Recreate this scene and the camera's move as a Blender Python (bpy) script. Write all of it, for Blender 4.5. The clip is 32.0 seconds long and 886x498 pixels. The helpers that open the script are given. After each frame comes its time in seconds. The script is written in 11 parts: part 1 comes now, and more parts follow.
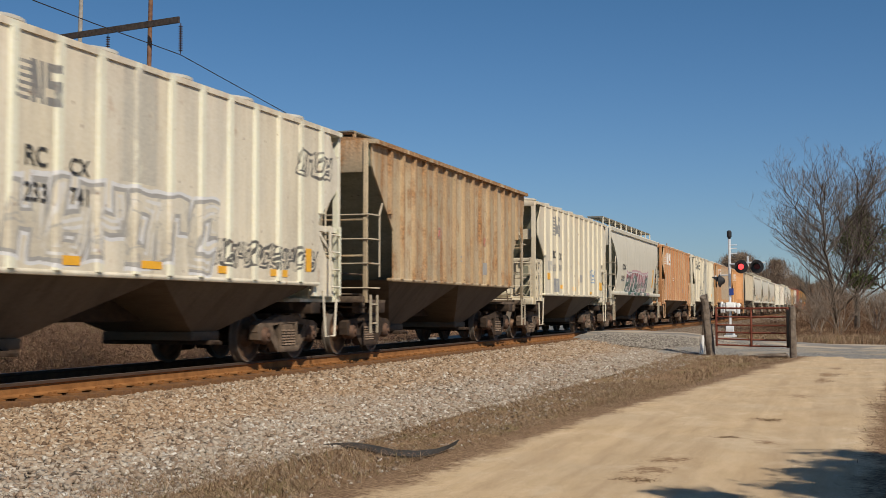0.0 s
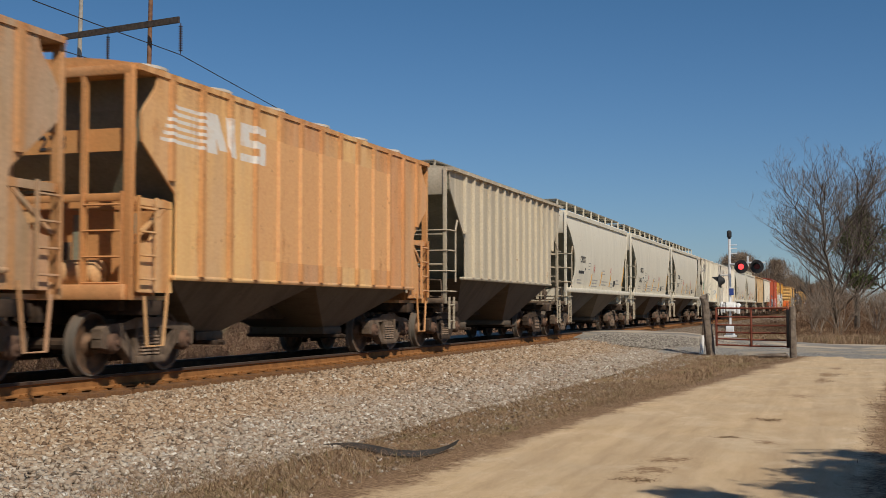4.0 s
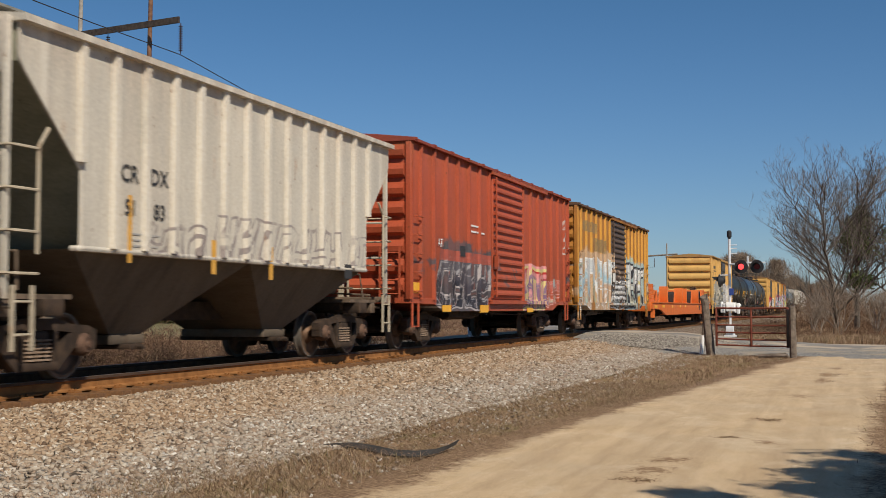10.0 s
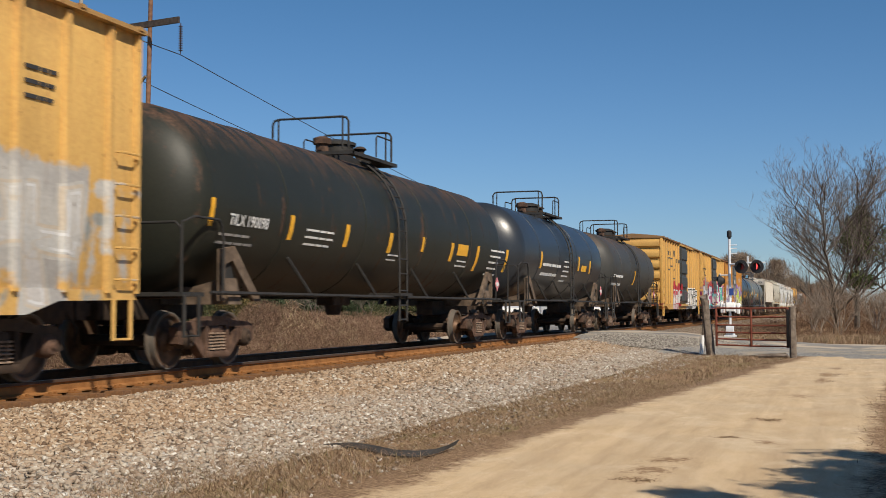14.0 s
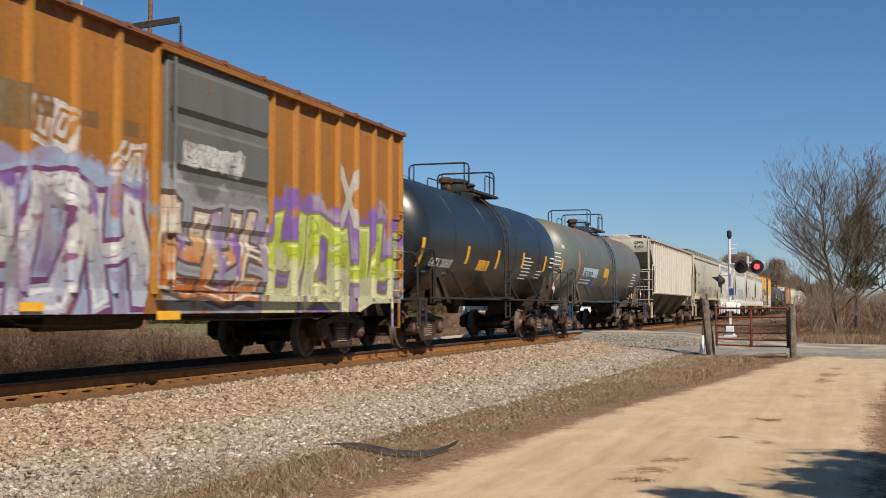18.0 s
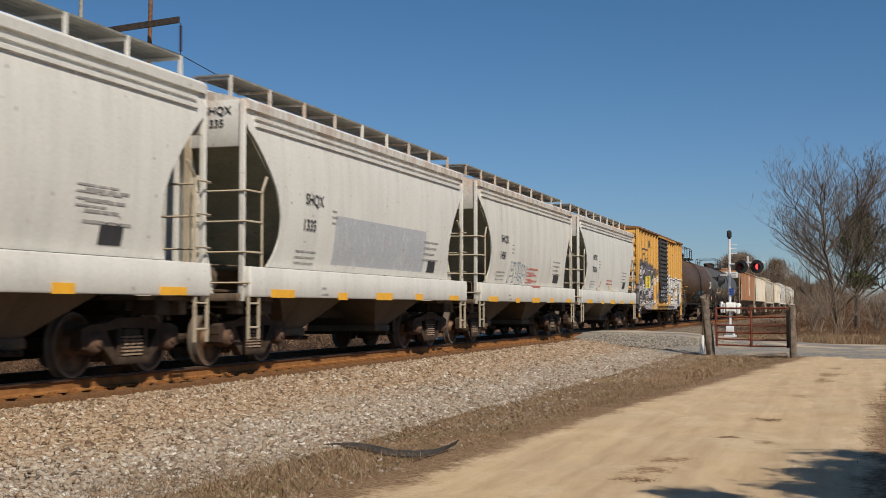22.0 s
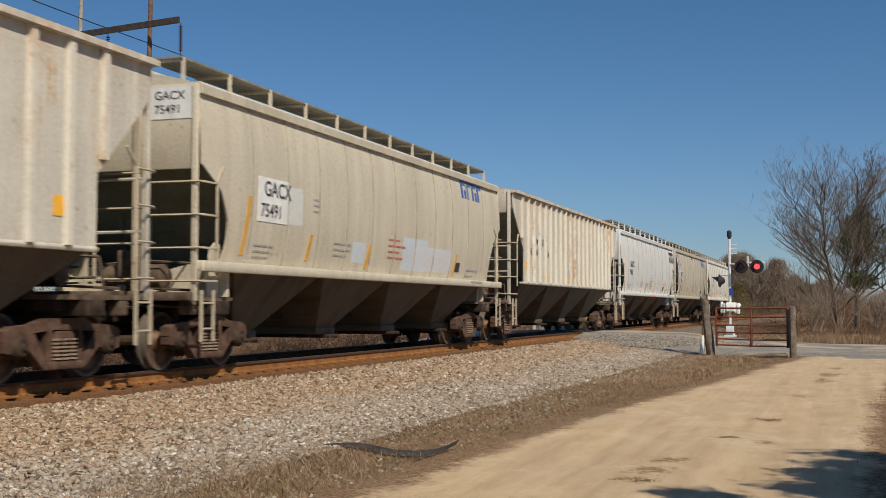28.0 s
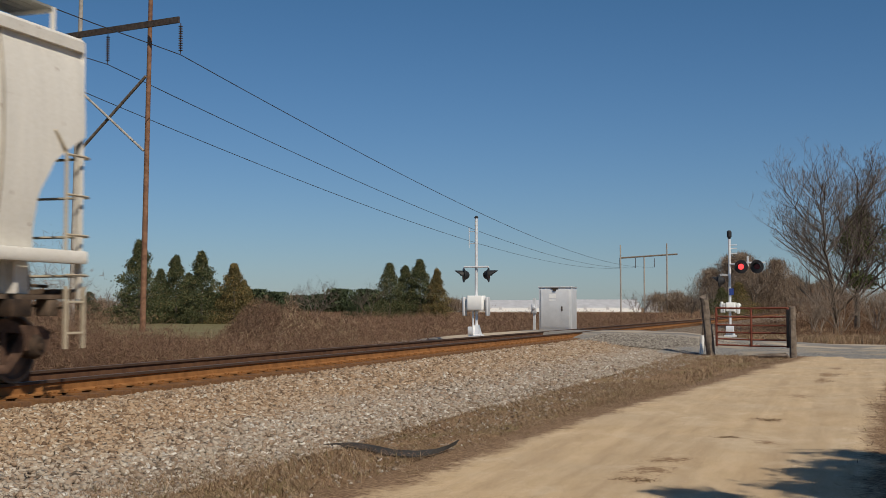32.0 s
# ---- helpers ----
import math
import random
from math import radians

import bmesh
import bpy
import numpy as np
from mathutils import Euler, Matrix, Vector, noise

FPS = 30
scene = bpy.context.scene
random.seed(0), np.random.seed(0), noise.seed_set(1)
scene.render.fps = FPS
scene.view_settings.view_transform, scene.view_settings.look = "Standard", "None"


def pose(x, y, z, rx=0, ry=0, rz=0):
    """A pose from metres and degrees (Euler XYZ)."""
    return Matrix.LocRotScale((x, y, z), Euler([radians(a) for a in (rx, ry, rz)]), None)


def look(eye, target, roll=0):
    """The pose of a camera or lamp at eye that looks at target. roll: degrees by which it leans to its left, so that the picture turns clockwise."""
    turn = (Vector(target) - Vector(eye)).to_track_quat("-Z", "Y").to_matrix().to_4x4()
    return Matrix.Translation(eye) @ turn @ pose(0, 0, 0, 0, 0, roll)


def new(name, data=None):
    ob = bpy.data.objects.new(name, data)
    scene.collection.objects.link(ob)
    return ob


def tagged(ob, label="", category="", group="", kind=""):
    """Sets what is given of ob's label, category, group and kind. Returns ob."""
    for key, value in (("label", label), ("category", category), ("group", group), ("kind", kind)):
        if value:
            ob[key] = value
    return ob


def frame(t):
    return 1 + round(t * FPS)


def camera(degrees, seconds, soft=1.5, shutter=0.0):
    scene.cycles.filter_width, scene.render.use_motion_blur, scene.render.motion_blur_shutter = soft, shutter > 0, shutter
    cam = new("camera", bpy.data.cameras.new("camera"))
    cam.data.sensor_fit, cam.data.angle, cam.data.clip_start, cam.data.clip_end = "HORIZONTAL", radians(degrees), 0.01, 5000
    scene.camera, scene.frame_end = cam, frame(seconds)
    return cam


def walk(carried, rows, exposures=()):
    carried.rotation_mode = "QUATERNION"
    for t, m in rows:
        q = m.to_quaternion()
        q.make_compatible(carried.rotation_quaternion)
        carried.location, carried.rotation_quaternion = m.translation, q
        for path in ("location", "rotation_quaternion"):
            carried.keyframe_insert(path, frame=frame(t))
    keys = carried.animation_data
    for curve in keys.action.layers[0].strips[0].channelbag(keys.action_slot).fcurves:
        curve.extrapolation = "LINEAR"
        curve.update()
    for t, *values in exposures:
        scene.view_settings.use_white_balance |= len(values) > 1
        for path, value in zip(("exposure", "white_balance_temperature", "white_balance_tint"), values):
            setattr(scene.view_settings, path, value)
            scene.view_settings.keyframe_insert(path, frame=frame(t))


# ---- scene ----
# ---- camera: stands still on the dirt lane ----
cam = camera(40.36, 32.0, soft=0.52, shutter=0.12)
EYE = pose(0, 0, 1.5, 92.79, 0, 18.37)
EXPOSURE = [(0.0, 0.05), (3.0, -0.05), (8.5, -0.05), (10.0, 0.1), (11.0, 0.22), (12.0, 0.05), (13.0, 0.1), (14.0, 0.3), (14.6, 0.4), (16.4, 0.25), (17.0, 0.28), (18.0, 0.33), (19.0, 0.53), (20.0, 0.33), (22.0, 0.05), (23.0, -0.05),
            (23.8, 0.05), (25.0, 0.42), (25.6, 0.42), (27.3, 0.1), (28.0, 0.05), (30.0, 0.12), (31.0, 0.05), (32.0, -0.15)]
walk(cam, [(0.0, EYE), (32.0, EYE)], exposures=EXPOSURE)

# ---- light ----
SUN_FROM = Vector((0.62, -0.56, 0.80)).normalized()
world = bpy.data.worlds.new("sky")
scene.world = world
world.use_nodes = True
wn = world.node_tree.nodes
sky = wn.new("ShaderNodeTexSky")
sky.sky_type = "NISHITA"
sky.sun_disc = False
sky.sun_elevation = math.asin(SUN_FROM.z)
sky.sun_rotation = math.atan2(SUN_FROM.x, SUN_FROM.y)
sky.air_density, sky.dust_density, sky.ozone_density = 1.0, 0.2, 2.0
deep = wn.new("ShaderNodeMix")
deep.data_type, deep.blend_type = "RGBA", "MULTIPLY"
deep.inputs[0].default_value = 1.0
up = wn.new("ShaderNodeTexCoord")
axis = wn.new("ShaderNodeSeparateXYZ")
world.node_tree.links.new(up.outputs["Generated"], axis.inputs[0])
tint = wn.new("ShaderNodeValToRGB")
tint.color_ramp.elements[0].color = (0.68, 0.86, 1.20, 1.0)
tint.color_ramp.elements[1].position = 0.30
tint.color_ramp.elements[1].color = (0.455, 0.80, 1.04, 1.0)
world.node_tree.links.new(axis.outputs[2], tint.inputs[0])
world.node_tree.links.new(tint.outputs[0], deep.inputs[7])
world.node_tree.links.new(sky.outputs[0], deep.inputs[6])
world.node_tree.links.new(deep.outputs[2], wn["Background"].inputs[0])
wn["Background"].inputs[1].default_value = 0.06
sun_data = bpy.data.lights.new("sun", "SUN")
sun_data.energy, sun_data.angle, sun_data.color = 4.3, radians(0.53), (1.0, 0.895, 0.745)
sun = new("sun", sun_data)
sun.matrix_world = look(SUN_FROM * 50, (0, 0, 0))

RAIL_Z = 0.6          # top of the rails
TRACK_X = -10.2       # middle of the track
SPEED = 21.8          # metres a second, towards -y


# ---- node helper ----
class Graph:
    """A small material graph."""

    def __init__(self, name, rough=0.7, metal=0.0, spec=0.4):
        self.m = bpy.data.materials.new(name)
        self.m.use_nodes = True
        self.t = self.m.node_tree
        self.b = self.t.nodes["Principled BSDF"]
        self.b.inputs["Roughness"].default_value = rough
        self.b.inputs["Metallic"].default_value = metal
        self.b.inputs["Specular IOR Level"].default_value = spec
        self.tc = self.t.nodes.new("ShaderNodeTexCoord")
        self.co = self.tc.outputs["Object"]
        self.axes = None

    def link(self, a, b):
        self.t.links.new(a, b)

    def put(self, socket, value):
        if isinstance(value, (int, float)):
            socket.default_value = value
        elif isinstance(value, (tuple, list)):
            socket.default_value = (*value, 1.0) if len(value) == 3 and len(socket.default_value) == 4 else value
        else:
            self.link(value, socket)

    def mapped(self, scale=(1, 1, 1), loc=(0, 0, 0), co=None):
        n = self.t.nodes.new("ShaderNodeMapping")
        n.inputs["Scale"].default_value = scale
        n.inputs["Location"].default_value = loc
        self.link(co or self.co, n.inputs["Vector"])
        return n.outputs[0]

    def noise(self, scale, detail=4.0, co=None, rough=0.55, distort=0.0):
        n = self.t.nodes.new("ShaderNodeTexNoise")
        n.inputs["Scale"].default_value = scale
        n.inputs["Detail"].default_value = detail
        n.inputs["Roughness"].default_value = rough
        n.inputs["Distortion"].default_value = distort
        self.link(co or self.co, n.inputs["Vector"])
        return n.outputs["Fac"]

    def voronoi(self, scale, co=None, feature="F1", out="Distance"):
        n = self.t.nodes.new("ShaderNodeTexVoronoi")
        n.feature = feature
        n.inputs["Scale"].default_value = scale
        self.link(co or self.co, n.inputs["Vector"])
        return n.outputs[out]

    def ramp(self, fac, stops, mode="LINEAR"):
        n = self.t.nodes.new("ShaderNodeValToRGB")
        n.color_ramp.interpolation = mode
        e = n.color_ramp.elements
        while len(e) < len(stops):
            e.new(0.5)
        for i, (p, c) in enumerate(stops):
            e[i].position = p
            c = (c, c, c) if isinstance(c, (int, float)) else c
            e[i].color = (*c, 1.0)
        self.link(fac, n.inputs[0])
        return n.outputs[0]

    def mix(self, fac, a, b, mode="MIX"):
        n = self.t.nodes.new("ShaderNodeMix")
        n.data_type, n.blend_type = "RGBA", mode
        self.put(n.inputs[0], fac)
        self.put(n.inputs[6], a)
        self.put(n.inputs[7], b)
        return n.outputs[2]

    def math(self, op, a, b=0.0, clamp=False):
        n = self.t.nodes.new("ShaderNodeMath")
        n.operation, n.use_clamp = op, clamp
        self.put(n.inputs[0], a)
        self.put(n.inputs[1], b)
        return n.outputs[0]

    def xyz(self, co=None):
        if co is None and self.axes:
            return self.axes
        n = self.t.nodes.new("ShaderNodeSeparateXYZ")
        self.link(co or self.co, n.inputs[0])
        if co is None:
            self.axes = n.outputs
        return n.outputs

    def random(self):
        n = self.t.nodes.new("ShaderNodeObjectInfo")
        return n.outputs["Random"]

    def island(self):
        n = self.t.nodes.new("ShaderNodeNewGeometry")
        return n.outputs["Random Per Island"]

    def bump(self, height, strength=0.3, distance=0.02):
        n = self.t.nodes.new("ShaderNodeBump")
        n.inputs["Strength"].default_value = strength
        n.inputs["Distance"].default_value = distance
        self.link(height, n.inputs["Height"])
        self.link(n.outputs[0], self.b.inputs["Normal"])

    def done(self, color, rough=None):
        self.put(self.b.inputs["Base Color"], color)
        if rough is not None:
            self.put(self.b.inputs["Roughness"], rough)
        return self.m


class Layer(Graph):
    """A node group that lays paint over a colour."""

    def __init__(self, name):
        self.t = bpy.data.node_groups.new(name, "ShaderNodeTree")
        for way in ("INPUT", "OUTPUT"):
            self.t.interface.new_socket("Color", in_out=way, socket_type="NodeSocketColor")
        self.tc = self.t.nodes.new("ShaderNodeTexCoord")
        self.co = self.tc.outputs["Object"]
        self.axes = None
        self.under = self.t.nodes.new("NodeGroupInput").outputs[0]

    def close(self, color):
        self.link(color, self.t.nodes.new("NodeGroupOutput").inputs[0])
        return self.t


LAYERS = {}


def laid(g, color, kind, draw, args):
    """Lay a painted layer over the colour; alike layers are made once."""
    key = kind + repr(args)
    if key not in LAYERS:
        layer = Layer(kind)
        LAYERS[key] = layer.close(draw(layer, layer.under, *args))
    n = g.t.nodes.new("ShaderNodeGroup")
    n.node_tree = LAYERS[key]
    g.put(n.inputs[0], color)
    return n.outputs[0]


def plain(name, c, rough=0.6, metal=0.0, vary=0.35, scale=3.0, bump=0.0, spec=0.4):
    """One colour with blotches and grain."""
    g = Graph(name, rough, metal, spec)
    n1 = g.noise(scale, 5)
    n2 = g.noise(scale * 14, 3)
    f = g.math("ADD", g.math("MULTIPLY", n1, 0.7), g.math("MULTIPLY", n2, 0.3))
    lo = tuple(v * (1 - vary) for v in c)
    hi = tuple(min(1, v * (1 + vary)) for v in c)
    if bump:
        g.bump(n2, bump, 0.01)
    return g.done(g.ramp(f, [(0.3, lo), (0.7, hi)]))


def rusty(name, c1, c2, scale=4.0, rough=0.8, metal=0.1):
    g = Graph(name, rough, metal, 0.3)
    n = g.noise(scale, 6, rough=0.65)
    g.bump(g.noise(scale * 9, 3), 0.3, 0.01)
    return g.done(g.ramp(n, [(0.35, c1), (0.65, c2)]))


def glyphs(g, y0, y1, z0, z1, seed, stroke=0.30, bend=0.20, lean=0.16, keep=0.60):
    """Signed distance, in metres, to a row of upright sprayed strokes; also each stroke group's random colour and the height from 0 to 1."""
    h = z1 - z0
    n = max(1, round((y1 - y0) / (0.78 * h)))
    w = (y1 - y0) / n
    ax = g.xyz()
    co = g.mapped((0.02, 1.0, 1.0), (seed * 3.7, seed * 1.3, seed * 2.1))
    wob = g.t.nodes.new("ShaderNodeTexNoise")
    wob.inputs["Scale"].default_value = 1.15 / h
    wob.inputs["Detail"].default_value = 1.2
    g.link(co, wob.inputs["Vector"])
    wx = g.xyz(wob.outputs["Color"])
    z = g.math("ADD", g.math("SUBTRACT", ax[2], z0), g.math("MULTIPLY", g.math("SUBTRACT", wx[1], 0.5), 2 * bend * h))
    y = g.math("ADD", g.math("SUBTRACT", ax[1], y0), g.math("MULTIPLY", g.math("SUBTRACT", wx[0], 0.5), 2 * bend * h))
    y = g.math("SUBTRACT", y, g.math("MULTIPLY", g.math("SUBTRACT", z, h / 2), lean))
    u = g.math("DIVIDE", y, w)
    rnd = g.t.nodes.new("ShaderNodeTexWhiteNoise")
    rnd.noise_dimensions = "1D"
    g.link(g.math("ADD", g.math("FLOOR", u), seed * 7.31), rnd.inputs["W"])
    r = g.xyz(rnd.outputs["Color"])
    x = g.math("MULTIPLY", g.math("SUBTRACT", g.math("FRACT", u), 0.5), w)
    x = g.math("ADD", x, g.math("MULTIPLY", g.math("MULTIPLY", g.math("SUBTRACT", r[2], 0.5), 0.55), g.math("SUBTRACT", z, h / 2)))
    t = stroke * w * 0.5

    def bar(cx, hx, cz, hz, gate=None):
        d = g.math("MAXIMUM", g.math("SUBTRACT", g.math("ABSOLUTE", g.math("SUBTRACT", x, cx)), hx), g.math("SUBTRACT", g.math("ABSOLUTE", g.math("SUBTRACT", z, cz)), hz))
        return d if gate is None else g.math("ADD", d, g.math("MULTIPLY", gate, 9.0))
    m, c = w * 0.5 - t * 1.15, h / 2
    d = bar(-m, t, c, h * 0.46)
    d = g.math("MINIMUM", d, bar(m, t, c, h * 0.46, g.math("GREATER_THAN", r[0], 0.5)))
    d = g.math("MINIMUM", d, bar(m, t, c + h * 0.23, h * 0.23, g.math("LESS_THAN", r[0], 0.5)))
    d = g.math("MINIMUM", d, bar(0, w * 0.42, h * 0.86, t * 0.9, g.math("GREATER_THAN", r[1], keep)))
    d = g.math("MINIMUM", d, bar(0, w * 0.42, h * 0.50, t * 0.8, g.math("LESS_THAN", r[1], 1 - keep)))
    d = g.math("MINIMUM", d, bar(0, w * 0.42, h * 0.13, t * 0.9, g.math("GREATER_THAN", r[2], keep)))
    inside = g.math("MULTIPLY", g.math("GREATER_THAN", u, 0.0), g.math("LESS_THAN", u, float(n)))
    d = g.math("ADD", d, g.math("MULTIPLY", g.math("SUBTRACT", 1.0, inside), 0.5))
    return d, rnd.outputs["Value"], g.math("DIVIDE", z, h), g.math("GREATER_THAN", ax[0], 1.0), co


def spray(g, color, y0, y1, z0, z1, palette, seed, edge=(0.03, 0.03, 0.04), wide=0.07, cloud=0.30):
    """Sprayed letter-like shapes: a soft cloud behind, fading fills, outlines and accents. palette: cloud (or None), low, middle and top fill, accent."""
    d, pick, rise, front, co = glyphs(g, y0, y1, z0, z1, seed)
    behind, low, mid, high, accent = palette
    soft = g.noise(1.4, 4, co)
    if behind is not None:
        far = g.math("ADD", d, g.math("ADD", g.math("MULTIPLY", g.math("SUBTRACT", soft, 0.5), 0.9), g.math("MULTIPLY", g.math("SUBTRACT", g.noise(6.0, 3, co), 0.5), 0.25)))
        tone = g.mix(g.ramp(g.noise(0.9, 2, co), [(0.45, 0.0), (0.58, 1.0)]), behind, tuple(0.6 * a + 0.4 * b for a, b in zip(behind, accent)))
        color = g.mix(g.math("MULTIPLY", g.ramp(g.math("SUBTRACT", cloud + 0.5, far), [(0.44, 0.0), (0.54, 1.0)]), front), color, tone)
    height = g.math("ADD", g.math("ADD", rise, g.math("MULTIPLY", g.math("SUBTRACT", soft, 0.5), 0.9)), g.math("MULTIPLY", g.math("SUBTRACT", pick, 0.5), 0.35))
    fill = g.ramp(height, [(0.12, low), (0.36, low), (0.46, mid), (0.62, mid), (0.78, high)])
    fill = g.mix(g.ramp(g.noise(2.6, 1.5, co, distort=0.8), [(0.64, 0.0), (0.68, 0.9)]), fill, accent)
    fill = g.mix(g.ramp(g.math("ABSOLUTE", g.math("SUBTRACT", g.noise(1.7, 1, co, distort=1.2), 0.5)), [(0.008, 0.7), (0.018, 0.0)]), fill, edge)
    pale = tuple(min(0.68, v + 0.28) for v in high)
    fill = g.mix(g.math("MULTIPLY", g.ramp(g.math("ABSOLUTE", g.math("ADD", d, wide * 1.1)), [(wide * 0.3, 0.8), (wide * 0.5, 0.0)]), g.ramp(soft, [(0.48, 0.0), (0.54, 1.0)])), fill, pale)
    color = g.mix(g.math("MULTIPLY", g.math("LESS_THAN", d, wide * 1.9), front), color, palette[0] if behind is not None else pale)
    color = g.mix(g.math("MULTIPLY", g.math("LESS_THAN", d, wide), front), color, edge)
    color = g.mix(g.math("MULTIPLY", g.math("LESS_THAN", d, 0.0), front), color, fill)
    return color


def scrawl(g, color, y0, y1, z0, z1, ink, seed, thick=0.045):
    """Hollow sprayed shapes in one thin line, like handwriting that cannot be read."""
    d, pick, rise, front, co = glyphs(g, y0, y1, z0, z1, seed, 0.30, 0.30, 0.3, 0.55)
    line = g.math("LESS_THAN", g.math("ABSOLUTE", d), thick * 0.5)
    worn = g.ramp(g.noise(3.0, 4, co), [(0.34, 0.25), (0.5, 0.92)])
    return g.mix(g.math("MULTIPLY", g.math("MULTIPLY", line, front), worn), color, ink)


def blobs(g, color, spots, edge, fill, dots):
    """Overlapping sprayed ovals (y, z, half width, half height) with one outline round them all."""
    ax = g.xyz()
    d = None
    for y, z, a, b in spots:
        u, v = g.math("DIVIDE", g.math("SUBTRACT", ax[1], y), a), g.math("DIVIDE", g.math("SUBTRACT", ax[2], z), b)
        q = g.math("MULTIPLY", g.math("SUBTRACT", g.math("SQRT", g.math("ADD", g.math("MULTIPLY", u, u), g.math("MULTIPLY", v, v))), 1.0), b)
        d = q if d is None else g.math("MINIMUM", d, q)
    front = g.math("GREATER_THAN", ax[0], 1.0)
    inner = g.mix(g.ramp(g.noise(2.2, 1, g.mapped((0.1, 0.7, 1.6))), [(0.57, 0.0), (0.60, 0.85)]), fill, dots)
    color = g.mix(g.math("MULTIPLY", g.math("LESS_THAN", d, 0.055), front), color, edge)
    return g.mix(g.math("MULTIPLY", g.math("LESS_THAN", d, 0.0), front), color, inner)


def painted_areas(g, col, areas, off):
    """Worn painted rectangles and slanted strokes: (y0, y1, z0, z1, colour[, slant])."""
    ax = g.xyz()
    worn = g.ramp(g.noise(5.0, 6, g.mapped((1, 1.5, 0.8), off), rough=0.7), [(0.32, 0.35), (0.48, 0.95)])
    worn = g.math("MULTIPLY", worn, g.math("GREATER_THAN", ax[0], 1.0))
    for area in areas:
        py0, py1, pz0, pz1, pc = area[:5]
        along = ax[1]
        if len(area) > 5:
            along = g.math("SUBTRACT", ax[1], g.math("MULTIPLY", g.math("SUBTRACT", ax[2], pz0), area[5] / (pz1 - pz0)))
        inside = g.math("MULTIPLY", g.math("LESS_THAN", g.math("ABSOLUTE", g.math("SUBTRACT", along, (py0 + py1) / 2)), (py1 - py0) / 2), g.math("LESS_THAN", g.math("ABSOLUTE", g.math("SUBTRACT", ax[2], (pz0 + pz1) / 2)), (pz1 - pz0) / 2))
        col = g.mix(g.math("MULTIPLY", inside, worn), col, pc)
    return col


def coat(name, c, rust=0.3, rust_c=(0.30, 0.115, 0.03), grime=0.35, seed=1, rough=0.55, sprays=(), scrawls=(), patches=(), panel=0.0, top=9.0, shift=0.0, rib_c=None, gloss=0.35, blots=()):
    """Weathered car paint: blotches, vertical streaks, rust, ribs in rib_c or a sunlit tint and, where given, sprayed
    shapes.
    """
    g = Graph(name, rough, 0.0, gloss)
    off = (seed * 5.3, seed * 9.1, seed * 2.7)
    big = g.noise(0.7, 4, g.mapped((1, 1, 1), off))
    streak = g.noise(1.0, 5, g.mapped((1.2, 3.2, 0.35), off), rough=0.6)
    fine = g.noise(22, 3)
    col = g.mix(g.math("MULTIPLY", g.ramp(streak, [(0.42, 0.0), (0.70, 1.0)]), grime), c, tuple(v * 0.50 for v in c))
    col = g.mix(g.math("MULTIPLY", g.ramp(big, [(0.35, 0.0), (0.75, 1.0)]), grime * 0.6), col, tuple(0.35 * d_ + 0.45 * v for d_, v in zip((0.30, 0.24, 0.17), c)))
    if panel:
        across = g.math("ADD", g.math("DIVIDE", g.xyz()[1], panel), 100.0 + shift)
        w = g.t.nodes.new("ShaderNodeTexWhiteNoise")
        w.noise_dimensions = "1D"
        g.link(g.math("ADD", g.math("FLOOR", across), seed * 7.0), w.inputs["W"])
        shade = g.ramp(w.outputs["Value"], [(0.0, 0.26), (1.0, 0.64)])
        col = g.mix(0.6 if rib_c else 0.10 + 0.25 * grime, col, shade, "OVERLAY")
        col = g.mix(g.math("MULTIPLY", g.ramp(g.noise(0.9, 4, g.mapped((1, 1.5, 0.5), (off[2], off[1], off[0]))), [(0.42, 0.0), (0.62, 1.0)]), 0.45), col, tuple(0.55 * v + 0.13 for v in c))
        edge = g.math("ABSOLUTE", g.math("SUBTRACT", g.math("FRACT", across), 0.5))
        on_rib = g.math("MULTIPLY", g.ramp(edge, [(0.385, 0.0), (0.415, 1.0)]), g.ramp(g.noise(1.0, 4, g.mapped((1, 1.6, 0.5), off)), [(0.28, 0.35), (0.5, 1.0)]))
        # Without rib_c, ribs are tinted lighter to look as if they catch the sun.
        col = g.mix(g.math("MULTIPLY", on_rib, 0.8), col, rib_c or tuple(min(0.76, 1.06 * v + 0.015) for v in c))
        foot = g.math("MULTIPLY", g.ramp(edge, [(0.33, 0.0), (0.375, 1.0), (0.40, 0.0)]), g.ramp(g.noise(1.3, 5, g.mapped((1, 1.2, 0.6), off)), [(0.40, 0.0), (0.58, 1.0)]))
        col = g.mix(g.math("MULTIPLY", foot, 0.7 if rib_c else 0.08 + 0.35 * rust), col, tuple(0.6 * a + 0.25 * q for a, q in zip(rust_c, c)))
    for s in sprays:
        col = laid(g, col, "spray", spray, s)
    for s in scrawls:
        col = laid(g, col, "scrawl", scrawl, s)
    if blots:
        col = laid(g, col, "blobs", blobs, blots)
    if patches:
        col = laid(g, col, "painted_areas", painted_areas, (list(patches), off))
    drip = g.noise(1.0, 6, g.mapped((1.5, 4.5, 0.28), (off[1], off[0], off[2])), rough=0.65)
    spot = g.noise(2.4, 6, g.mapped((1, 1, 1), (off[2], off[0], off[1])), rough=0.7)
    lo = 0.66 - 0.22 * rust
    mask = g.math("MULTIPLY", g.ramp(g.math("ADD", g.math("MULTIPLY", drip, 0.6), g.math("MULTIPLY", spot, 0.4)), [(lo, 0.0), (lo + 0.11, 1.0)]), 0.85)
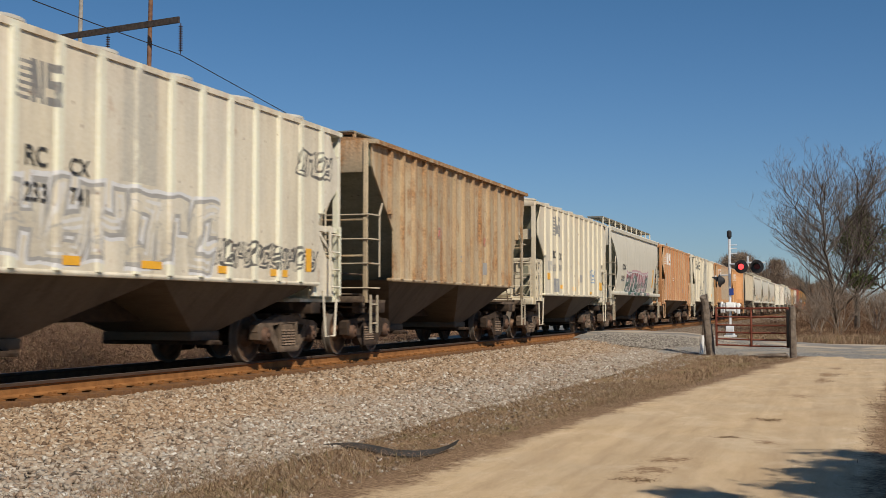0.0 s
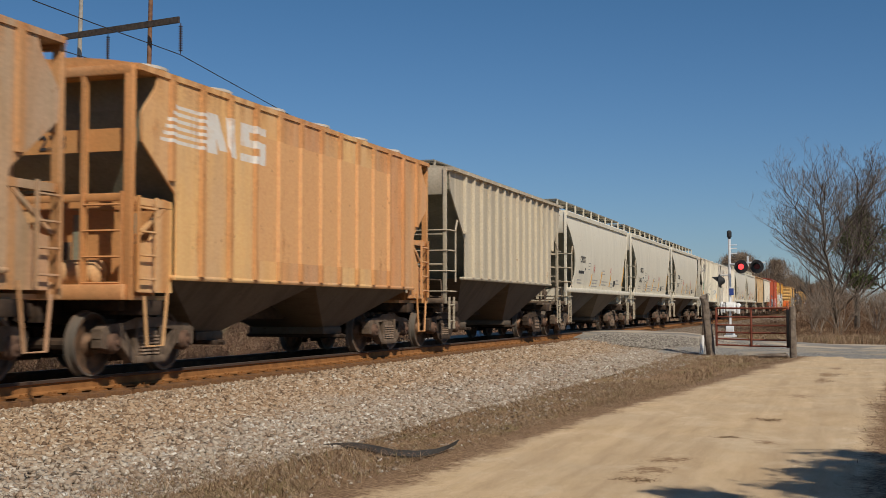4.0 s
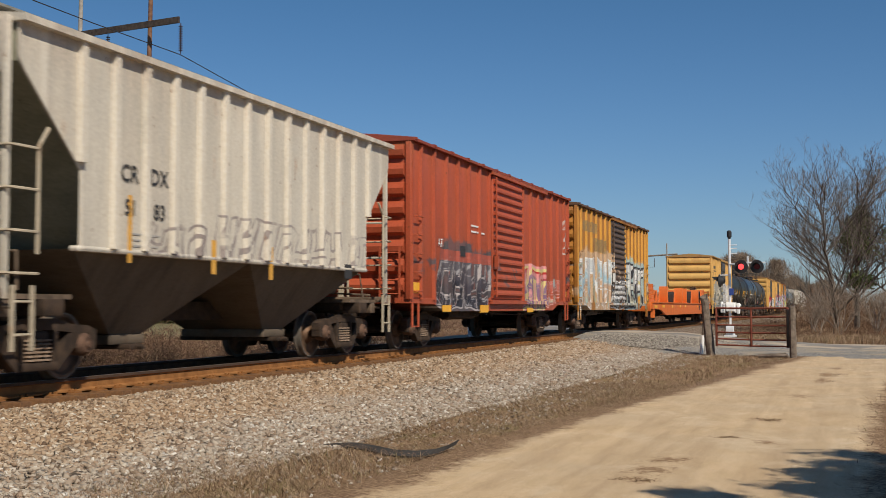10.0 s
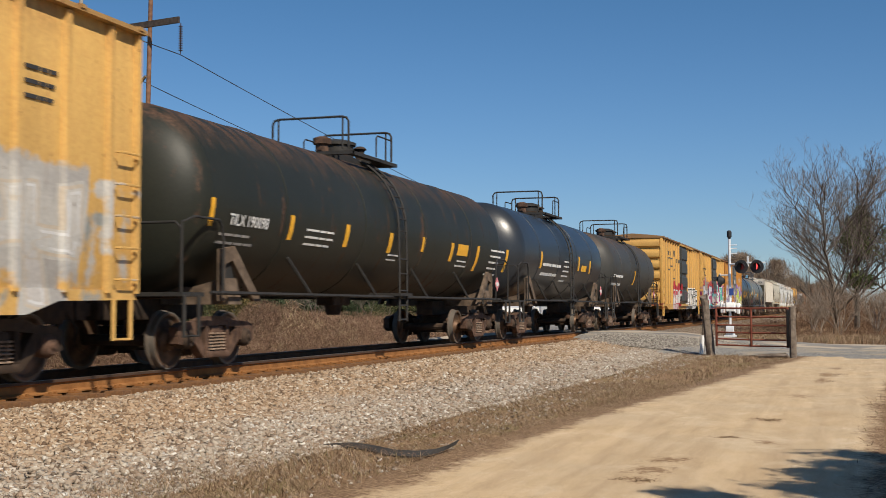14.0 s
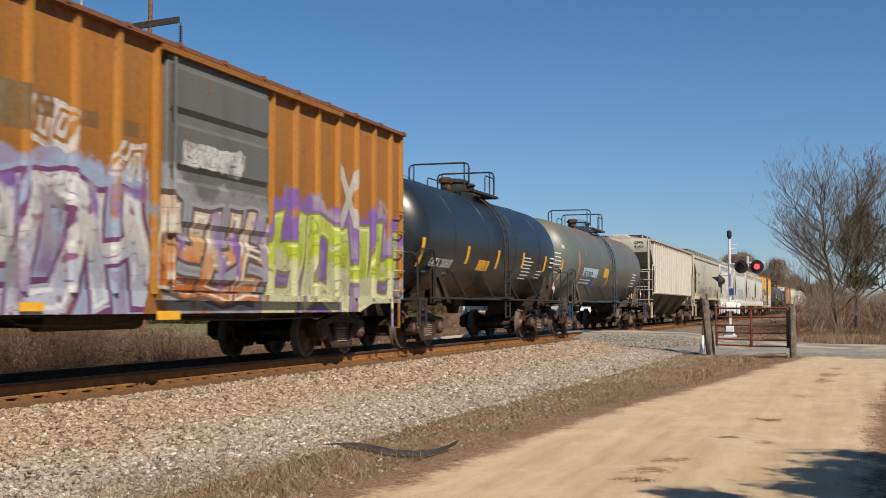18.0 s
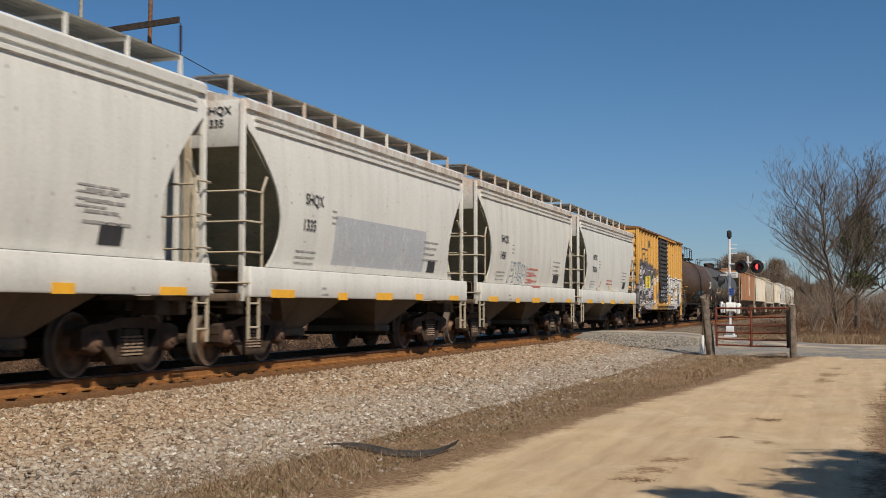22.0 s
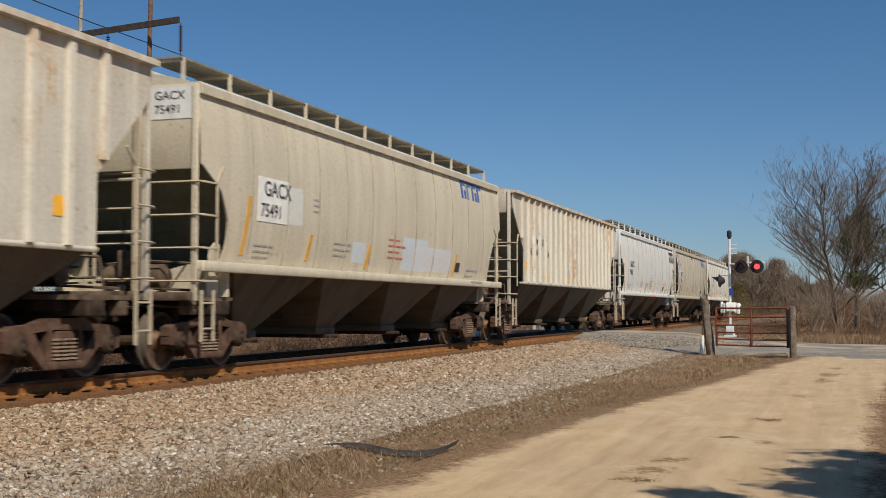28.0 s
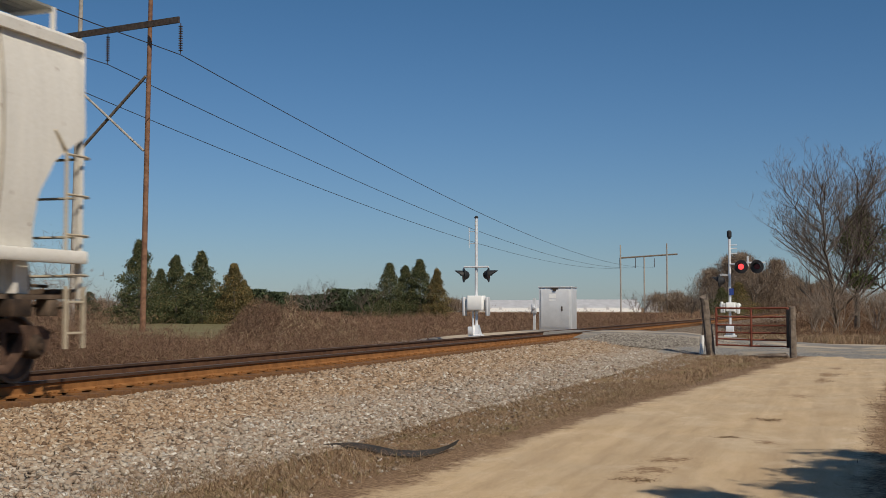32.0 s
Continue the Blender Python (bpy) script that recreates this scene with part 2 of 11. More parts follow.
    if rust > 0.15:
        zz = g.xyz()[2]
        lip = g.math("MULTIPLY", g.ramp(g.math("SUBTRACT", zz, top - 0.9), [(0.35, 0.0), (0.9, 1.0)]), g.ramp(drip, [(0.47 - 0.1 * rust, 0.0), (0.60 - 0.1 * rust, 1.0)]))
        mask = g.math("MAXIMUM", mask, g.math("MULTIPLY", lip, min(1.0, (0.35 if rib_c or not panel else 0.05) + (0.7 if rib_c or not panel else 0.45) * rust)))
    col = g.mix(mask, col, g.ramp(fine, [(0.3, tuple(v * 0.6 for v in rust_c)), (0.7, tuple(min(1, v * 1.5) for v in rust_c))]))
    col = g.mix(0.2, col, g.ramp(fine, [(0.3, 0.2), (0.7, 0.8)]), "OVERLAY")
    speck = g.math("MULTIPLY", g.math("LESS_THAN", g.voronoi(5.5, g.mapped((1, 1, 0.7), off)), 0.11), g.ramp(spot, [(0.47, 0.0), (0.56, 0.6)]))
    col = g.mix(speck, col, tuple(0.55 * v for v in rust_c))
    scuff = g.noise(1.0, 6, g.mapped((1.0, 7.0, 1.1), (off[0], off[2], off[1])), rough=0.75)
    col = g.mix(g.math("MULTIPLY", g.ramp(scuff, [(0.56, 0.0), (0.68, 1.0)]), 0.3 * grime + 0.08), col, tuple(0.45 * v for v in c))
    g.bump(g.math("ADD", g.math("MULTIPLY", big, 2.0), fine), 0.12, 0.01)
    return g.done(col, g.ramp(mask, [(0.0, rough), (1.0, 0.9)]))


def brand_areas(y0, y1, z0, z1, c):
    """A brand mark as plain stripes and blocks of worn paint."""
    w, h = y1 - y0, z1 - z0
    bits = [(0.02 * k, 0.36 + 0.02 * k, 0.02 + k * 0.165, 0.105 + k * 0.165, 0.0) for k in range(6)]
    bits += [(0.40, 0.50, 0, 1, -0.03), (0.52, 0.60, 0.12, 1, -0.10), (0.61, 0.69, 0, 1, -0.03), (0.73, 0.82, 0.6, 0.8, 0.0), (0.91, 1, 0.2, 0.4, 0.0)]
    bits += [(0.73, 1, q, q + 0.2, 0.0) for q in (0, 0.4, 0.8)]
    return [(y0 + w * a, y0 + w * b, z0 + h * p, z0 + h * q, c) + ((w * sl,) if sl else ()) for a, b, p, q, sl in bits]


# ---- mesh helper ----
class Solid:
    """Collects vertices and faces of one part."""

    def __init__(self):
        self.v, self.f = [], []

    def add(self, vs, fs):
        o = len(self.v)
        self.v += [tuple(p) for p in vs]
        self.f += [tuple(i + o for i in f) for f in fs]
        return self

    def box(self, x0, x1, y0, y1, z0, z1, c=0.0):
        """A box; with c its upright and lengthwise edges are chamfered."""
        if c <= 0:
            return self.add([(x, y, z) for x in (x0, x1) for y in (y0, y1) for z in (z0, z1)],
                            [(0, 1, 3, 2), (4, 6, 7, 5), (0, 4, 5, 1), (2, 3, 7, 6), (0, 2, 6, 4), (1, 5, 7, 3)])
        ring = lambda z, d: [(x0 + d, y0 + c, z), (x0 + c, y0 + d, z), (x1 - c, y0 + d, z), (x1 - d, y0 + c, z), (x1 - d, y1 - c, z), (x1 - c, y1 - d, z), (x0 + c, y1 - d, z), (x0 + d, y1 - c, z)]
        return self.loft([ring(z0, c * 0.6), ring(z0 + c, 0), ring(z1 - c, 0), ring(z1, c * 0.6)])

    def loft(self, rings, caps=True, closed=True):
        n = len(rings[0])
        vs = [p for r in rings for p in r]
        fs = []
        for i in range(len(rings) - 1):
            for j in range(n if closed else n - 1):
                k = (j + 1) % n
                fs.append((i * n + j, i * n + k, (i + 1) * n + k, (i + 1) * n + j))
        if caps and closed:
            fs += [tuple(range(n - 1, -1, -1)), tuple((len(rings) - 1) * n + j for j in range(n))]
        return self.add(vs, fs)

    def tube(self, pts, r, seg=6, taper=None):
        """A round bar along points."""
        pts = [Vector(p) for p in pts]
        rings = []
        for i, p in enumerate(pts):
            d = (pts[min(i + 1, len(pts) - 1)] - pts[max(i - 1, 0)]).normalized()
            a = d.orthogonal().normalized() if i == 0 else (last - d * last.dot(d)).normalized()
            last = a
            b = d.cross(a)
            rr = r if taper is None else r + (taper - r) * i / (len(pts) - 1)
            rings.append([p + (a * math.cos(k * math.tau / seg) + b * math.sin(k * math.tau / seg)) * rr for k in range(seg)])
        return self.loft(rings)

    def turned(self, axis, centre, prof, seg=20):
        """A solid of revolution; prof: (along the axis, radius)."""
        c = Vector(centre)
        d = {"x": Vector((1, 0, 0)), "y": Vector((0, 1, 0)), "z": Vector((0, 0, 1))}[axis]
        a = d.orthogonal().normalized()
        b = d.cross(a)
        return self.loft([[c + d * h + (a * math.cos(k * math.tau / seg) + b * math.sin(k * math.tau / seg)) * r for k in range(seg)] for h, r in prof])

    def prism(self, poly, axis, a, b):
        """A polygon drawn out along an axis: 'x' takes (y, z), 'y' takes (x, z), 'z' takes (x, y)."""
        put = {"x": lambda p, h: (h, p[0], p[1]), "y": lambda p, h: (p[0], h, p[1]), "z": lambda p, h: (p[0], p[1], h)}[axis]
        return self.loft([[put(p, a) for p in poly], [put(p, b) for p in poly]])

    def mesh(self, name, material=None, smooth=0.6):
        me = bpy.data.meshes.new(name)
        me.from_pydata(self.v, [], self.f)
        bm = bmesh.new()
        bm.from_mesh(me)
        bmesh.ops.recalc_face_normals(bm, faces=bm.faces)
        bm.to_mesh(me)
        bm.free()
        if smooth:
            me.polygons.foreach_set("use_smooth", [True] * len(me.polygons))
            me.set_sharp_from_angle(angle=smooth)
        if material:
            me.materials.append(material)
        return me


def part(name, solid, material, parent=None, label="", smooth=0.6):
    """One mesh object, under its thing or part."""
    ob = new(name, solid if isinstance(solid, bpy.types.Mesh) else solid.mesh(name, material, smooth))
    if parent:
        ob.parent = parent
    if label:
        ob["label"] = label
    return ob


def thing(name, label, category, group="", at=None, kind=""):
    """An empty that carries the parts of one thing."""
    ob = new(name)
    ob.empty_display_size = 0.2
    tagged(ob, label, category, group, kind)
    if at:
        ob.matrix_basis = at
    return ob


def many(name, verts, faces, material, smooth=False):
    """One mesh out of arrays."""
    me = bpy.data.meshes.new(name)
    verts, faces = np.asarray(verts, dtype=np.float32), np.asarray(faces, dtype=np.int32)
    k = faces.shape[1]
    me.vertices.add(len(verts))
    me.vertices.foreach_set("co", verts.ravel())
    me.loops.add(faces.size)
    me.loops.foreach_set("vertex_index", faces.ravel())
    me.polygons.add(len(faces))
    me.polygons.foreach_set("loop_start", np.arange(0, faces.size, k, dtype=np.int32))
    if smooth:
        me.polygons.foreach_set("use_smooth", np.ones(len(faces), dtype=bool))
    me.update(calc_edges=True)
    me.materials.append(material)
    return new(name, me)


# ---- materials of the ground ----
g = Graph("dirt_lane", 0.95, 0, 0.15)
n1, n2, n3 = g.noise(0.5, 5), g.noise(1.0, 6, g.mapped((3.4, 1.1, 1.0)), rough=0.7), g.noise(90, 3, rough=0.7)
drag = g.noise(1.0, 5, g.mapped((3.6, 0.14, 1.0)), rough=0.6)
c = g.ramp(n2, [(0.25, (0.45, 0.325, 0.19)), (0.5, (0.56, 0.415, 0.255)), (0.75, (0.64, 0.49, 0.32))])
c = g.mix(g.ramp(n1, [(0.4, 0.0), (0.65, 0.55)]), c, (0.50, 0.395, 0.27))
c = g.mix(g.ramp(drag, [(0.42, 0.0), (0.66, 0.6)]), c, (0.40, 0.29, 0.18))
c = g.mix(g.ramp(g.noise(1.1, 5, g.mapped((1, 0.6, 1), (7, 3, 0)), rough=0.7), [(0.53, 0.0), (0.70, 0.5)]), c, (0.68, 0.56, 0.40))
c = g.mix(0.45, c, g.ramp(n3, [(0.3, 0.15), (0.7, 0.85)]), "OVERLAY")
pebble = g.math("LESS_THAN", g.voronoi(9.0), 0.09)
c = g.mix(g.math("MULTIPLY", pebble, 0.6), c, (0.62, 0.55, 0.45))
grit = g.math("LESS_THAN", g.voronoi(23.0), 0.12)
c = g.mix(g.math("MULTIPLY", grit, 0.45), c, (0.20, 0.14, 0.09))
PATCHY = [(-1.60, 11.9, 0.24, 0.26), (-1.68, 11.1, 0.26, 0.34), (-1.72, 10.5, 0.20, 0.24), (-1.00, 16.6, 0.26, 0.34), (-1.27, 14.2, 0.22, 0.18), (-0.44, 25.7, 0.20, 0.9), (-0.36, 28.0, 0.24, 1.3), (-0.2, 31.0, 0.22, 0.8), (-0.72, 21.2, 0.24, 0.5), (-0.85, 13.9, 0.16, 0.2)]
blot = g.math("ADD", g.math("MULTIPLY", g.noise(7.5, 6, rough=0.8), 2.6), g.math("MULTIPLY", g.noise(30, 3), 0.5))
for sx_, sy_, wx_, wy_ in PATCHY:
    ax_ = g.xyz()
    px_, py_ = g.math("DIVIDE", g.math("SUBTRACT", ax_[0], sx_), wx_), g.math("DIVIDE", g.math("SUBTRACT", ax_[1], sy_), wy_)
    near_ = g.math("SUBTRACT", blot, g.math("MULTIPLY", g.math("SQRT", g.math("ADD", g.math("MULTIPLY", px_, px_), g.math("MULTIPLY", py_, py_))), 0.5))
    c = g.mix(g.ramp(g.math("MULTIPLY", near_, 0.5), [(0.60, 0.0), (0.70, 0.8)]), c, (0.20, 0.115, 0.06))
at = g.t.nodes.new("ShaderNodeAttribute")
at.attribute_name = "verge"
soil = g.ramp(g.noise(35, 4), [(0.38, (0.12, 0.07, 0.04)), (0.5, (0.23, 0.145, 0.085)), (0.64, (0.36, 0.25, 0.15))])
fray = g.math("ADD", at.outputs["Fac"], g.math("SUBTRACT", g.math("ADD", g.math("MULTIPLY", g.noise(2.2, 6, rough=0.75), 0.9), g.math("MULTIPLY", g.noise(14, 4), 0.5)), 0.70))
c = g.mix(g.ramp(fray, [(0.38, 0.0), (0.62, 1.0)]), c, soil)
g.bump(g.math("ADD", n2, g.math("MULTIPLY", n3, 0.7)), 0.5, 0.025)
DIRT = g.done(c)

g = Graph("dry_ground", 0.95, 0, 0.15)
n1, n2, n3 = g.noise(0.12, 5), g.noise(2.5, 6, rough=0.7), g.noise(35, 4)
c = g.ramp(g.math("ADD", g.math("MULTIPLY", n2, 0.45), g.math("MULTIPLY", n3, 0.55)), [(0.38, (0.11, 0.062, 0.034)), (0.5, (0.235, 0.145, 0.082)), (0.62, (0.36, 0.25, 0.15))])
c = g.mix(g.ramp(g.noise(0.9, 5), [(0.50, 0.0), (0.64, 0.65)]), c, (0.15, 0.14, 0.05))
c = g.mix(g.ramp(g.noise(0.6, 5, g.mapped((1, 1, 1), (4, 9, 2))), [(0.52, 0.0), (0.66, 0.7)]), c, (0.33, 0.21, 0.12))
g.bump(n3, 0.6, 0.04)
SOIL = g.done(c)

g = Graph("field_grass", 0.95, 0, 0.15)
n1, n2 = g.noise(0.08, 5), g.noise(1.5, 6, rough=0.7)
c = g.ramp(g.math("ADD", g.math("MULTIPLY", n1, 0.5), g.math("MULTIPLY", n2, 0.5)), [(0.38, (0.15, 0.12, 0.065)), (0.52, (0.17, 0.155, 0.075)), (0.66, (0.25, 0.20, 0.12))])
g.bump(n2, 0.5, 0.08)
FIELD = g.done(c)

g = Graph("ballast_bed", 0.95, 0, 0.15)
v = g.voronoi(17, out="Color")
d = g.voronoi(17)
c = g.ramp(g.xyz(v)[0], [(0.1, (0.20, 0.145, 0.10)), (0.45, (0.32, 0.24, 0.165)), (0.9, (0.42, 0.37, 0.31))])
c = g.mix(g.ramp(d, [(0.3, 0.0), (0.7, 0.8)]), c, (0.07, 0.05, 0.035))
g.bump(g.math("SUBTRACT", 1.0, d), 0.9, 0.05)
BED = g.done(c)

g = Graph("ballast_stone", 0.9, 0, 0.2)
r = g.island()
x_ = g.xyz()[0]
c = g.ramp(r, [(0.0, (0.12, 0.078, 0.05)), (0.2, (0.272, 0.183, 0.115)), (0.6, (0.365, 0.265, 0.174)), (0.9, (0.412, 0.331, 0.247)), (1.0, (0.54, 0.49, 0.41))])
grey = g.ramp(r, [(0.0, (0.12, 0.10, 0.08)), (0.18, (0.30, 0.22, 0.16)), (0.45, (0.31, 0.27, 0.22)), (0.88, (0.40, 0.36, 0.305)), (1.0, (0.60, 0.57, 0.52))])
near = g.ramp(g.math("ADD", g.math("MULTIPLY", g.math("ADD", x_, 8.6), 0.42), g.math("SUBTRACT", g.noise(0.8, 3), 0.5)), [(0.55, 0.0), (1.3, 0.8)])
c = g.mix(near, c, grey)
g.bump(g.noise(45, 3), 0.3, 0.01)
STONE = g.done(c)

g = Graph("grey_gravel", 0.95, 0, 0.15)
v = g.voronoi(26, out="Color")
c = g.ramp(g.xyz(v)[0], [(0.1, (0.17, 0.165, 0.155)), (0.5, (0.28, 0.27, 0.25)), (0.9, (0.40, 0.385, 0.36))])
c = g.mix(g.ramp(g.voronoi(26), [(0.3, 0.0), (0.75, 0.6)]), c, (0.09, 0.08, 0.07))
c = g.mix(g.ramp(g.noise(0.5, 5, rough=0.7), [(0.48, 0.0), (0.64, 0.7)]), c, (0.43, 0.35, 0.24))
g.bump(g.noise(60, 3), 0.6, 0.02)
GRAVEL = g.done(c)

g = Graph("grey_stone", 0.9, 0, 0.2)
STONE_GREY = g.done(g.ramp(g.island(), [(0.0, (0.11, 0.095, 0.08)), (0.5, (0.26, 0.23, 0.195)), (1.0, (0.42, 0.385, 0.335))]))

g = Graph("asphalt", 0.9, 0, 0.3)
c = g.ramp(g.math("ADD", g.math("MULTIPLY", g.noise(0.6, 5), 0.5), g.math("MULTIPLY", g.noise(40, 3), 0.5)), [(0.35, (0.15, 0.142, 0.13)), (0.65, (0.27, 0.25, 0.225))])
c = g.mix(g.ramp(g.noise(0.35, 5, rough=0.65), [(0.46, 0.0), (0.58, 0.75)]), c, (0.50, 0.41, 0.30))
g.bump(g.noise(80, 3), 0.4, 0.01)
ASPHALT = g.done(c)
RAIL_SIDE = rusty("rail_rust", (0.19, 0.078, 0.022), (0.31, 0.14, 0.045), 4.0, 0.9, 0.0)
# The whole far rail gets a darker brown than the near one.
RAIL_FAR = rusty("rail_rust_dark", (0.075, 0.036, 0.02), (0.14, 0.07, 0.035), 4.0, 0.9, 0.0)
RAIL_HEAD = plain("rail_head", (0.17, 0.13, 0.10), 0.55, 0.5, 0.3, 4)
# Rail head sides: a darker brown than the rail below.
RAIL_DARK = plain("rail_grease", (0.065, 0.036, 0.022), 0.8, 0.0, 0.3, 3)
TIE = rusty("tie_wood", (0.10, 0.05, 0.025), (0.24, 0.12, 0.05), 6.0, 0.95, 0.0)

g = Graph("dry_grass", 0.85, 0, 0.2)
c = g.ramp(g.island(), [(0.0, (0.12, 0.070, 0.042)), (0.48, (0.26, 0.172, 0.106)), (0.89, (0.44, 0.34, 0.23)), (0.94, (0.22, 0.17, 0.075)), (1.0, (0.16, 0.145, 0.06))])
STRAW = g.done(c)
g = Graph("brush", 0.9, 0, 0.15)
c = g.ramp(g.island(), [(0.0, (0.09, 0.05, 0.036)), (0.5, (0.18, 0.11, 0.075)), (0.9, (0.28, 0.185, 0.12)), (1.0, (0.13, 0.105, 0.06))])
BRUSH = g.done(c)
g = Graph("red_brush", 0.9, 0, 0.15)
RED_BRUSH = g.done(g.ramp(g.island(), [(0.0, (0.085, 0.048, 0.032)), (0.5, (0.165, 0.10, 0.062)), (0.9, (0.26, 0.165, 0.10)), (1.0, (0.15, 0.12, 0.06))]))
g = Graph("pale_stem", 0.9, 0, 0.2)
PALE_STEM = g.done(g.ramp(g.island(), [(0.0, (0.15, 0.115, 0.09)), (1.0, (0.30, 0.245, 0.195))]))
g = Graph("bark_bare", 0.9, 0, 0.2)
c = g.ramp(g.noise(3, 5), [(0.35, (0.075, 0.06, 0.05)), (0.65, (0.19, 0.16, 0.13))])
BARK = g.done(c)
g = Graph("twigs", 0.9, 0, 0.2)
c = g.ramp(g.island(), [(0.0, (0.08, 0.065, 0.055)), (1.0, (0.20, 0.165, 0.14))])
TWIG = g.done(c)
g = Graph("cedar_leaf", 0.85, 0, 0.2)
c = g.ramp(g.island(), [(0.0, (0.04, 0.052, 0.024)), (0.6, (0.085, 0.098, 0.042)), (0.9, (0.145, 0.135, 0.06)), (1.0, (0.20, 0.15, 0.07))])
CEDAR = g.done(c)
g = Graph("rust_cedar_leaf", 0.85, 0, 0.2)
c = g.ramp(g.island(), [(0.0, (0.06, 0.06, 0.025)), (0.6, (0.145, 0.12, 0.048)), (1.0, (0.28, 0.18, 0.07))])
CEDAR_RUST = g.done(c)
g = Graph("vine_leaf", 0.7, 0, 0.3)
VINE = g.done(g.ramp(g.island(), [(0.0, (0.05, 0.075, 0.022)), (0.6, (0.105, 0.14, 0.04)), (1.0, (0.19, 0.19, 0.07))]))
g = Graph("far_pine", 0.9, 0, 0.1)
c = g.ramp(g.island(), [(0.0, (0.03, 0.045, 0.025)), (1.0, (0.075, 0.095, 0.05))])
PINE = g.done(c)
g = Graph("far_bare_wood", 0.9, 0, 0.1)
c = g.ramp(g.island(), [(0.0, (0.13, 0.095, 0.072)), (0.6, (0.21, 0.16, 0.12)), (1.0, (0.30, 0.235, 0.175))])
BAREWOOD = g.done(c)
POLE_WOOD = rusty("pole_wood", (0.13, 0.065, 0.04), (0.26, 0.14, 0.085), 3.0, 0.9, 0.0)
POLE_GREY = rusty("pole_grey", (0.26, 0.235, 0.21), (0.42, 0.39, 0.35), 3.0, 0.9, 0.0)
WEATHERED = rusty("weathered_wood", (0.09, 0.07, 0.055), (0.23, 0.185, 0.145), 6.0, 0.95, 0.0)
TAR_WOOD = rusty("tarred_wood", (0.035, 0.028, 0.026), (0.085, 0.065, 0.055), 5.0, 0.9, 0.0)
WIRE = plain("wire", (0.06, 0.06, 0.065), 0.5, 0.5, 0.1)
INSUL = plain("insulator", (0.06, 0.035, 0.03), 0.25, 0, 0.2, 8)
ALU = plain("aluminium", (0.78, 0.79, 0.80), 0.4, 0.3, 0.12, 3)
CABINET = plain("cabinet_metal", (0.60, 0.61, 0.62), 0.5, 0.2, 0.12, 2)
SIGNAL_BLACK = plain("signal_black", (0.02, 0.02, 0.022), 0.6, 0, 0.2, 5)
GATE_RED = rusty("gate_red", (0.17, 0.045, 0.028), (0.27, 0.085, 0.05), 6.0, 0.8, 0.0)
WHITE = plain("white_paint", (0.80, 0.80, 0.78), 0.6, 0, 0.08, 3)
ROOF_GREY = plain("roof_grey", (0.55, 0.55, 0.56), 0.6, 0.2, 0.15, 0.4)
BLUE = plain("blue_sign", (0.03, 0.06, 0.24), 0.5, 0, 0.1)
RUBBER = plain("rubber", (0.04, 0.036, 0.033), 0.85, 0, 0.4, 5, 0.4)
g = Graph("dark_lens", 0.25, 0, 0.5)
DARK_LENS = g.done((0.10, 0.012, 0.012))
g = Graph("lit_lens", 0.4)
g.b.inputs["Emission Color"].default_value = (1.0, 0.075, 0.075, 1)
g.b.inputs["Emission Strength"].default_value = 1.5
LIT_LENS = g.done((0.7, 0.03, 0.03))

# ---- ground: one sheet to the horizon ----
BALLAST = [(-4.2, 0.02), (-2.2, 0.36), (-1.75, 0.42), (0.5, 0.39), (0.85, 0.345), (1.35, 0.355), (1.65, 0.37), (2.15, 0.34), (3.3, 0.17), (4.7, 0.0)]


def bed_z(x):
    """Height of the ballast's top across the track."""
    return float(np.interp(x - TRACK_X, [p[0] for p in BALLAST], [p[1] for p in BALLAST]))


def rough_ground(x, y):
    return 0.05 * noise.noise((x * 0.25, y * 0.25, 0.0)) + 0.02 * noise.noise((x * 1.3, y * 1.3, 3.0))


xs = sorted(set([-3000, -1200, -500, -220, -120, -80, -55, -40, -32, -26, -21, -18, -16.2, -14.6, -13.4, -12.4, -8, -7] + [-5.6 + 0.35 * i for i in range(9)] + [-2, -1, 0, 1, 2, 3, 5, 8, 14, 25, 45, 90, 200, 600, 3000]))
ys = sorted(set([-800, -200, -60, -20] + [-8 + 1.0 * i for i in range(62)] + [60, 70, 85, 100, 130, 170, 230, 320, 500, 900, 1600, 4000]))
verts = [(x, y, -0.03 + (rough_ground(x, y) if -5.2 < x < -3.2 and 0 < y < 40 else 0.0) + (-0.06 if -12.6 < x < -6.9 else 0.0)) for x in xs for y in ys]
ny = len(ys)
faces = [(i * ny + j, (i + 1) * ny + j, (i + 1) * ny + j + 1, i * ny + j + 1) for i in range(len(xs) - 1) for j in range(ny - 1)]
ground = many("ground", verts, faces, SOIL, True)
tagged(ground, "dry brown winter ground beside the railway", "ground", kind="structure")

field = Solid()
ring = [(-2500, -700), (-19, -700), (-17.5, 0), (-18, 38), (-22, 41), (-60, 42), (-300, 43), (-2500, 44)]
field.prism(ring, "z", -0.05, 0.0)
field.prism([(-25, 52.5), (-42, 90), (-52, 118), (-300, 122), (-300, 52.5)], "z", -0.05, 0.004)
tagged(part("field", field, FIELD, smooth=0), "flat winter field of short green and tan grass", "field", kind="structure")

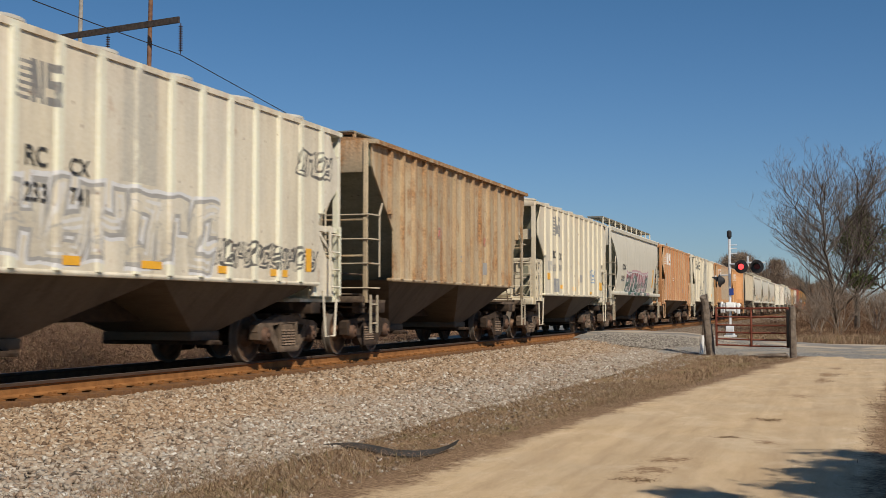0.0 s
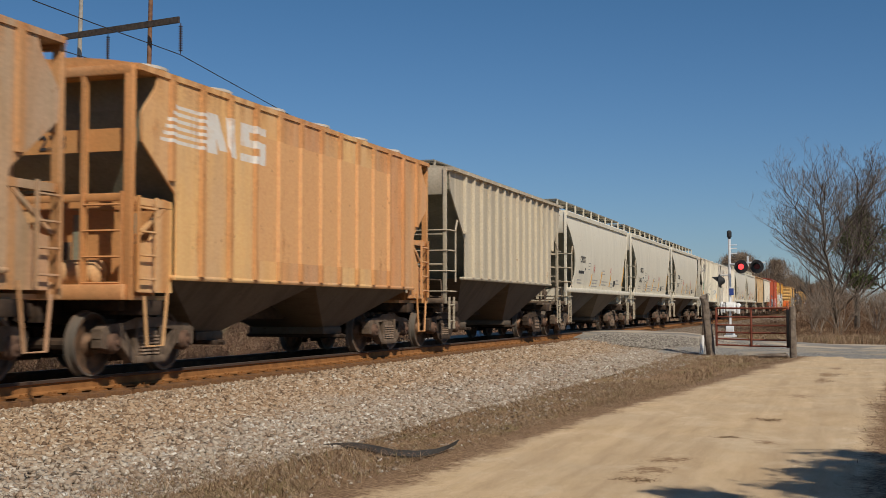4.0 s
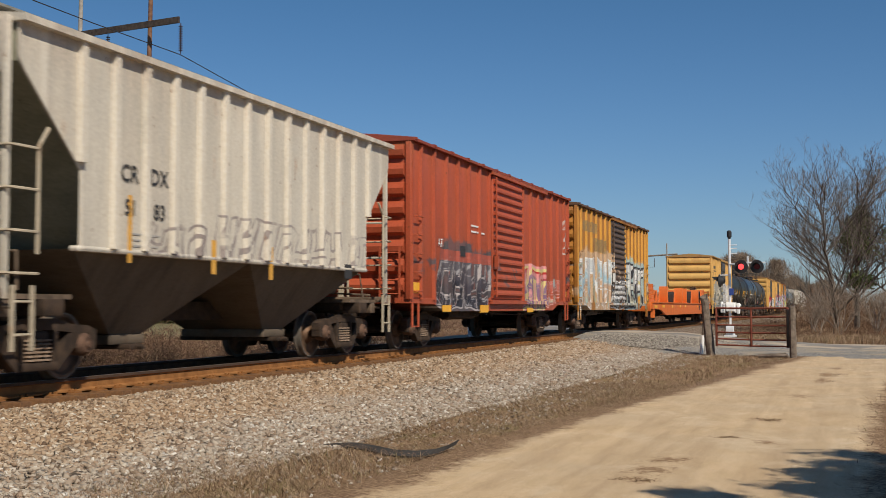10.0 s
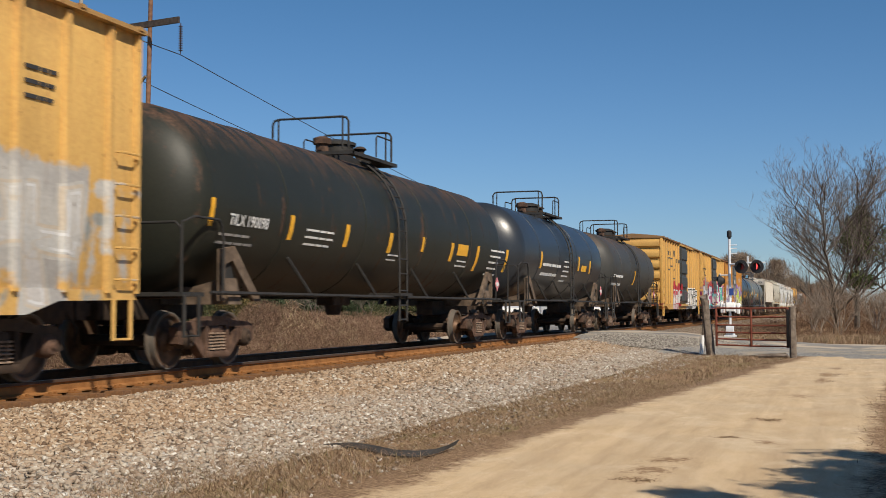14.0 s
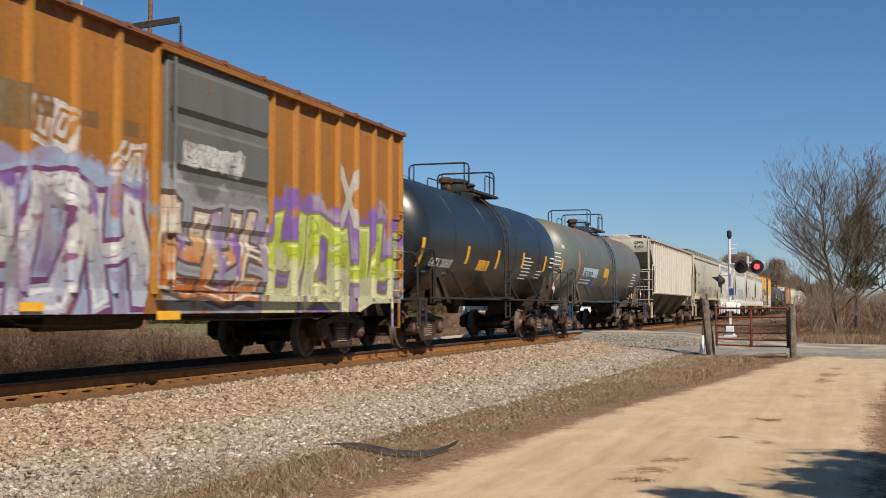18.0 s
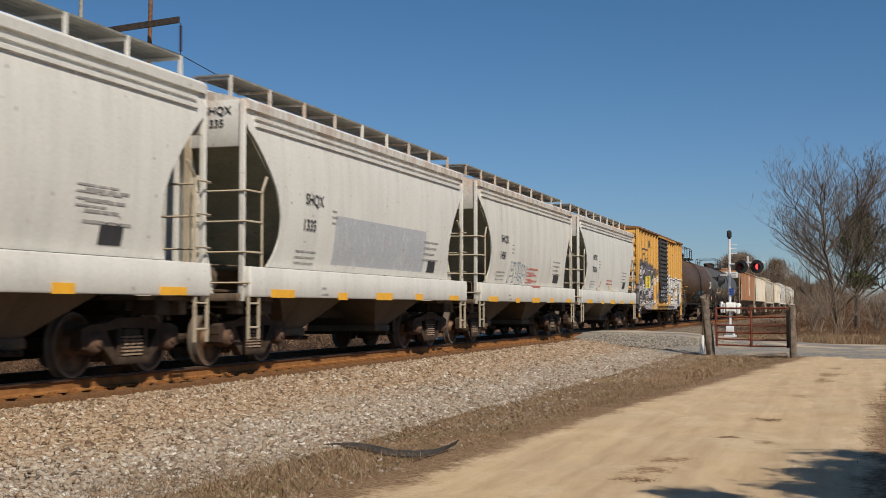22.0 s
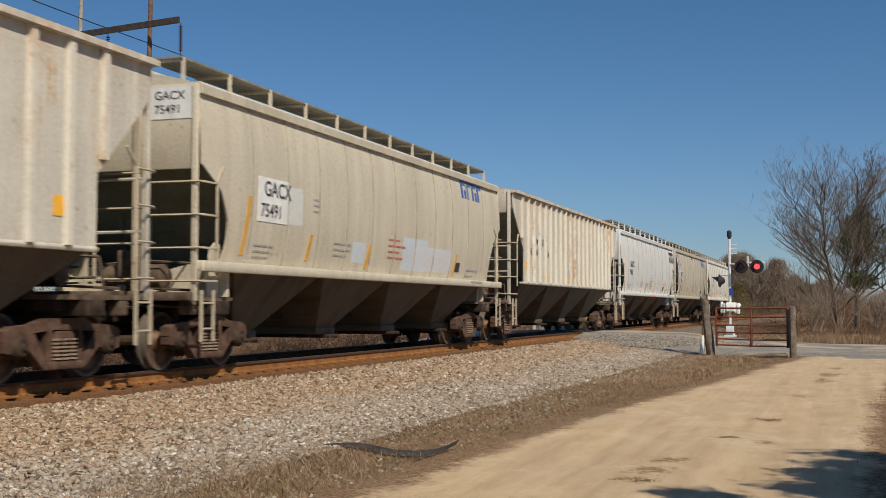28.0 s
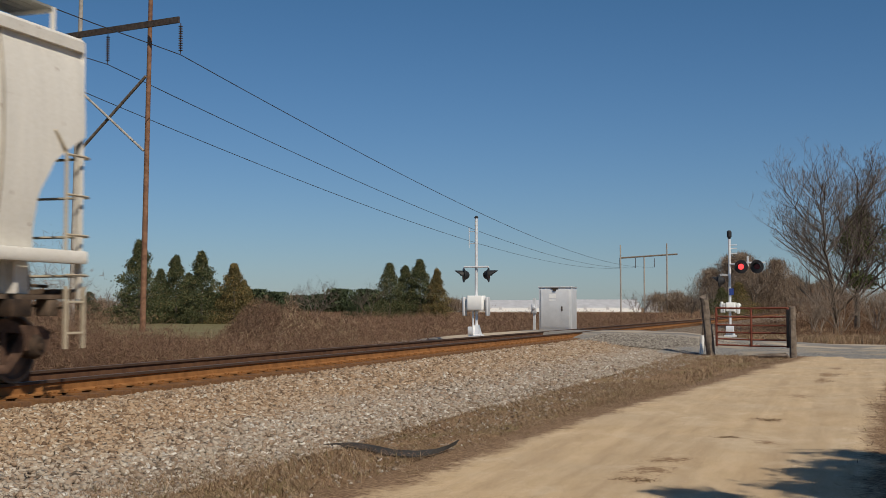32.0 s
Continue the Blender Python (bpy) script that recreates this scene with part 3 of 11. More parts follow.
# ---- dirt lane ----
LANE = [(-20, -3.4, 1.6), (0, -3.5, 0.9), (4, -3.6, 0.45), (8.8, -3.56, 0.15), (13.2, -3.4, 0.2), (19.5, -2.95, 0.43), (26.2, -2.19, 0.85), (33, -1.6, 2.0), (36, -1.2, 3.2), (39, -0.9, 6.0)]
lv, lf, lw = [], [], []
EDGE = [-0.7, -0.45, -0.2, 0.0, 0.25]
cols = 12
yy = -20.0
rowsn = 0
while yy <= 39.0:
    xl = float(np.interp(yy, [p[0] for p in LANE], [p[1] for p in LANE])) + 0.16 * noise.noise((yy * 0.6, 1.0, 0)) + 0.12 * noise.noise((yy * 1.9, 5.0, 0))
    xr = float(np.interp(yy, [p[0] for p in LANE], [p[2] for p in LANE])) + 0.10 * noise.noise((yy * 0.7, 8.0, 0))
    across = [(xl + d, 1.0 if d < -0.6 else 0.5 - d * 1.1) for d in EDGE] + [(xl + 0.5 + (xr - xl - 1.0) * k / cols, 0.0) for k in range(cols + 1)] + [(xr - d, 1.0 if d < -0.6 else 0.5 - d * 1.1) for d in reversed(EDGE)]
    wide = len(across)
    for k, (x, w) in enumerate(across):
        f = (x - xl) / (xr - xl)
        rut = -0.03 * (math.exp(-((f - 0.28) / 0.09) ** 2) + math.exp(-((f - 0.74) / 0.09) ** 2))
        low = 0.055 if k in (0, wide - 1) else max(0.0, w - 0.55) * 0.05
        lv.append((x, yy, 0.022 - low + rut * 0.6 + 0.012 * noise.noise((x * 1.5, yy * 1.5, 0))))
        lw.append(w)
    rowsn += 1
    yy += 0.16
for i in range(rowsn - 1):
    for k in range(wide - 1):
        a = i * wide + k
        lf.append((a, a + 1, a + wide + 1, a + wide))
lane = tagged(many("road", lv, lf, DIRT, True), "pale sandy dirt lane with wheel ruts and dark stains", "dirt road", kind="structure")
lane.data.attributes.new("verge", "FLOAT", "POINT").data.foreach_set("value", np.array(lw, dtype=np.float32))

# ---- paved road over the crossing ----
PX = [-21, -20, -18, -14.5, -12.4, -8.0, -6.2, -3.5, -0.5, 6, 20, 60, 300]
PZ = [-0.05, 0.0, 0.06, 0.42, 0.575, 0.575, 0.50, 0.24, 0.08, 0.05, 0.04, 0.04, 0.04]
pv = [(x, y, z if 45 < y < 50 else -0.02) for x, z in zip(PX, PZ) for y in (44.4, 45.2, 47.5, 49.8, 51.0)]
pf = [(i * 5 + j, (i + 1) * 5 + j, (i + 1) * 5 + j + 1, i * 5 + j + 1) for i in range(len(PX) - 1) for j in range(4)]
tagged(many("pavement", pv, pf, ASPHALT, True), "worn grey asphalt road over the level crossing", "road", kind="structure")

gx = [-9.3, -8.2, -7.2, -6.2, -5.0, -4.2, -3.4, -2.6, -1.9] + [-1.3 + 0.14 * i for i in range(30)] + [3, 5, 7, 12, 25]
gv = []
for x in gx:
    top = float(np.interp(x, PX, PZ)) - 0.02
    front = float(np.interp(x, [-5.0, -3.4, -1.9, -1.2, 0.0, 1.4, 7.0], [39.6, 39.4, 38.6, 38.0, 36.9, 36.5, 36.0]))
    for k, f in enumerate((0.0, 0.15, 0.35, 0.55, 0.8, 1.0)):
        y = front + (45.25 - front) * f
        low = bed_z(x) - 0.06 if x < -5.6 else -0.035 if k == 0 else 0.03
        lift = (0.0, 0.1, 0.3, 0.5, 0.85, 1.0)[k]
        gv.append((x + 0.2 * noise.noise((x, y, 4.0)) * (k < 3), y + (0.9 * noise.noise((x * 0.9, y * 0.5, 2.0)) + 0.9 * noise.noise((x * 3.1, k * 0.3, 7.0))) * (k < 3), low + (top - low) * lift + 0.02 * noise.noise((x * 1.7, y * 1.7, 0))))
gf = [(i * 6 + j, (i + 1) * 6 + j, (i + 1) * 6 + j + 1, i * 6 + j + 1) for i in range(len(gx) - 1) for j in range(5)]
tagged(many("road_shoulder", gv, gf, GRAVEL, True), "blue-grey gravel where the lane meets the crossing road", "gravel", kind="structure")

# ---- ballast ----
bv, bf = [], []
bys = [-700, -100] + [-10 + 1.0 * i for i in range(54)] + [52, 56, 70, 100, 200, 500, 1400]
for y in bys:
    for p in BALLAST:
        w = 0.10 * noise.noise((y * 0.5, p[0], 0)) if abs(p[0]) > 3 else 0.0
        bv.append((TRACK_X + p[0] + w * 2, y, p[1] - (0.04 if -5 < y < 44 and p[0] > -2 else 0.0)))
nb = len(BALLAST)
for j in range(len(bys) - 1):
    for i in range(nb - 1):
        bf.append((j * nb + i, j * nb + i + 1, (j + 1) * nb + i + 1, (j + 1) * nb + i))
tagged(many("ballast_bed", bv, bf, BED, True), "bed of crushed stone under the railway track", "ballast", kind="structure")

rng = np.random.default_rng(4)


def stones(name, n, xr, yr, size, label, power=1.0, zf=None, rock=None):
    """Crushed stones lying on the bed."""
    y = yr[0] + (yr[1] - yr[0]) * rng.random(n) ** power
    x = xr[0] + (xr[1] - xr[0]) * rng.random(n)
    base = np.interp(x - TRACK_X, [p[0] for p in BALLAST], [p[1] for p in BALLAST])
    if zf is not None:
        base = zf(x, y)
    cube = np.array([(a, b, c_) for a in (-1, 1) for b in (-1, 1) for c_ in (-1, 1)], dtype=float)
    fc = np.array([(0, 1, 3, 2), (4, 6, 7, 5), (0, 4, 5, 1), (2, 3, 7, 6), (0, 2, 6, 4), (1, 5, 7, 3)])
    s = size * rng.uniform(0.55, 1.2, (n, 1, 1)) * rng.uniform(0.6, 1.1, (n, 1, 3)) * np.array([1.15, 1.0, 0.62])
    v = cube[None] * s * rng.uniform(0.35, 1.0, (n, 8, 3))
    q = rng.normal(size=(n, 4)) * np.array([1.0, 0.22, 0.22, 1.0])
    q /= np.linalg.norm(q, axis=1, keepdims=True)
    w, a, b, c_ = q.T
    R = np.stack([1 - 2 * (b * b + c_ * c_), 2 * (a * b - c_ * w), 2 * (a * c_ + b * w), 2 * (a * b + c_ * w), 1 - 2 * (a * a + c_ * c_), 2 * (b * c_ - a * w), 2 * (a * c_ - b * w), 2 * (b * c_ + a * w), 1 - 2 * (a * a + b * b)], 1).reshape(n, 3, 3)
    v = np.einsum("nij,nkj->nki", R, v)
    v += np.stack([x, y, base + size * 0.25 - 0.02], 1)[:, None, :]
    f = (fc[None] + (np.arange(n) * 8)[:, None, None]).reshape(-1, 4)
    return tagged(many(name, v.reshape(-1, 3), f, rock or STONE), label, "ballast", kind="stuff")


stones("ballast_stones", 37000, (-9.0, -5.2), (4.0, 18.0), 0.039, "crushed tan and grey ballast stones beside the rails")
stones("ballast_stones", 31000, (-9.0, -5.0), (18.0, 43.0), 0.046, "crushed tan and grey ballast stones beside the rails")
stones("ballast_stones", 2600, (-5.5, -4.0), (5.0, 40.0), 0.026, "stray ballast stones in the dry grass")
apron_z = lambda x, y: np.interp(x, [-9.0, -6.0, -4.0, 0.0], [0.40, 0.10, 0.0, 0.0]) + (np.interp(x, PX, PZ) - np.interp(x, [-9.0, -6.0, -4.0, 0.0], [0.40, 0.10, 0.0, 0.0])) * np.interp(y, [39.4, 41.0, 42.6, 44.0, 45.25], [0.0, 0.18, 0.5, 0.85, 1.0]) - 0.01
stones("gravel_apron", 9000, (-8.6, -2.6), (40.6, 45.2), 0.032, "loose blue-grey gravel beside the crossing", 1.0, apron_z, STONE_GREY)
stones("ballast_stones", 7000, (-14.0, -11.4), (0.0, 43.0), 0.045, "crushed ballast stones beyond the track")

# ---- track ----
track = thing("track", "straight railway track with rusty rails on dark wooden ties", "railway track", kind="structure")
PROF = [(-0.075, 0.0), (0.075, 0.0), (0.075, 0.018), (0.014, 0.04), (0.010, 0.125), (0.036, 0.14), (0.036, 0.170), (-0.036, 0.170), (-0.036, 0.14), (-0.010, 0.125), (-0.014, 0.04), (-0.075, 0.018)]
for sx in (-1, 1):
    x = TRACK_X + sx * 0.753
    rail = part("rail", Solid().prism([(x + px, 0.425 + pz) for px, pz in PROF], "y", -750, 1400), RAIL_SIDE if sx > 0 else RAIL_FAR, track, "rust-brown steel rail", 0)
    part("rail_head", Solid().box(x - 0.038, x + 0.038, -750, 1400, 0.563, RAIL_Z - 0.003), RAIL_DARK, rail, "dark brown sides of the rail head", 0)
    part("running_surface", Solid().box(x - 0.030, x + 0.030, -750, 1400, RAIL_Z - 0.004, RAIL_Z), RAIL_HEAD, rail, "worn bright running surface", 0)
tie_me = Solid().box(-1.3, 1.3, -0.115, 0.115, 0.24, 0.415, 0.012).mesh("tie", TIE)
plate_me = Solid().box(-0.19, 0.19, -0.09, 0.09, 0.412, 0.43).box(0.10, 0.13, -0.07, -0.04, 0.42, 0.46).box(0.10, 0.13, 0.04, 0.07, 0.42, 0.46).mesh("tie_plate", RAIL_SIDE, 0)
for i in range(112):
    y = 0.2 + i * 0.5
    t_ = part("tie", tie_me, None, track)
    t_.matrix_basis = pose(TRACK_X + random.uniform(-0.04, 0.04), y, 0, 0, 0, random.uniform(-0.8, 0.8))
    for sx in (-1, 1):
        p_ = part("tie_plate", plate_me, None, t_)
        p_.matrix_basis = pose(sx * 0.753, 0, 0)
far_ties = Solid()
for i in range(220):
    far_ties.box(TRACK_X - 1.3, TRACK_X + 1.3, 56.3 + i * 0.5 - 0.11, 56.3 + i * 0.5 + 0.11, 0.24, 0.415)
tagged(part("far_ties", far_ties, TIE, track, "", 0), kind="stuff")
# ---- rolling stock: shared parts ----
CACHE = {}
STEEL_DARK = rusty("truck_steel", (0.026, 0.019, 0.015), (0.07, 0.045, 0.03), 5.0, 0.85)
STEEL_RUST = rusty("truck_rust", (0.05, 0.029, 0.02), (0.15, 0.088, 0.06), 5.0, 0.85)
STEEL_DUST = rusty("truck_dust", (0.072, 0.051, 0.036), (0.185, 0.134, 0.096), 5.0, 0.9)
SPRING = rusty("spring_steel", (0.18, 0.125, 0.088), (0.34, 0.25, 0.185), 9.0, 0.8)
g = Graph("wheel_steel", 0.6, 0.2, 0.3)
ax_ = g.xyz()
far_out = g.math("SQRT", g.math("ADD", g.math("MULTIPLY", ax_[1], ax_[1]), g.math("MULTIPLY", ax_[2], ax_[2])))
c = g.ramp(g.noise(5.0, 5), [(0.35, (0.06, 0.04, 0.028)), (0.65, (0.19, 0.11, 0.065))])
WHEEL = g.done(g.mix(g.ramp(far_out, [(0.395, 0.0), (0.405, 1.0), (0.45, 0.5)]), c, (0.15, 0.135, 0.115)))
IRON = coat("end_iron", (0.50, 0.43, 0.32), 0.45, (0.30, 0.15, 0.06), 0.5, 8, 0.7)
GREASE = plain("seam_grime", (0.34, 0.30, 0.235), 0.8, 0, 0.45, 2)
GRATE = plain("walkway_steel", (0.24, 0.235, 0.21), 0.7, 0.2, 0.35, 4)
# Brown bay grime, darkened further to stand for the shade under the cars.
BAY = coat("bay_shade_grime", (0.112, 0.086, 0.062), 0.35, (0.12, 0.06, 0.03), 0.9, 3, 0.85)
# Grimy olive, darker than the side paint; recess shade is put into the colour.
SLOPE = coat("slope_sheet_shade_grime", (0.27, 0.27, 0.20), 0.3, (0.07, 0.04, 0.02), 0.6, 5, 0.85)
HATCH = plain("hatch_paint", (0.50, 0.48, 0.43), 0.6, 0, 0.25, 3)
BLACK = plain("black_iron", (0.03, 0.028, 0.026), 0.7, 0.1, 0.3, 5)
STENCIL = plain("stencil_black", (0.035, 0.035, 0.038), 0.7, 0, 0.25, 6)
STENCIL_GREY = plain("stencil_grey", (0.33, 0.32, 0.305), 0.7, 0, 0.3, 6)
STENCIL_WHITE = plain("stencil_white", (0.72, 0.72, 0.70), 0.6, 0, 0.15, 6)
REFLECT = plain("reflector_yellow", (0.82, 0.42, 0.03), 0.4, 0, 0.15, 6)
RED_INK = plain("stencil_red", (0.50, 0.17, 0.14), 0.6, 0, 0.2, 6)
PLACARD = plain("placard_red", (0.62, 0.22, 0.24), 0.6, 0, 0.25, 9)
GOLD_INK = plain("stripe_gold", (0.62, 0.33, 0.06), 0.6, 0, 0.25, 6)
GREEN_INK = plain("sprayed_green", (0.03, 0.22, 0.10), 0.6, 0, 0.2, 6)
PALE_BLUE = plain("pale_blue_panel", (0.42, 0.55, 0.60), 0.6, 0, 0.15, 6)
ORANGE_INK = plain("stripe_orange", (0.55, 0.22, 0.03), 0.6, 0, 0.2, 6)
TANK_R, TANK_Z = 1.45, 2.56
BLUE_INK = plain("stencil_blue", (0.06, 0.13, 0.35), 0.6, 0, 0.2, 6)


def cp(name, key, build, material, parent, at=None, label=""):
    """A part of a car; alike parts share one mesh, each wears its own coat."""
    if key not in CACHE:
        CACHE[key] = build().mesh(name, material)
    ob = new(name, CACHE[key])
    ob.parent = parent
    if at:
        ob.matrix_basis = at
    ob.material_slots[0].link = "OBJECT"
    ob.material_slots[0].material = material
    if label:
        ob["label"] = label
    return ob


def side_frame():
    s = Solid()
    s.prism([(-1.16, 0.50), (-1.16, 0.62), (-0.98, 0.68), (-0.62, 0.70), (-0.34, 0.77), (0.34, 0.77), (0.62, 0.70), (0.98, 0.68), (1.16, 0.62), (1.16, 0.50), (0.86, 0.56), (0.60, 0.60), (0.28, 0.63), (-0.28, 0.63), (-0.60, 0.60), (-0.86, 0.56)], "x", -0.075, 0.075)
    for sgn in (-1, 1):
        s.prism([(sgn * 0.62, 0.62), (sgn * 0.78, 0.58), (sgn * 0.74, 0.44), (sgn * 0.40, 0.15), (sgn * 0.26, 0.15), (sgn * 0.26, 0.24), (sgn * 0.36, 0.26)], "x", -0.07, 0.07)
        s.box(-0.085, 0.085, sgn * 0.31 - 0.045, sgn * 0.31 + 0.045, 0.20, 0.72, 0.015)
        s.prism([(sgn * 0.70, 0.40), (sgn * 0.78, 0.40), (sgn * 0.80, 0.60), (sgn * 0.70, 0.60)], "x", -0.08, 0.08)
        s.prism([(sgn * 1.02, 0.36), (sgn * 1.14, 0.38), (sgn * 1.16, 0.60), (sgn * 1.00, 0.60)], "x", -0.08, 0.08)
    s.box(-0.10, 0.10, -0.36, 0.36, 0.15, 0.25, 0.02)
    return s


def spring():
    prof = [(0, 0.02)]
    for k in range(6):
        prof += [(k * 0.047 + 0.001, 0.036), (k * 0.047 + 0.006, 0.074), (k * 0.047 + 0.026, 0.074), (k * 0.047 + 0.031, 0.036)]
    return Solid().turned("z", (0, 0, 0.26), prof + [(0.285, 0.02)], 8)


def brake_beam():
    return Solid().box(-0.72, 0.72, -0.05, 0.05, 0.26, 0.38, 0.015).box(-0.80, -0.66, -0.16, 0.08, 0.18, 0.62, 0.02).box(0.66, 0.80, -0.16, 0.08, 0.18, 0.62, 0.02).prism([(-0.6, 0.38), (0.6, 0.38), (0.12, 0.66), (-0.12, 0.66)], "y", -0.03, 0.03)


def wheel():
    return Solid().turned("x", (0, 0, 0), [(-0.10, 0.09), (-0.10, 0.15), (-0.045, 0.17), (-0.02, 0.33), (-0.075, 0.37), (-0.075, 0.45), (-0.045, 0.448), (-0.035, 0.425), (0.06, 0.42), (0.06, 0.37), (0.015, 0.33), (0.0, 0.18), (0.09, 0.14), (0.09, 0.09)], 28)


def truck(car, y, steel):
    t = cp("truck", "bolster", lambda: Solid().box(-1.12, 1.12, -0.2, 0.2, 0.44, 0.62, 0.03).box(-0.35, 0.35, -0.35, 0.35, 0.56, 0.74, 0.03), steel, car, pose(0, y, 0))
    for sx in (-1, 1):
        cp("side_frame", "side_frame", side_frame, steel, t, pose(sx * 1.04, 0, 0))
        for sy in (-0.14, 0.0, 0.14):
            cp("spring", "spring", spring, SPRING, t, pose(sx * 1.085, sy * 1.12, 0))
        for sy in (-0.89, 0.89):
            cp("wheel", "wheel", wheel, WHEEL, t, pose(sx * 0.75, sy, 0.42, 0, 0, 0 if sx > 0 else 180))
            cp("bearing_cap", "bearing", lambda: Solid().turned("x", (0, 0, 0), [(-0.1, 0.14), (0.05, 0.15), (0.09, 0.13), (0.12, 0.10), (0.125, 0.05), (0.15, 0.04)], 14), STEEL_DARK if steel is STEEL_RUST else STEEL_RUST, t, pose(sx * 1.06, sy, 0.44, 0, 0, 0 if sx > 0 else 180))
    for sy in (-0.34, 0.34):
        cp("brake_beam", "brake_beam", brake_beam, STEEL_DARK, t, pose(0, sy, 0, 0, 0, 0 if sy > 0 else 180))
    for sy in (-0.89, 0.89):
        cp("axle", "axle", lambda: Solid().turned("x", (0, 0, 0), [(-0.98, 0.07), (-0.7, 0.085), (0.7, 0.085), (0.98, 0.07)], 10), STEEL_DARK, t, pose(0, sy, 0.42))
    return t


def coupler(car, y, sgn):
    def build():
        s = Solid().box(-0.09, 0.09, -0.75, 0.18, 0.78, 0.96, 0.02)
        s.prism([(-0.16, 0.12), (0.14, 0.12), (0.18, 0.3), (0.05, 0.42), (-0.02, 0.36), (0.03, 0.26), (-0.16, 0.36)], "z", 0.73, 1.0)
        s.tube([(0.28, 0.0, 0.82), (0.30, 0.2, 0.62), (0.12, 0.42, 0.42)], 0.025, 6)
        s.tube([(-1.25, -0.45, 1.05), (0.0, -0.42, 1.02), (0.0, -0.35, 0.92)], 0.018, 5)
        return s
    return cp("coupler", "coupler", build, STEEL_DARK, car, pose(0, y, 0, 0, 0, 0 if sgn > 0 else 180))


def ladder(x, y, z0, z1, wide, n, along="y"):
    """Two stiles with n rungs."""
    s = Solid()
    r = 0.019
    dx, dy = (0, wide / 2) if along == "y" else (wide / 2, 0)
    for k in (-1, 1):
        s.box(x + k * dx - r, x + k * dx + r, y + k * dy - r, y + k * dy + r, z0, z1)
    for i in range(n):
        z = z0 + (z1 - z0) * (i + 0.5) / n
        s.tube([(x - dx, y - dy, z), (x + dx, y + dy, z)], 0.017, 5)
    return s


def grabs(x, y, z0, z1, wide, n, along="y"):
    s = Solid()
    dx, dy = (0, wide / 2) if along == "y" else (wide / 2, 0)
    for i in range(n):
        z = z0 + (z1 - z0) * i / max(1, n - 1)
        s.tube([(x - dx, y - dy, z), (x - dx + (0.07 if along == "y" else 0), y - dy, z), (x + dx + (0.07 if along == "y" else 0), y + dy, z), (x + dx, y + dy, z)], 0.016, 5)
    return s


# ---- lettering: meshes of the built-in font, made once ----
LETTERS = {}


def letters(words):
    made = []
    for w in words:
        cu = bpy.data.curves.new("letters", "FONT")
        cu.body, cu.size, cu.resolution_u, cu.offset = w, 1.0, 3, 0.016
        made.append((w, new("letters", cu)))
    dg = bpy.context.evaluated_depsgraph_get()
    for w, ob in made:
        LETTERS[w] = bpy.data.meshes.new_from_object(ob.evaluated_get(dg))
    for w, ob in made:
        cu = ob.data
        bpy.data.objects.remove(ob)
        bpy.data.curves.remove(cu)


def FLAT(z):
    return 1.6


def CURVE(z):
    return 1.6 - 0.22 * abs((z - 1.55) / 2.55 - 0.52) ** 2.4 * 3.2 if z > 1.57 else 1.65


def BOXS(z):
    return 1.53 if z > 1.12 else 1.57


def TANK(z):
    return math.sqrt(max(0.05, TANK_R ** 2 - (z - TANK_Z) ** 2))


def on_side(me, y, z, kx, k, surf):
    """Lay a flat drawing on the side that faces the lane."""
    co = np.empty(len(me.vertices) * 3, dtype=np.float32)
    me.vertices.foreach_get("co", co)
    co = co.reshape(-1, 3)
    zz = z + co[:, 1] * k
    xx = np.array([surf(float(v)) for v in zz]) + 0.012
    me.vertices.foreach_set("co", np.stack([xx, y + co[:, 0] * kx, zz], 1).ravel().astype(np.float32))


def stencil(car, word, y, z, h, surf, ink):
    """Stencilled writing; h: height of a capital."""
    me = LETTERS[word].copy()
    if surf is FLAT and "rib" in car:
        k, s = car["rib"], 0.5 * car["odd"]
        w = max(v.co.x for v in me.vertices) * h / 0.70
        y = (math.floor((y + w / 2) / k + s) + 0.5 - s) * k - w / 2
    on_side(me, y, z, h / 0.70, h / 0.70, surf)
    me.materials.clear()
    me.materials.append(ink)
    ob = new("lettering", me)
    ob.parent = car
    return ob


def end_marks(car, a, b):
    """Two lines of writing on the header of the leading end."""
    e = -car["end"]
    if a == "GACX":
        part("number_panel", Solid().box(0.76, 1.44, e - 0.010, e + 0.01, car["top"] - 0.50, car["top"] - 0.04), STENCIL_WHITE, car, "white number panel", 0)
    for k, word in enumerate((a, b)):
        me = LETTERS[word].copy()
        co = np.empty(len(me.vertices) * 3, dtype=np.float32)
        me.vertices.foreach_get("co", co)
        co = co.reshape(-1, 3)
        s = 0.175
        me.vertices.foreach_set("co", np.stack([0.83 + co[:, 0] * s, np.full(len(co), e - 0.012), car["top"] - 0.22 - 0.2 * k + co[:, 1] * s], 1).ravel().astype(np.float32))
        me.materials.clear()
        me.materials.append(STENCIL)
        new("lettering", me).parent = car


def band_marks(car, word):
    """The number on the band across the leading end."""
    me = LETTERS[word].copy()
    co = np.empty(len(me.vertices) * 3, dtype=np.float32)
    me.vertices.foreach_get("co", co)
    co = co.reshape(-1, 3)
    me.vertices.foreach_set("co", np.stack([0.05 + co[:, 0] * 0.3, np.full(len(co), -car["end"] + 0.07), 2.99 + co[:, 1] * 0.28], 1).ravel().astype(np.float32))
    me.materials.clear()
    me.materials.append(STENCIL)
    new("lettering", me).parent = car


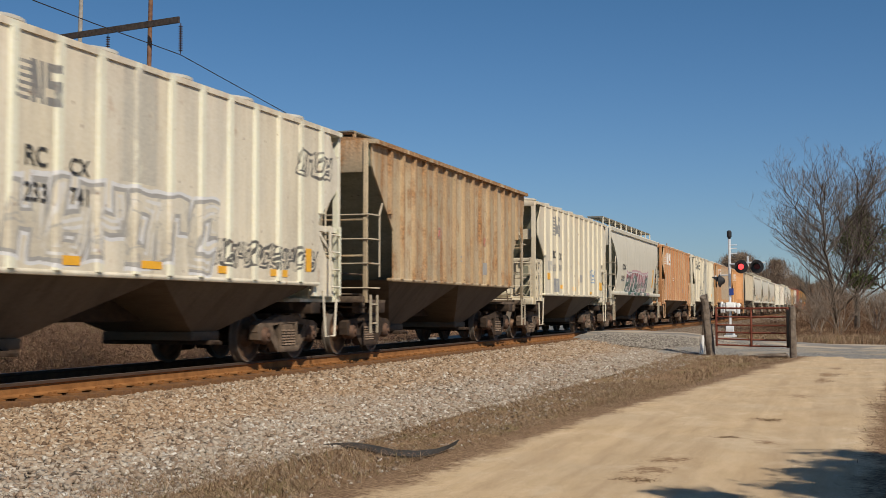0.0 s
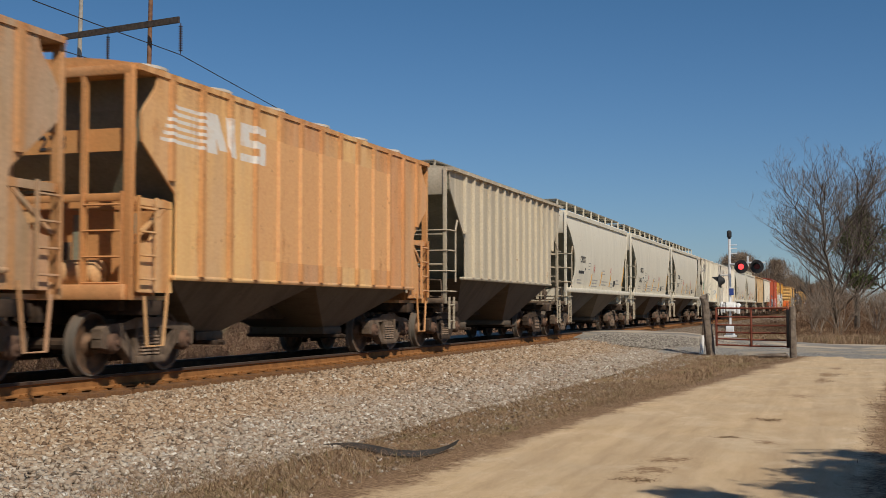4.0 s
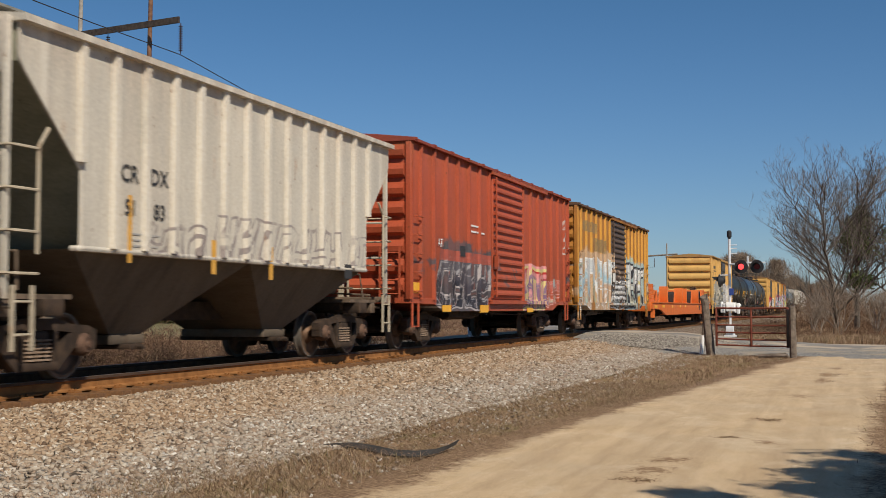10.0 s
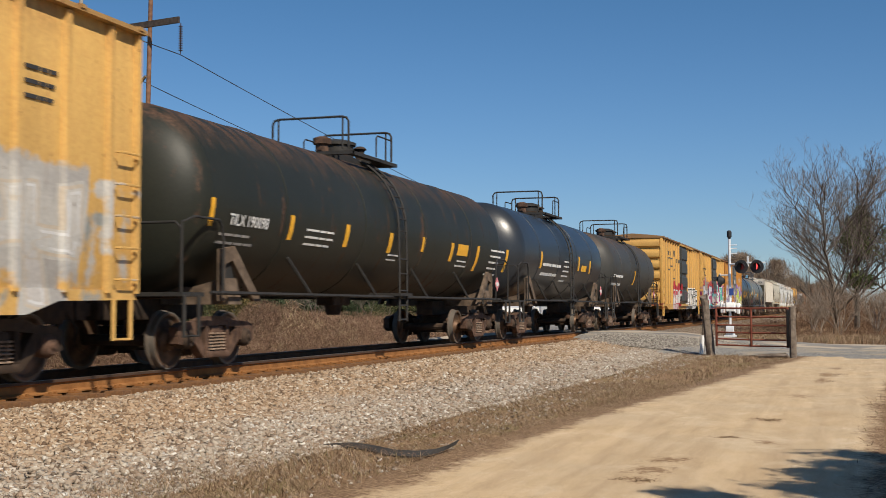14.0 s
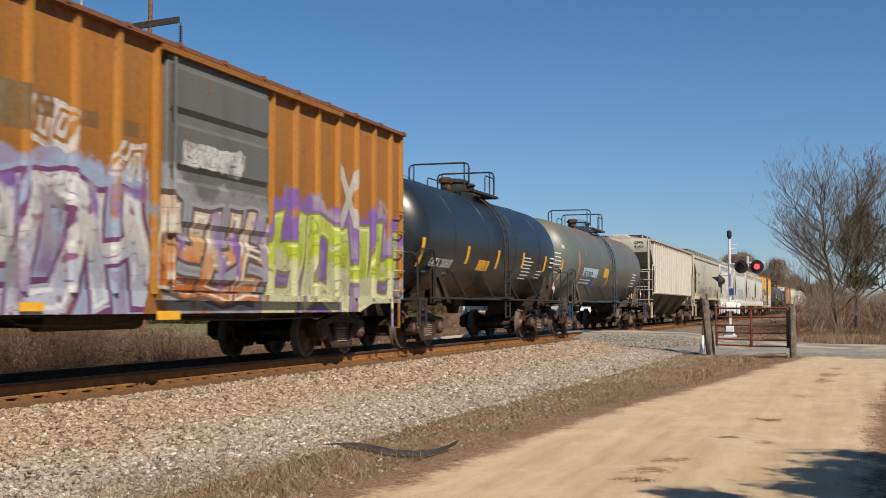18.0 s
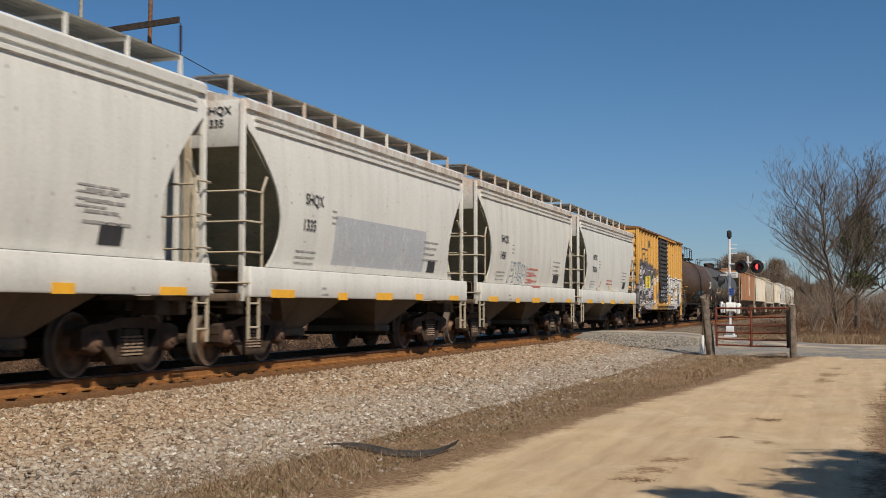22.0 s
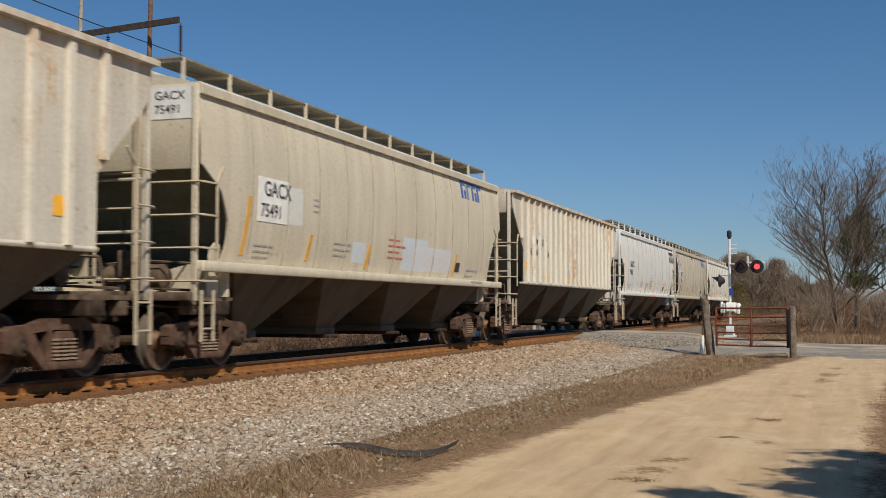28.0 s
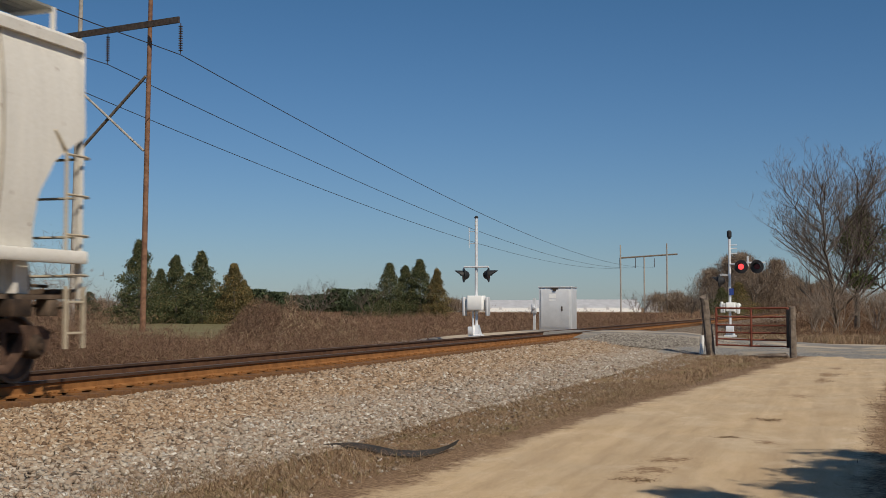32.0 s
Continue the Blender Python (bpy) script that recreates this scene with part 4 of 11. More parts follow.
def strips(s, y0, y1, z0, z1, surf, slant=0.0):
    """A thin painted area that follows the side."""
    n = max(1, int((z1 - z0) / 0.12))
    rings = []
    for i in range(n + 1):
        z = z0 + (z1 - z0) * i / n
        d = slant * (z - z0) / max(0.01, z1 - z0)
        x = surf(z)
        rings.append([(x - 0.004, y0 + d, z), (x + 0.009, y0 + d, z), (x + 0.009, y1 + d, z), (x - 0.004, y1 + d, z)])
    return s.loft(rings)


def plate(car, name, y0, y1, z0, z1, surf, material, slant=0.0):
    if name.startswith("brand") and surf is BOXS:
        surf = lambda z: 1.595
    if name == "reflector":
        out = max(surf(z0), surf(z1))
        surf = lambda z: out
    return part(name, strips(Solid(), y0, y1, z0, z1, surf, slant), material, car, "", 0)


def bars(car, y, z, wide, rows, surf, material, h=0.045, gap=0.1):
    """Small print that cannot be read: rows of bars."""
    s = Solid()
    rnd = random.Random(int(abs(y) * 100 + z * 10))
    for i in range(rows):
        w = wide * rnd.uniform(0.6, 1.0)
        for a, b in ((0.0, 0.45), (0.5, 0.72), (0.77, 1.0)):
            strips(s, y + w * a, y + w * b, z - i * gap, z - i * gap + h * 0.62, surf)
    return part("small_print", s, material, car, "", 0)


def ring_mark(car, y, z, r, surf, material):
    """A round symbol with a bar inside."""
    s = Solid()
    x = surf(z)
    pts = [(math.cos(k * math.tau / 18), math.sin(k * math.tau / 18)) for k in range(18)]
    for k in range(18):
        (a, b), (c_, d) = pts[k], pts[(k + 1) % 18]
        s.add([(x + 0.011, y + a * r, z + b * r), (x + 0.011, y + c_ * r, z + d * r), (x + 0.011, y + c_ * r * 0.84, z + d * r * 0.84), (x + 0.011, y + a * r * 0.84, z + b * r * 0.84)], [(0, 1, 2, 3)])
    strips(s, y - r * 0.65, y - r * 0.45, z - r * 0.55, z + r * 0.55, lambda q: x, r * 1.1)
    s.box(x - 0.004, x + 0.010, y - r * 0.12, y + r * 0.08, z - r * 0.5, z + r * 0.5)
    return part("round_mark", s, material, car, "", 0)


def block_mark(car, y0, y1, z0, z1, n, surf, material):
    """A brand mark as plain blocks."""
    w, h = (y1 - y0) / n, z1 - z0
    for k in range(n):
        a = y0 + k * w
        plate(car, "brand_block", a, a + w * 0.32, z0, z1, surf, material)
        plate(car, "brand_block", a + w * 0.32, a + w * 0.86, z1 - h * 0.25, z1, surf, material)
        if k % 2 == 0:
            plate(car, "brand_block", a + w * 0.56, a + w * 0.86, z0, z0 + h * 0.5, surf, material)


def hopper(car, key, pitch, paint, ribs=0.0, cut="slant", zb=1.6, zt=4.1, inset=1.25, bays=3, sill=None, board=True,
           hatches=0, cage=False, steel=STEEL_DARK, trim=None, bulge=0.0, panels=0.0, low_cut=False, crown=0.22, edge=0.0, gap=0.6, lift=0.42, flutes=False, deck=None):
    """Body closed by slope sheets, roof, bays, sills, end posts, ladders, trucks."""
    trim = trim or paint
    e = pitch / 2 - gap
    car["end"], car["top"] = e, zt
    b = e - inset
    W = 1.6

    def reach(z):
        f = (z - zb) / (zt - zb)
        if cut == "slant":
            lo, hi = 0.36, 0.80
        elif cut == "cage":
            return float(np.interp(f, [0.0, 0.40, 0.64, 0.78, 0.93, 1.0], [b, b, e - 0.12, e - 0.12, e - 0.5, e - 0.5]))
        elif low_cut:
            return e - float(np.interp(f, [0.0, 0.10, 0.25, 0.42, 0.52, 0.53], [0.80, 0.88, 0.86, 0.58, 0.14, 0.03]))
        else:
            return e - float(np.interp(f, [0.0, 0.08, 0.2, 0.33, 0.47, 0.60, 0.72, 0.80, 0.83], [0.92, 1.08, 1.2, 1.19, 1.02, 0.74, 0.42, 0.16, 0.03])) * inset / 1.2
        return b if f < lo else (e - 0.08 if f > hi else b + (e - 0.08 - b) * (f - lo) / (hi - lo))

    def side(z):
        f = (z - zb) / (zt - zb)
        return W - bulge * abs(f - 0.52) ** 2.4 * 3.2

    def inner(z):
        f = min(1.0, max(0.0, (z - zb) / (zt - 0.5 - zb)))
        return (b - 0.75) + (e - (0.6 if cage else 0.35) - (b - 0.75)) * f if f < 1 else e - (0.55 if cage else 0.1)

    def body():
        rings = []
        for z in [zb, zb + 0.7, zb + 1.4, zt - 0.5, zt - 0.49, zt]:
            x, y = side(z) - 0.04, inner(z)
            rings.append([(x, -y, z), (x, 0, z), (x, y, z), (-x, y, z), (-x, 0, z), (-x, -y, z)])
        return Solid().loft(rings)

    def sheet(sx):
        n = 12
        outer, inside = [], []
        for k in range(23):
            z = zb + (zt - zb) * k / 22
            x, y = side(z), reach(z)
            outer.append([(sx * x, -y + 2 * y * q / n, z) for q in range(n + 1)] + [(sx * (x - 0.03), y - 2 * y * q / n, z) for q in range(n + 1)])
        return Solid().loft(outer)

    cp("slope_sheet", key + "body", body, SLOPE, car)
    for sx in (1, -1):
        cp("side_sheet", key + "sheet%d" % sx, lambda: sheet(sx), paint, car)

    def roof():
        xs = [1.0, 0.92, 0.74, 0.4]
        x0 = side(zt) + (0.025 if cage else 0.11 if ribs else 0.03)
        ee = e - 0.03
        rings = []
        for y in (-ee, -ee * 0.5, 0, ee * 0.5, ee):
            prof = [(x0, zt - 0.07), (x0, zt + 0.01)] + [(x0 * k, zt + crown * (1 - k ** 2) / 0.9) for k in xs[1:]]
            rings.append([(px, y, pz) for px, pz in prof] + [(-px, y, pz) for px, pz in reversed(prof)])
        return Solid().loft(rings)

    cp("roof", key + "roof", roof, trim, car)
    if edge:
        for sx in (1, -1):
            cp("roof_edge", key + "edge%d" % sx, lambda: Solid().prism([(side(zt) - 0.02, zt - edge), (side(zt) + 0.10, zt - edge), (side(zt) + 0.11, zt - 0.02), (side(zt) + 0.05, zt + 0.03), (side(zt) - 0.02, zt + 0.03)] if sx > 0 else [(-side(zt) + 0.02, zt - edge), (-side(zt) - 0.06, zt - edge), (-side(zt) - 0.07, zt), (-side(zt) + 0.02, zt + 0.03)], "y", -e + 0.05, e - 0.05), trim, car)
    if flutes:
        for k in range(2):
            zf = zt - 0.24 - 0.12 * k
            cp("roof_flute", key + "flute%d" % k, lambda: Solid().prism([(side(zf) - 0.02, zf - 0.035), (side(zf) + 0.045, zf - 0.025), (side(zf) + 0.045, zf + 0.025), (side(zf) - 0.02, zf + 0.035)], "y", -e + 0.3, e - 0.3), trim, car)
    # ribs
    if ribs:
        n = int((2 * b + 0.6 * inset) / ribs)
        car["rib"], car["odd"] = ribs, n % 2
        for sx in (1, -1):
            for i in range(n + 1):
                y = -n * ribs / 2 + i * ribs
                low = zb
                while reach(low) < abs(y) + 0.05 and low < zt:
                    low += 0.04
                cp("rib", key + "rib%d_%d" % (sx, i), lambda: Solid().prism([(sx * (W - 0.01), y - 0.075), (sx * (W + (0.05 if cage else 0.07)), y - 0.05), (sx * (W + (0.05 if cage else 0.07)), y + 0.05), (sx * (W - 0.01), y + 0.075)], "z", low + 0.01, zt - 0.06), paint, car)
    if panels:
        n = int(2 * b / panels)
        for i in range(n + 1):
            y = -n * panels / 2 + i * panels

            def seam():
                s = Solid()
                zs = [zb + (zt - zb) * k / 12 for k in range(13)]
                s.loft([[(side(z) - 0.01, y - 0.03, z), (side(z) + 0.012, y - 0.012, z), (side(z) + 0.012, y + 0.012, z), (side(z) - 0.01, y + 0.03, z)] for z in zs])
                return s
            cp("seam", key + "seam%d" % i, seam, GREASE, car)
    # sills
    z0, z1 = sill or (zb - 0.045, zb + 0.02)
    lip = 1.65 if sill else 1.615
    for sx in (1, -1):
        cp("side_sill", key + "sill%d" % sx, lambda: Solid().box(min(sx * 1.46, sx * lip), max(sx * 1.46, sx * lip), -e if sill else -b - 0.05, e if sill else b + 0.05, z0, z1, 0.025), trim if sill else paint, car)
    # bays
    span = 2 * b / bays
    for i in range(bays):
        yc = -b + span * (i + 0.5)

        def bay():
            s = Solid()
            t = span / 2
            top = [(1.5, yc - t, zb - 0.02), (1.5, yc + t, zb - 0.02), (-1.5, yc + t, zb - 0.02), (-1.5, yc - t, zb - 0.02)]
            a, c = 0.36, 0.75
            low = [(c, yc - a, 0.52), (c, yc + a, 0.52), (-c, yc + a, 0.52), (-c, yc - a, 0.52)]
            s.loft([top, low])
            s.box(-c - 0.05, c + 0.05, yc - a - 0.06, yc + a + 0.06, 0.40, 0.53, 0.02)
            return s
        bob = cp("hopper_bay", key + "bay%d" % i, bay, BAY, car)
        cp("outlet_gate", key + "gate%d" % i, lambda: Solid().box(-0.95, 0.95, yc - 0.16, yc + 0.16, 0.33, 0.40, 0.01).tube([(-1.05, yc, 0.36), (1.05, yc, 0.36)], 0.035, 6), STEEL_DARK, bob)
    cp("centre_sill", key + "csill", lambda: Solid().box(-0.2, 0.2, -e - 0.05, e + 0.05, 0.70, 1.0, 0.02), STEEL_DARK, car)
    # end platforms, posts and ladders
    for sy in (-1, 1):
        tag = key + ("f" if sy < 0 else "r")
        ya, yb = sorted((sy * (b - 0.2), sy * e))
        cp("end_platform", tag + "plat", lambda: Solid().box(-1.5, 1.5, sy * e - 0.12, sy * e + 0.06, 1.0, 1.2 if cage else 1.12, 0.02).box(-1.35, 1.35, ya, yb, 1.0, 1.06), trim if cage else STEEL_DUST, car)
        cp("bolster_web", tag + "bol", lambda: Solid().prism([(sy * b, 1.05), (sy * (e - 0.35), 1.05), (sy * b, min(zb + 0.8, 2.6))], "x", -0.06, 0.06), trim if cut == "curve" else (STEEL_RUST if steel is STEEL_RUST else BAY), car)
        cp("body_bolster", tag + "bolst", lambda: Solid().box(-1.45, 1.45, sy * (b + 0.25) - 0.18, sy * (b + 0.25) + 0.18, 0.80, 1.0, 0.02).box(-1.1, 1.1, min(sy * (b - 0.1), sy * (e - 0.4)), max(sy * (b - 0.1), sy * (e - 0.4)), 0.86, 0.99), STEEL_DARK, car)
        for sx in (-1, 1):
            pw = 0.06 if cage else 0.042
            cp("corner_post", tag + "post%d" % sx, lambda: Solid().box(sx * 1.5 - pw, sx * 1.5 + pw, sy * e - pw * 0.8, sy * e + pw * 0.8, 1.0, zt - 0.02, 0.008), trim, car)
        if not cage:
            yl = sy * (e - 0.42)
            cp("ladder_stile", tag + "stile", lambda: Solid().tube([(1.62, yl, 1.5), (1.62, yl, 2.72), (1.60, sy * (e - 0.62), 2.95)], 0.024, 5), IRON, car)
            for kk in range(4):
                hz = 1.28 + 0.47 * kk
                cp("ladder_rung", tag + "rung%d" % kk, lambda: Solid().tube([(0.68, sy * (e + 0.05), hz), (1.60, sy * (e + 0.05), hz), (1.63, sy * (e - 0.02), hz), (1.63, yl, hz)], 0.017, 5), IRON, car)
            cp("end_stile", tag + "estile", lambda: Solid().tube([(0.68, sy * (e + 0.05), 1.1), (0.68, sy * (e + 0.05), 2.75), (0.68, sy * (e - 0.1), 2.95)], 0.024, 5), IRON, car)
            cp("sill_step", tag + "sstep", lambda: ladder(1.6, sy * (e - 0.2), 0.42, 1.15, 0.34, 2), IRON, car)
            cp("brake_rigging", tag + "rig", lambda: Solid().tube([(1.3, sy * (e - 0.3), 1.15), (0.2, sy * (e - 0.35), 1.2), (0.1, sy * (e - 0.35), 2.3)], 0.022, 5).tube([(1.25, sy * (e - 0.55), 1.1), (1.2, sy * (e - 0.6), 1.55), (0.3, sy * (e - 0.6), 1.6), (-0.9, sy * (e - 0.4), 1.5)], 0.02, 5).tube([(-1.3, sy * (e - 0.2), 1.25), (0.9, sy * (e - 0.2), 1.3)], 0.018, 5).box(0.0, 0.35, sy * (e - 0.45) - 0.12, sy * (e - 0.45) + 0.12, 1.35, 1.75, 0.03).box(1.15, 1.35, sy * (e - 0.25) - 0.1, sy * (e - 0.25) + 0.1, 0.8, 1.0, 0.02).tube([(1.45, sy * (e - 0.2), 0.9), (0.3, sy * (e + 0.02), 0.95)], 0.02, 5), STEEL_DUST, car)
            if cut == "curve" and sy > 0:
                cp("brake_wheel", tag + "bwheel", lambda: Solid().turned("y", (0.3, sy * (e + 0.12), 2.15), [(-0.02, 0.29), (0.02, 0.29), (0.02, 0.24), (-0.02, 0.24)], 18).box(0.02, 0.58, sy * (e + 0.12) - 0.012, sy * (e + 0.12) + 0.012, 2.13, 2.17).box(0.28, 0.32, sy * (e + 0.12) - 0.012, sy * (e + 0.12) + 0.012, 1.88, 2.42), BLACK, car)
            if flutes:
                cp("end_bulkhead", tag + "bulkhead", lambda: Solid().prism([(-0.55, 1.06), (0.85, 1.06), (0.42, zt - 0.7), (0.18, zt - 0.7)], "y", sy * (e - 0.32) - 0.02, sy * (e - 0.32) + 0.02).prism([(sy * (e - 0.34), 1.06), (sy * (e - 0.02), 1.06), (sy * (e - 0.06), zt - 0.7), (sy * (e - 0.30), zt - 0.7)], "x", 0.27, 0.33), trim, car, label="tapered white centre plate")
            elif cut == "curve":
                cp("end_bulkhead", tag + "bulkhead", lambda: Solid().prism([(-1.45, 1.06), (1.45, 1.06), (1.45, 1.45), (1.15, 1.62), (0.75, 1.55), (0.3, 1.45), (-0.3, 1.45), (-0.75, 1.55), (-1.15, 1.62), (-1.45, 1.45)], "y", sy * (b + 0.12) - 0.03, sy * (b + 0.12) + 0.03), trim, car)
                for sx in (-1, 1):
                    cp("end_fin", tag + "fin%d" % sx, lambda: Solid().prism([(sy * (b + 0.02), 1.06), (sy * (b + 0.52), 1.06), (sy * (b + 0.50), 1.5), (sy * (b + 0.40), 1.78), (sy * (b + 0.24), 1.88), (sy * (b + 0.08), 1.82), (sy * (b + 0.02), 1.6)], "x", sx * 1.3 - 0.02, sx * 1.3 + 0.02), trim, car)
        else:
            cp("ladder", tag + "lad", lambda: ladder(1.60, sy * (e - 0.28), 1.12, 2.35, 0.42, 4), trim, car)
        if cage:
            for sx in (-1, 1):
                cp("end_gusset", tag + "gus%d" % sx, lambda: Solid().prism([(sy * (b - 0.03), 1.10), (sy * (e - 0.16), 1.10), (sy * (e - 0.16), 1.72), (sy * (b + 0.52), 1.78), (sy * (b + 0.22), 2.16), (sy * (b - 0.03), 2.30)], "x", sx * 1.5 - 0.02, sx * 1.5 + 0.02).box(sx * 1.5 - 0.025, sx * 1.5 + 0.025, min(sy * b, sy * e), max(sy * b, sy * e), 2.24, 2.34).prism([(sy * (e - 0.12), 1.75), (sy * (e - 0.02), 1.75), (sy * (b + 0.14), 2.30), (sy * (b + 0.02), 2.30)], "x", sx * 1.5 - 0.018, sx * 1.5 + 0.018), trim, car)
            cp("step", tag + "step", lambda: Solid().tube([(1.6, sy * e - 0.22 * sy, 1.05), (1.6, sy * e - 0.30 * sy, 0.40), (1.6, sy * e - 0.68 * sy, 0.40), (1.6, sy * e - 0.80 * sy, 1.2)], 0.022, 6), trim, car)
        if cage:
            cp("end_wall", tag + "wall", lambda: Solid().box(-1.35, 1.35, sy * (b + 0.16) - 0.03, sy * (b + 0.16) + 0.03, 1.06, 2.26).box(-1.5, 1.5, sy * (b + 0.16) - 0.05, sy * (b + 0.16) + 0.05, 2.24, 2.36), trim, car)
            # Panels in the darkened slope colour stand in for shaded slots.
            for kk, px in enumerate((-0.95, 0.2, 1.05)):
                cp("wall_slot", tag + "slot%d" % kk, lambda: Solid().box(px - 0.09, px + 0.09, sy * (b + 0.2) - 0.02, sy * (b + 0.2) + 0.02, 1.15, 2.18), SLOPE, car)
            cp("end_ladder", tag + "elad", lambda: ladder(1.12, sy * (e + 0.04), 1.05, 2.4, 0.6, 4, "x"), trim, car)
            for kk, px in enumerate((-0.825, 0.82)):
                cp("end_post", tag + "cagep%d" % kk, lambda: Solid().box(px - 0.035, px + 0.035, sy * e - 0.04, sy * e + 0.04, 1.1, zt - 0.13), trim, car)
            cp("end_header", tag + "cageh", lambda: Solid().box(-1.55, 1.55, sy * e - 0.05, sy * e + 0.05, zt - 0.13, zt, 0.01), trim, car)
            cp("end_rail", tag + "cager", lambda: Solid().box(-1.55, 1.55, sy * e - 0.03, sy * e + 0.03, 2.28, 2.38, 0.01), trim, car)
            cp("number_band", tag + "cageb", lambda: Solid().box(-1.52, 1.52, sy * (e - 0.10) - 0.015, sy * (e - 0.10) + 0.015, 2.94, 3.24), trim, car)
            cp("end_panel", tag + "cagew", lambda: Solid().box(-1.2, -0.1, sy * (e - 0.3) - 0.02, sy * (e - 0.3) + 0.02, 1.2, 2.2), trim, car)
        else:
            for kk, hz in enumerate((1.9, 2.6)):
                if cut != "curve":
                    cp("grab_rail", tag + "rail%d" % kk, lambda: Solid().tube([(-1.5, sy * e, hz), (1.5, sy * e, hz)], 0.022), trim, car)
            for kk, px in enumerate((-0.45, 0.55) if ribs else (0.55,)):
                cp("end_post", tag + "epost%d" % kk, lambda: Solid().box(px - 0.045, px + 0.045, sy * e - 0.04, sy * e + 0.04, 1.1, zt - 0.4), IRON, car)
            cp("end_header", tag + "header", lambda: Solid().box(-1.5, 1.5, sy * (e - 0.03) - 0.03, sy * (e - 0.03) + 0.03, zt - (1.22 if low_cut else 0.72 if cut == "curve" else 0.62), zt, 0.01), trim, car)
        cp("air_tank" if sy < 0 else "brake_cylinder", tag + "tank", lambda: Solid().turned("x", (-0.35, sy * (e - 0.62), 1.36), [(0, 0.10), (0.05, 0.19), (1.0, 0.19), (1.06, 0.10)], 14).box(0.05, 0.15, sy * (e - 0.62) - 0.12, sy * (e - 0.62) + 0.12, 1.04, 1.2), trim if cage else STEEL_DUST, car)
        coupler(car, sy * (e + 0.12), sy)
        truck(car, sy * (e - 1.15), steel)
    # roof gear
    if board:
        for sx in (-1, 1):
            for k in range(5):
                xx = sx * (0.62 + k * 0.13)
                cp("board_slat", key + "deck%d_%d" % (sx, k), lambda: Solid().box(xx - 0.060, xx + 0.060, -e + 0.1, e - 0.1, zt + lift - 0.02, zt + lift + 0.01), deck or GRATE, car)
            n = max(4, int(2 * e / 1.35))
            for i in range(n + 1):
                y = -e + 0.15 + (2 * e - 0.3) * i / n
                cp("board_bracket", key + "br%d_%d" % (sx, i), lambda: Solid().box(sx * 1.2 - 0.025, sx * 1.2 + 0.025, y - 0.02, y + 0.02, zt - 0.02, zt + lift).box(min(sx * 0.6, sx * 1.2), max(sx * 0.6, sx * 1.2), y - 0.02, y + 0.02, zt + lift - 0.06, zt + lift - 0.02), trim, car)
        cp("hatch", key + "trough", lambda: Solid().box(-0.35, 0.35, -e + 0.6, e - 0.6, zt + crown - 0.02, zt + crown + 0.16, 0.04), trim, car)
    for i in range(hatches):
        y = -e + 1.1 + (2 * e - 2.2) * i / max(1, hatches - 1)
        for sx in (-1, 1):
            cp("roof_hatch", key + "hatch%d_%d" % (i, sx), lambda: Solid().turned("z", (sx * 0.85, y, zt + 0.02), [(0, 0.40), (0.11, 0.40), (0.12, 0.46), (0.16, 0.46), (0.19, 0.30)], 18), HATCH, car)
    return e, b


